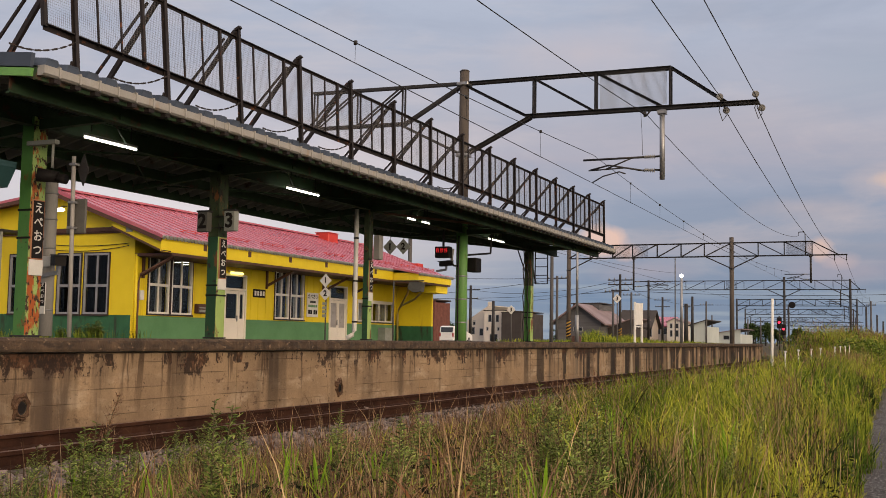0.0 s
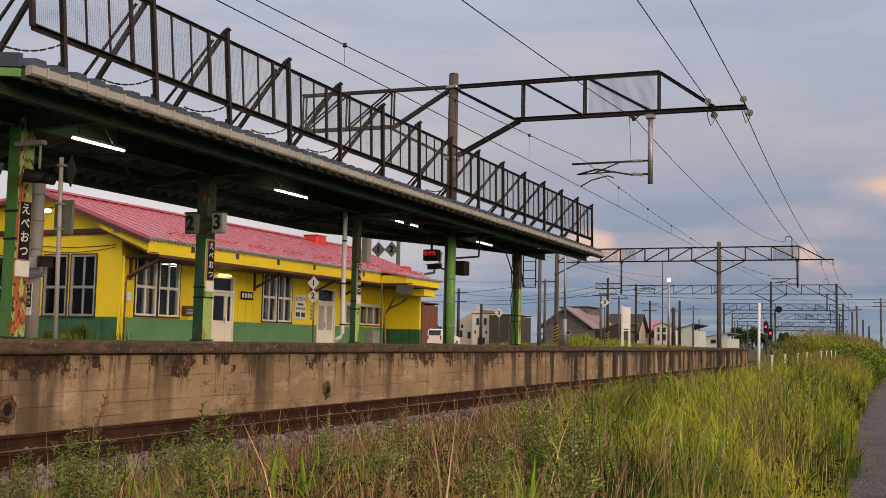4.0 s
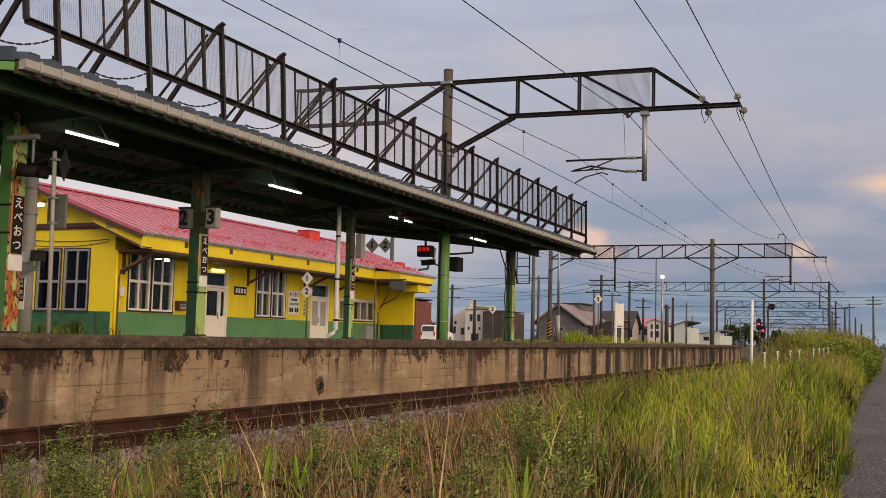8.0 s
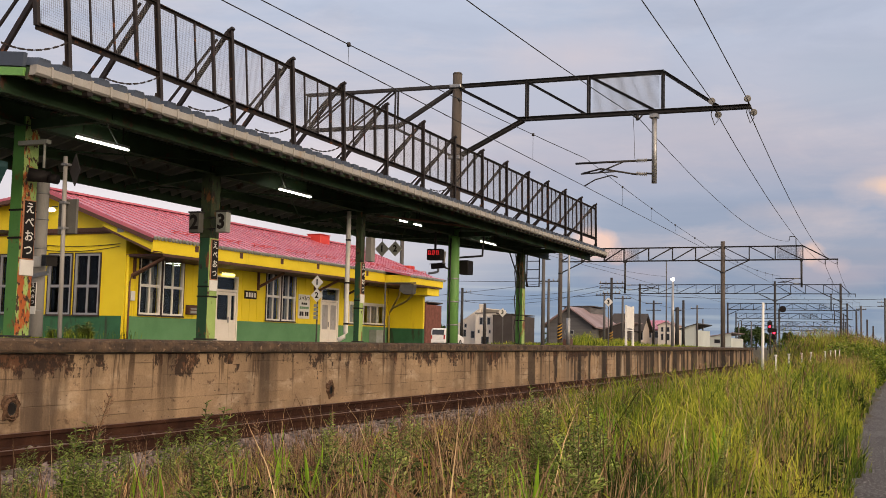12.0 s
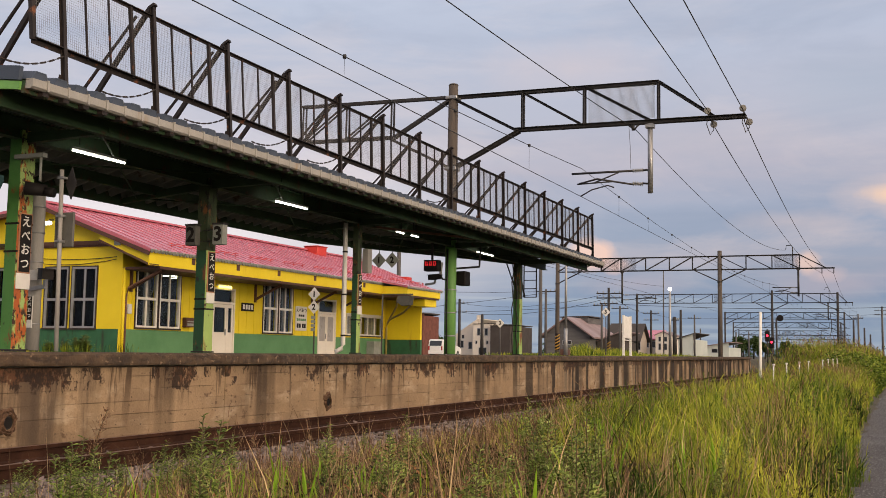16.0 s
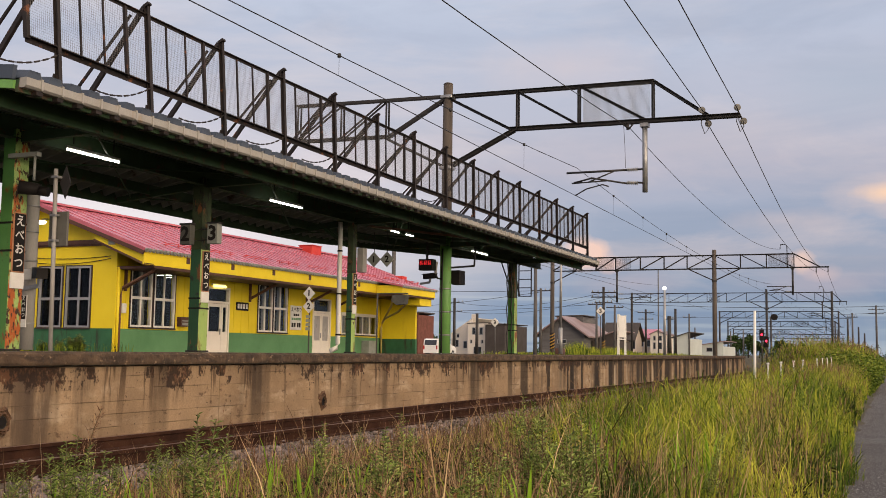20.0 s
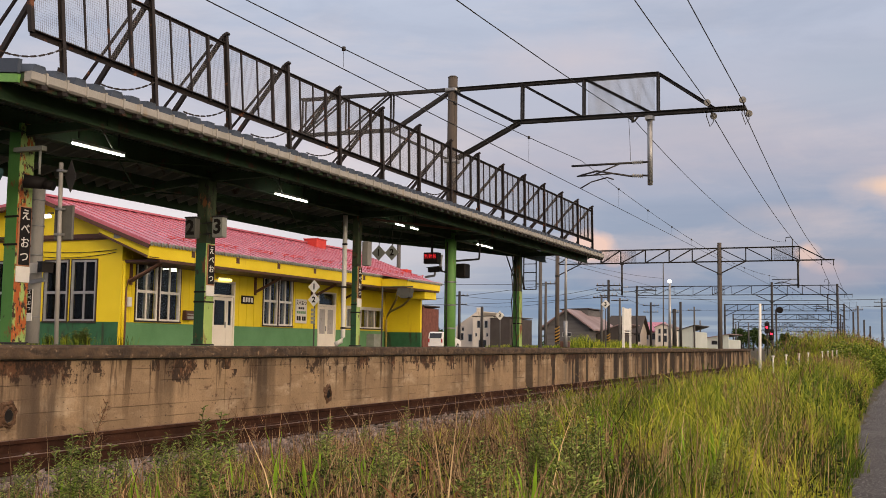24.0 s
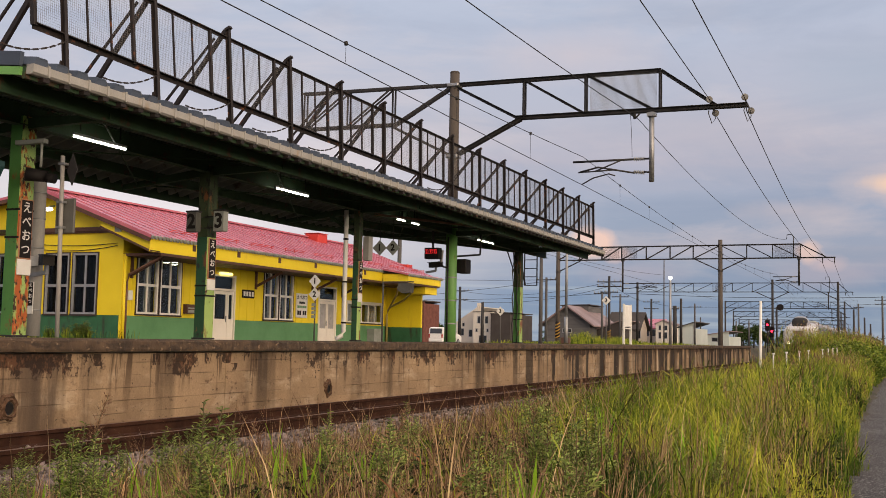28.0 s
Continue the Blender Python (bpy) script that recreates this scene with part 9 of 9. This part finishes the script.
def build_train():
    t = thing("express_train", (0, 0, 0), "silver express train with a raised dark cab window", "train")
    w = 1.35
    for k in range(3):
        y0 = 0.6 + 20.6 * k
        bm = B()
        box(bm, (-w, y0 + (3.9 if k == 0 else 0), 1.0), (w, y0 + 20.0, 3.30), 0.30)
        body = part("car_body", bm, SILVER, t)
        for s in (-1, 1):
            bm = B()
            box(bm, (s * (w + 0.002), y0 + 4.5, 2.0), (s * (w + 0.012), y0 + 18.5, 2.8))
            part("window_band", bm, DARKPANE, body)
        bm = B()
        box(bm, (-w + 0.1, y0 + 0.8, 0.25), (w - 0.1, y0 + 19.2, 1.0))
        part("underframe", bm, DARKSTEEL, body)
        bm = B()
        box(bm, (-0.9, y0 + 6, 3.3), (0.9, y0 + 11, 3.5), 0.08)
        part("roof_unit", bm, GREYSIGN, body)
        for yy in (y0 + 3.0, y0 + 5.1, y0 + 15.0, y0 + 17.1):
            bm = B()
            tube(bm, [(-0.6, yy, 0.43), (0.6, yy, 0.43)], 0.43, 16)
            part("wheelset", bm, DARKSTEEL, body)
    # rounded nose, the raised cab dome behind it
    bm = loft(B(), [arch(0.0, 1.16, 0.45, 2.50, 5), arch(0.10, 1.28, 0.42, 2.66, 5), arch(0.5, 1.34, 0.4, 2.86, 5), arch(1.6, 1.35, 0.4, 3.02, 4.5), arch(4.7, 1.35, 0.4, 3.28, 4.5)])
    part("nose", bm, TRAINWHITE, t, "pale front with rounded shoulders")
    bm = loft(B(), [arch(0.55, 0.66, 2.50, 2.92, 3.2), arch(0.95, 0.78, 2.48, 3.36, 2.8), arch(1.45, 0.84, 2.46, 3.68, 2.6), arch(2.1, 0.86, 2.46, 3.80, 2.6), arch(3.3, 0.86, 2.46, 3.72, 2.6), arch(4.9, 0.80, 2.46, 3.30, 2.6)])
    bmesh.ops.scale(bm, vec=(0.82, 1, 1), verts=bm.verts)
    part("cab", bm, SILVER, t, "raised rounded cab")
    bm = loft(B(), [arch(0.50, 0.60, 2.78, 2.90, 2.6), arch(0.90, 0.72, 2.80, 3.38, 2.6), arch(1.38, 0.78, 2.95, 3.66, 2.6), arch(1.50, 0.70, 3.05, 3.62, 2.6)])
    bmesh.ops.scale(bm, vec=(0.86, 1, 1), verts=bm.verts)
    part("cab_window", bm, DARKROOM, t, "dark wrap-around cab window")
    bm = B()
    box(bm, (-0.42, -0.05, 0.9), (0.42, 0.06, 2.46), 0.03)
    part("front_door", bm, TRAINDARK, t, "dark brown gangway door")
    bm = B()
    for s in (-1, 1):
        box(bm, (s * 0.50, -0.035, 0.8), (s * 0.46, 0.05, 2.48), 0.008)
    split_parts("door_rail", bm, GREYSIGN, t)
    for s in (-1, 1):
        bm = B()
        tube(bm, [(s * 0.85, -0.05, 1.35), (s * 0.85, 0.02, 1.35)], 0.13, 14)
        part("headlight", bm, HEADLIGHT, t)
    bm = B()
    box(bm, (-0.9, -0.25, 0.3), (0.9, 0.3, 0.75), 0.05)
    part("skirt", bm, DARKSTEEL, t)
    return t


train = build_train()


def motions():
    walk(train, [
        (0, pose(-8.0, 488, -3.1)),
        (20, pose(-8.0, 208, -3.0)),
        (24, pose(-8.0, 151, -2.5)),
        (26, pose(-8.0, 122.5, -1.35)),
        (26.6, pose(-8.0, 114, -0.95)),
        (27.4, pose(-8.0, 105, -0.48)),
        (28, pose(-8.0, 97, -0.10)),
    ])


motions()
